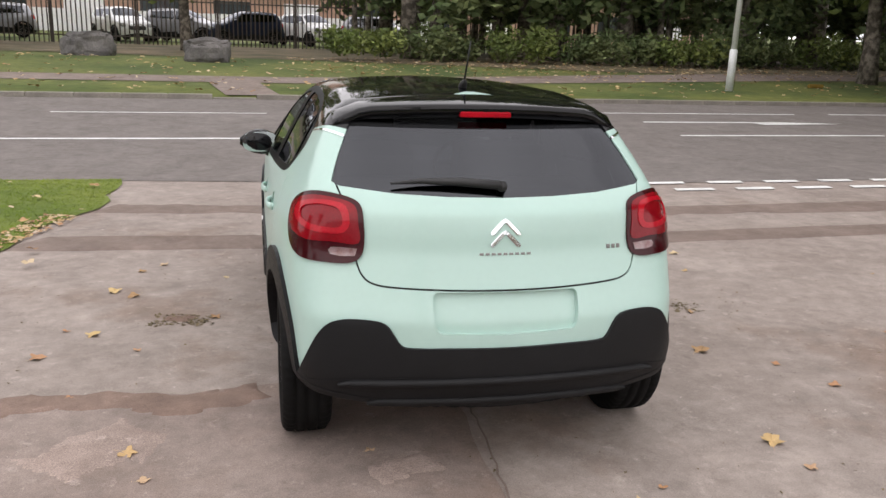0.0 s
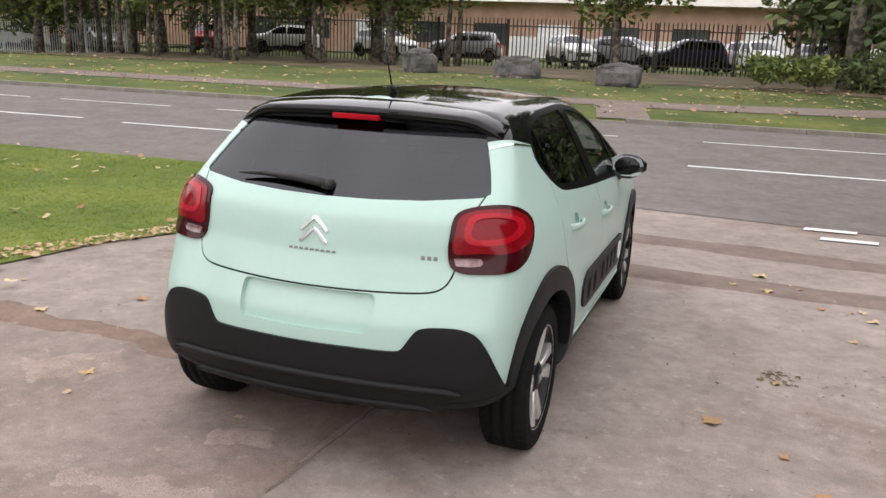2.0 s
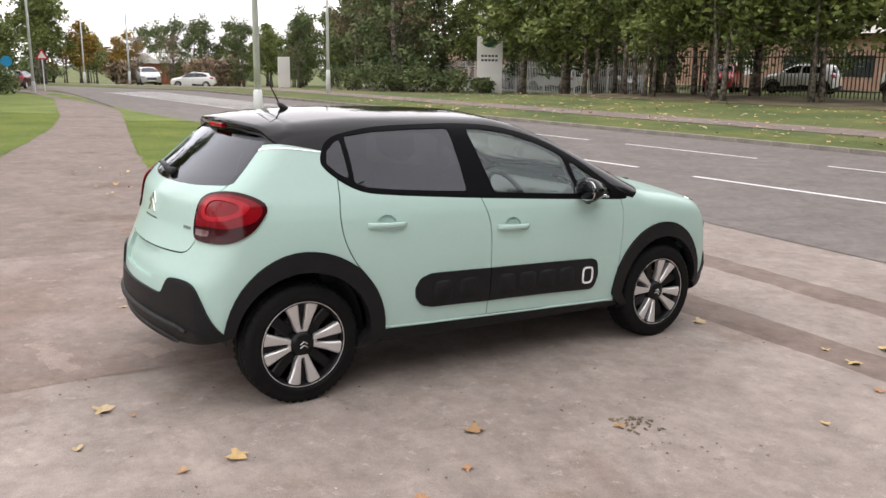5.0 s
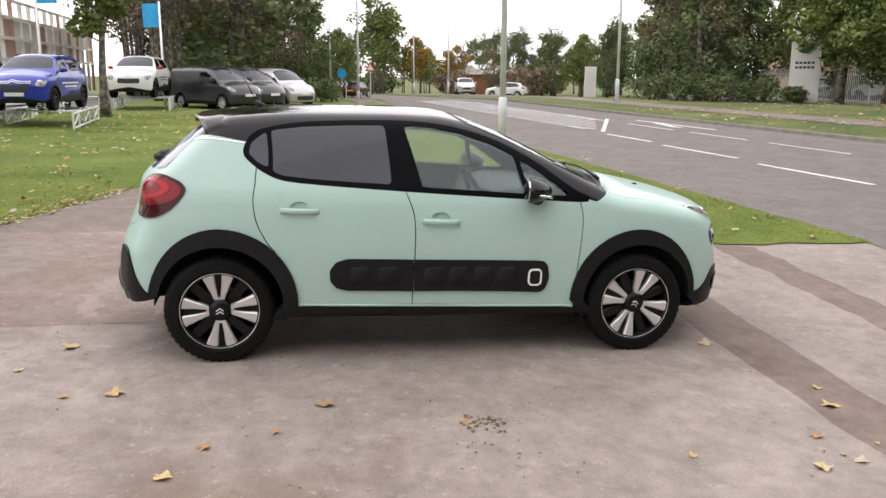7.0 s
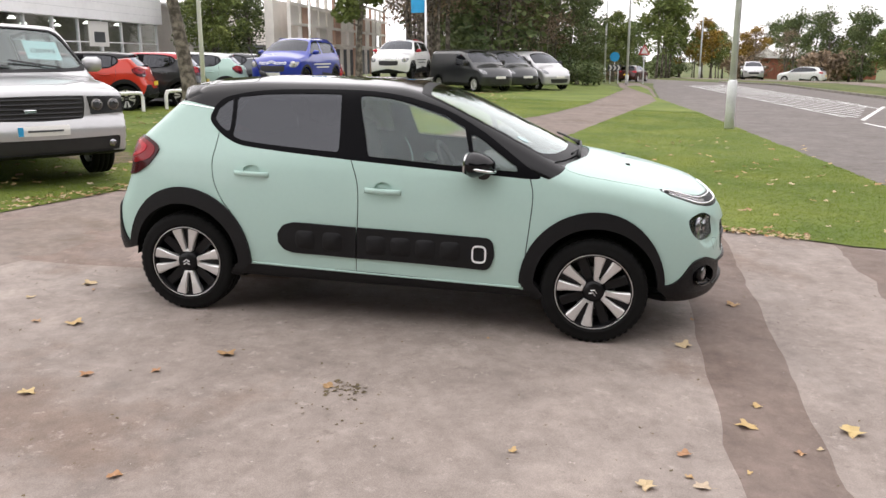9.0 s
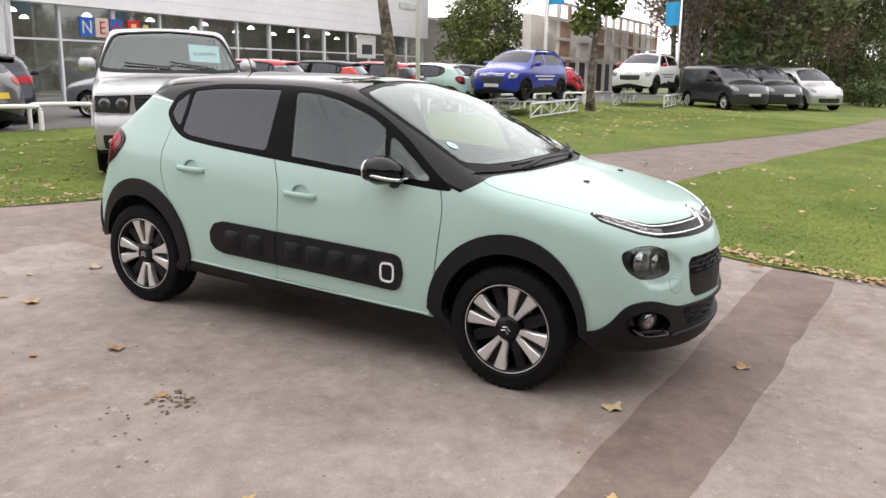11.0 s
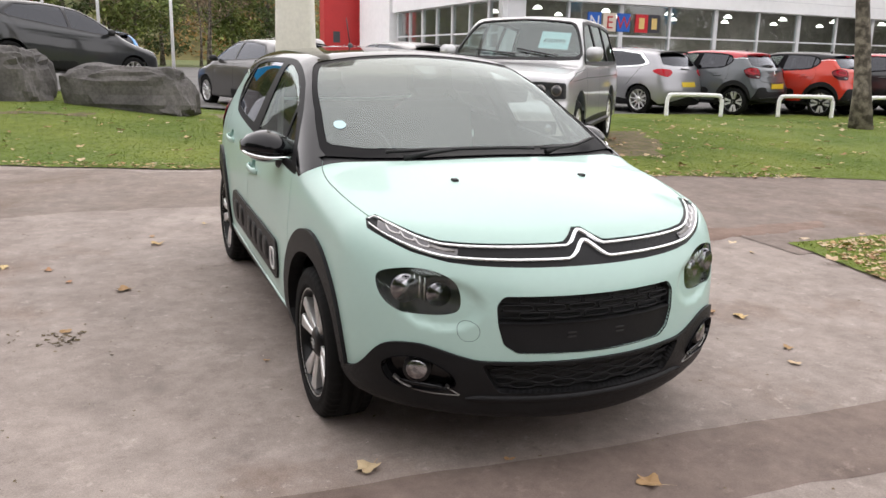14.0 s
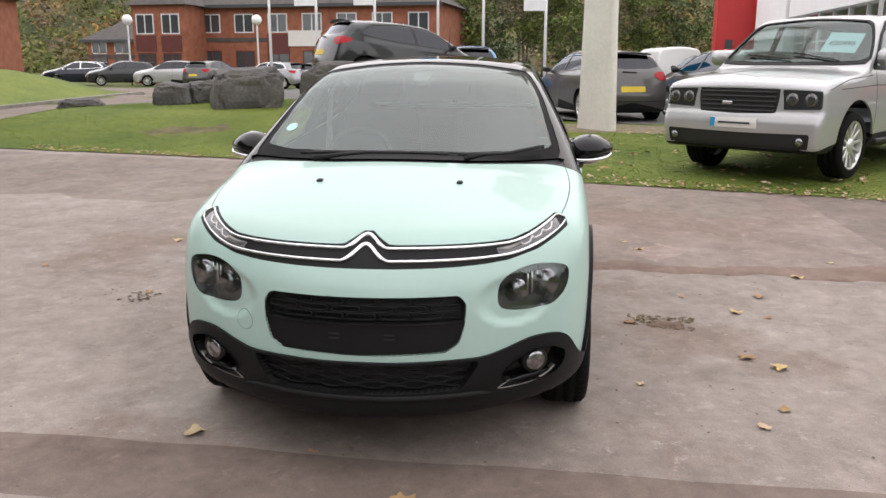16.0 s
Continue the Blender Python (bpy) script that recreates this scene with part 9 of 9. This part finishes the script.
TALL = [
    ("hole1", "side", arch((-1.3, 0.33), 0.35, 0.37, 0.37, 0.0)), ("hole2", "side", arch((1.3, 0.33), 0.35, 0.37, 0.37, 0.0)),
    ("glass_r", "side", rounded([(-1.45, 1.16), (-1.35, 1.46), (-0.25, 1.53), (-0.2, 1.12)], 0.05)), ("glass_f", "side", rounded([(-0.1, 1.12), (-0.14, 1.53), (0.25, 1.50), (0.55, 1.36), (0.85, 1.15), (0.85, 1.1)], 0.03)),
    ("tail_1", "space", closed_spline([(0.80, -1.66, 1.05), (0.66, -1.86, 1.06), (0.64, -1.9, 0.9), (0.78, -1.74, 0.9)])),
    ("head_1", "space", closed_spline([(0.78, 1.70, 0.84), (0.68, 1.85, 0.85), (0.56, 1.93, 0.80), (0.58, 1.95, 0.70), (0.72, 1.84, 0.70)])),
    ("grille_c", "front", rounded([(-0.001, 0.74), (0.42, 0.74), (0.40, 0.56), (-0.001, 0.55)], [0, 0.05, 0.05, 0])), ("plate_f", "front", [(-0.001, 0.53), (0.26, 0.53), (0.26, 0.43), (-0.001, 0.43)]), ("plate_r", "rear", [(-0.001, 0.82), (0.26, 0.82), (0.26, 0.71), (-0.001, 0.71)]),
    ("clad_f_c", "front", [(-0.001, 0.42), (0.95, 0.44), (0.95, 0.1), (-0.001, 0.1)]), ("clad_a", "side", arch((-1.3, 0.33), 0.42, 0.44, 0.44, 0.1)), ("clad_b", "side", arch((1.3, 0.33), 0.42, 0.44, 0.44, 0.1)), ("clad_s", "side", [(-1.0, 0.4), (1.0, 0.4), (1.0, 0.1), (-1.0, 0.1)]), ("clad_r_c", "rear", [(-0.001, 0.5), (0.95, 0.5), (0.95, 0.1), (-0.001, 0.1)]),
    ("glass_b_c", "space", [(0, -1.68, 1.5), (0.5, -1.65, 1.46), (0.64, -1.78, 1.15), (0, -1.88, 1.1)]),
    ("glass_s_c", "space", [(0, 1.08, 1.21), (0.5, 1.0, 1.2), (0.68, 0.9, 1.18), (0.57, 0.4, 1.46), (0.48, 0.34, 1.52), (0, 0.3, 1.57)]),
    ("seam_2", "side", strip([(-0.15, 1.1), (-0.13, 0.4)], 0.01)), ("seam_3", "side", strip([(0.9, 1.1), (0.88, 0.45)], 0.01)),
    ("roof", "side", [(-2.0, 1.50), (-1.2, 1.545), (-0.1, 1.56), (0.3, 1.535), (0.6, 1.40), (0.9, 1.17), (1.0, 1.22), (0.8, 1.8), (-2.0, 1.8)]),
]


def tall_extras(root, shell):
    xs = np.linspace(-0.46, 0.46, 13)
    for z in (0.79, 0.84):
        p = shell.lift("front", [(abs(x), z) for x in xs])
        p[:, 0] = xs
        p[:, 2] += 0.05 * np.clip(1 - abs(xs) / 0.12, 0, 1)
        part("nose_bar", Geo().tube([(a, b + 0.004, c) for a, b, c in p], 0.012, 6), "chrome", root, "bright chrome nose bar")
    c = Vector(shell.lift("front", [(0.66, 0.80)])[0])
    pair("lamp_bulb", Geo().tube([c - Vector((0, 0.02, 0)), c + Vector((0, 0.02, 0)), c + Vector((0, 0.03, 0))], [0.085, 0.08, 0.03], 16), "clearlens", root, "round clear headlamp")
    pair("door_mirror", Geo().tube([(0.84, 0.72, 1.12), (0.93, 0.7, 1.16), (1.05, 0.68, 1.16)], [0.03, 0.08, 0.05], 10), P["red"], root)
    pair("roof_rail", Geo().tube([(0.56, -1.4, 1.56), (0.57, -0.6, 1.61), (0.57, 0.1, 1.60)], 0.018, 6), P["red"], root)
    pair("side_print", Geo().box((0.882, -0.75, 0.76), (0.889, 0.7, 0.80)).box((0.882, -0.6, 0.66), (0.889, 0.5, 0.70)), "ink", root, "dark lettering shown as plain bars", False)


crossover = plain_car("crossover", tall, TALL, facing(-30.3, -6.75, 0.998, -0.06, 0.49), P["cream"], "white crossover with red details raised on a display stand", (-1.3, 1.3), 9, 0.335, 0.205, "priv", extra=tall_extras)
city = copy_thing(crossover, facing(-19.5, -7.65, 0.995, -0.09, 0.44))
recolour(city, {"cream_paint": P["blue"], "red_paint": P["blue"], "dark_print": M["sign"], "diamond_cut_alloy": M["wheelblack"]})
recolour(crossover, {"diamond_cut_alloy": M["wheelblack"]})
city.matrix_basis = city.matrix_basis @ Matrix.Diagonal((0.93, 0.87, 0.92, 1))
tagged(city, "blue small city car with white lettering on a display stand", "car")
for i, (x, y, c, lb) in enumerate(((-18.5, 40.8, "cream", "white car parked behind the palisade"), (-13.5, 40.5, "pewter", "silver car parked behind the palisade"), (-7.6, 40.6, "cream", "white car parked behind the palisade"), (-4.6, 41.0, "pewter", "silver van parked behind the palisade"), (-1.6, 40.8, "navy", "dark car parked behind the palisade"), (1.7, 41.0, "cream", "white car parked behind the palisade"), (5.4, 41.3, "pewter", "silver car parked behind the palisade"), (-24, 39, "cream", "white car parked behind the palisade"), (-29, 38.5, "red", "red car parked behind the palisade"), (-36, 37, "pewter", "silver car parked behind the palisade"), (-42, 36.5, "cream", "white car parked behind the palisade"), (-47, 36, "pewter", "silver car parked behind the palisade"))):
    ob = copy_thing(crossover, facing(x, y, (0.95, -0.95, 0.5)[i % 3], (-0.3, -0.3, -0.85)[i % 3], 0, verge))
    recolour(ob, {"cream_paint": P[c], "red_paint": P[c], "dark_print": P[c]})
    tagged(ob, lb, "car", "cars behind the fence")
far_suv = copy_thing(crossover, facing(-73, 15.6, 0.98, -0.1))
recolour(far_suv, {"cream_paint": P["silver"], "red_paint": P["silver"], "dark_print": P["silver"]})
tagged(far_suv, "silver car standing far down the road", "car", "parked cars")

van_shell = Shell(
    top=[(-2.3, 1.74), (-1.8, 1.80), (-0.5, 1.82), (0.2, 1.80), (0.5, 1.72), (0.8, 1.55), (1.2, 1.28), (1.35, 1.18), (1.55, 1.12), (1.9, 0.98), (2.1, 0.85)],
    front=[(0.1, 2.0), (0.35, 2.12), (0.6, 2.14), (0.8, 2.07), (1.0, 1.95), (1.4, 1.7)],
    rear=[(0.3, -2.15), (0.6, -2.2), (1.2, -2.16), (1.8, -2.08)],
    plan=[(-2.3, 0.84), (-1.8, 0.895), (0, 0.905), (1.3, 0.9), (1.8, 0.85), (2.2, 0.74)],
    side=[(0.1, -0.04), (0.4, 0.0), (0.9, 0.0), (1.15, -0.02), (1.5, -0.08), (1.8, -0.16)], nose=0.35, tail=0.06, floor=0.24, centre=(0, 0, 0.85), size=(0.9, 2.15, 0.82))
VAN = [
    ("hole1", "side", arch((-1.36, 0.32), 0.34, 0.36, 0.36, 0.0)), ("hole2", "side", arch((1.36, 0.32), 0.34, 0.36, 0.36, 0.0)),
    ("glass_f", "side", rounded([(0.0, 1.12), (-0.02, 1.58), (0.35, 1.57), (0.65, 1.42), (0.95, 1.16), (0.95, 1.1)], 0.04)),
    ("head_1", "space", closed_spline([(0.84, 1.66, 0.96), (0.74, 1.86, 0.93), (0.62, 1.97, 0.83), (0.64, 1.98, 0.75), (0.78, 1.85, 0.78)])),
    ("grille_c", "front", rounded([(-0.001, 0.52), (0.55, 0.52), (0.5, 0.34), (-0.001, 0.33)], [0, 0.05, 0.05, 0])), ("plate_f", "front", [(-0.001, 0.66), (0.26, 0.66), (0.26, 0.56), (-0.001, 0.56)]),
    ("clad_s", "side", [(-1.0, 0.36), (1.0, 0.36), (1.0, 0.1), (-1.0, 0.1)]),
    ("glass_s_c", "space", [(0, 1.28, 1.25), (0.5, 1.2, 1.24), (0.74, 1.05, 1.22), (0.68, 0.6, 1.60), (0.55, 0.5, 1.68), (0, 0.46, 1.74)]),
    ("seam_1", "side", strip([(-0.06, 1.65), (-0.06, 0.38)], 0.012)), ("seam_2", "side", strip([(-1.0, 1.6), (-1.0, 0.7)], 0.012)), ("seam_3", "side", strip([(1.02, 1.1), (1.0, 0.45)], 0.01)), ("seam_4", "side", strip([(-2.0, 1.02), (-0.06, 1.02)], 0.012)),
]
van = plain_car("panel_van", van_shell, VAN, facing(-31.9, -3.9, 0.72, 0.69), P["graphite"], "dark grey panel van parked on the grass", (-1.36, 1.36), 8, 0.32, 0.2, "priv", extra=lambda r, s: pair("door_mirror", Geo().box((0.9, 0.85, 1.1), (1.1, 0.98, 1.35), bevel=0.04), "black", r))
for x, y, c, lb in ((-34.2, -2.9, "graphite", "dark grey panel van parked beside its twin"), (-36.2, -1.5, "silver", "silver panel van parked beyond the dark ones")):
    ob = copy_thing(van, facing(x, y, 0.72, 0.69))
    recolour(ob, {"graphite_paint": P[c]})
    tagged(ob, lb, "van", "parked vans")
tagged(van, category="van", group="parked vans")
ob = copy_thing(van, facing(-5.5, -30, 0.2, -1))
recolour(ob, {"graphite_paint": P["cream"]})
tagged(ob, "white panel van parked by the red building", "van", "parked vans")


# ---- display stands and white hoop rails ----
def stand(x, y, length, width, h, turn):
    root = thing("display_stand", pose(x, y, lie(x, y), 0, 0, turn), "galvanised tubular car display stand on the lawn", "display stand", "display stands")
    for sy in (-width / 2, width / 2):
        part("top_rail", Geo().tube([(-length / 2, sy, h), (length / 2, sy, h)], 0.03, 8), "galv", root)
        part("bottom_rail", Geo().tube([(-length / 2, sy, 0.05), (length / 2, sy, 0.05)], 0.025, 8), "galv", root)
        for k in range(6):
            px = spread(-length / 2, length / 2, k / 5)
            part("leg", Geo().tube([(px, sy, 0), (px, sy, h)], 0.025, 8), "galv", root)
            if k < 5:
                qx = spread(-length / 2, length / 2, (k + 1) / 5)
                part("brace", Geo().tube([(px, sy, 0.08 if k % 2 else h - 0.05), (qx, sy, h - 0.05 if k % 2 else 0.08)], 0.018, 6), "galv", root)
    for px in (-1.2, -0.9, 0.9, 1.2):
        part("track", Geo().box((px - 0.12, -width / 2, h), (px + 0.12, width / 2, h + 0.03)), "galv", root)


stand(-19.5, -7.5, 4.9, 2.0, 0.41, 5)
stand(-30.3, -6.6, 4.6, 2.0, 0.46, 5)
for x, y in ((-5.2, -11.7), (-6.6, -12.0), (-10.5, -10.5), (-13.0, -9.8), (-15.1, -9.25), (-17.0, -8.95), (-21.6, -8.9), (-24.4, -8.8), (-26.6, -8.5), (-28.5, -8.4)):
    g = Geo().tube(open_spline([(-0.6, 0, -0.05), (-0.6, 0, 0.34), (-0.56, 0, 0.43), (-0.46, 0, 0.47), (0.46, 0, 0.47), (0.56, 0, 0.43), (0.6, 0, 0.34), (0.6, 0, -0.05)], 4), 0.045, 10)
    ob = part("hoop_rail", g, "white", None, smooth=True, at=pose(x, y, lie(x, y), 0, 0, -22))
    tagged(ob, "white painted tubular hoop rail at the lot's edge", "barrier", "hoop rails")
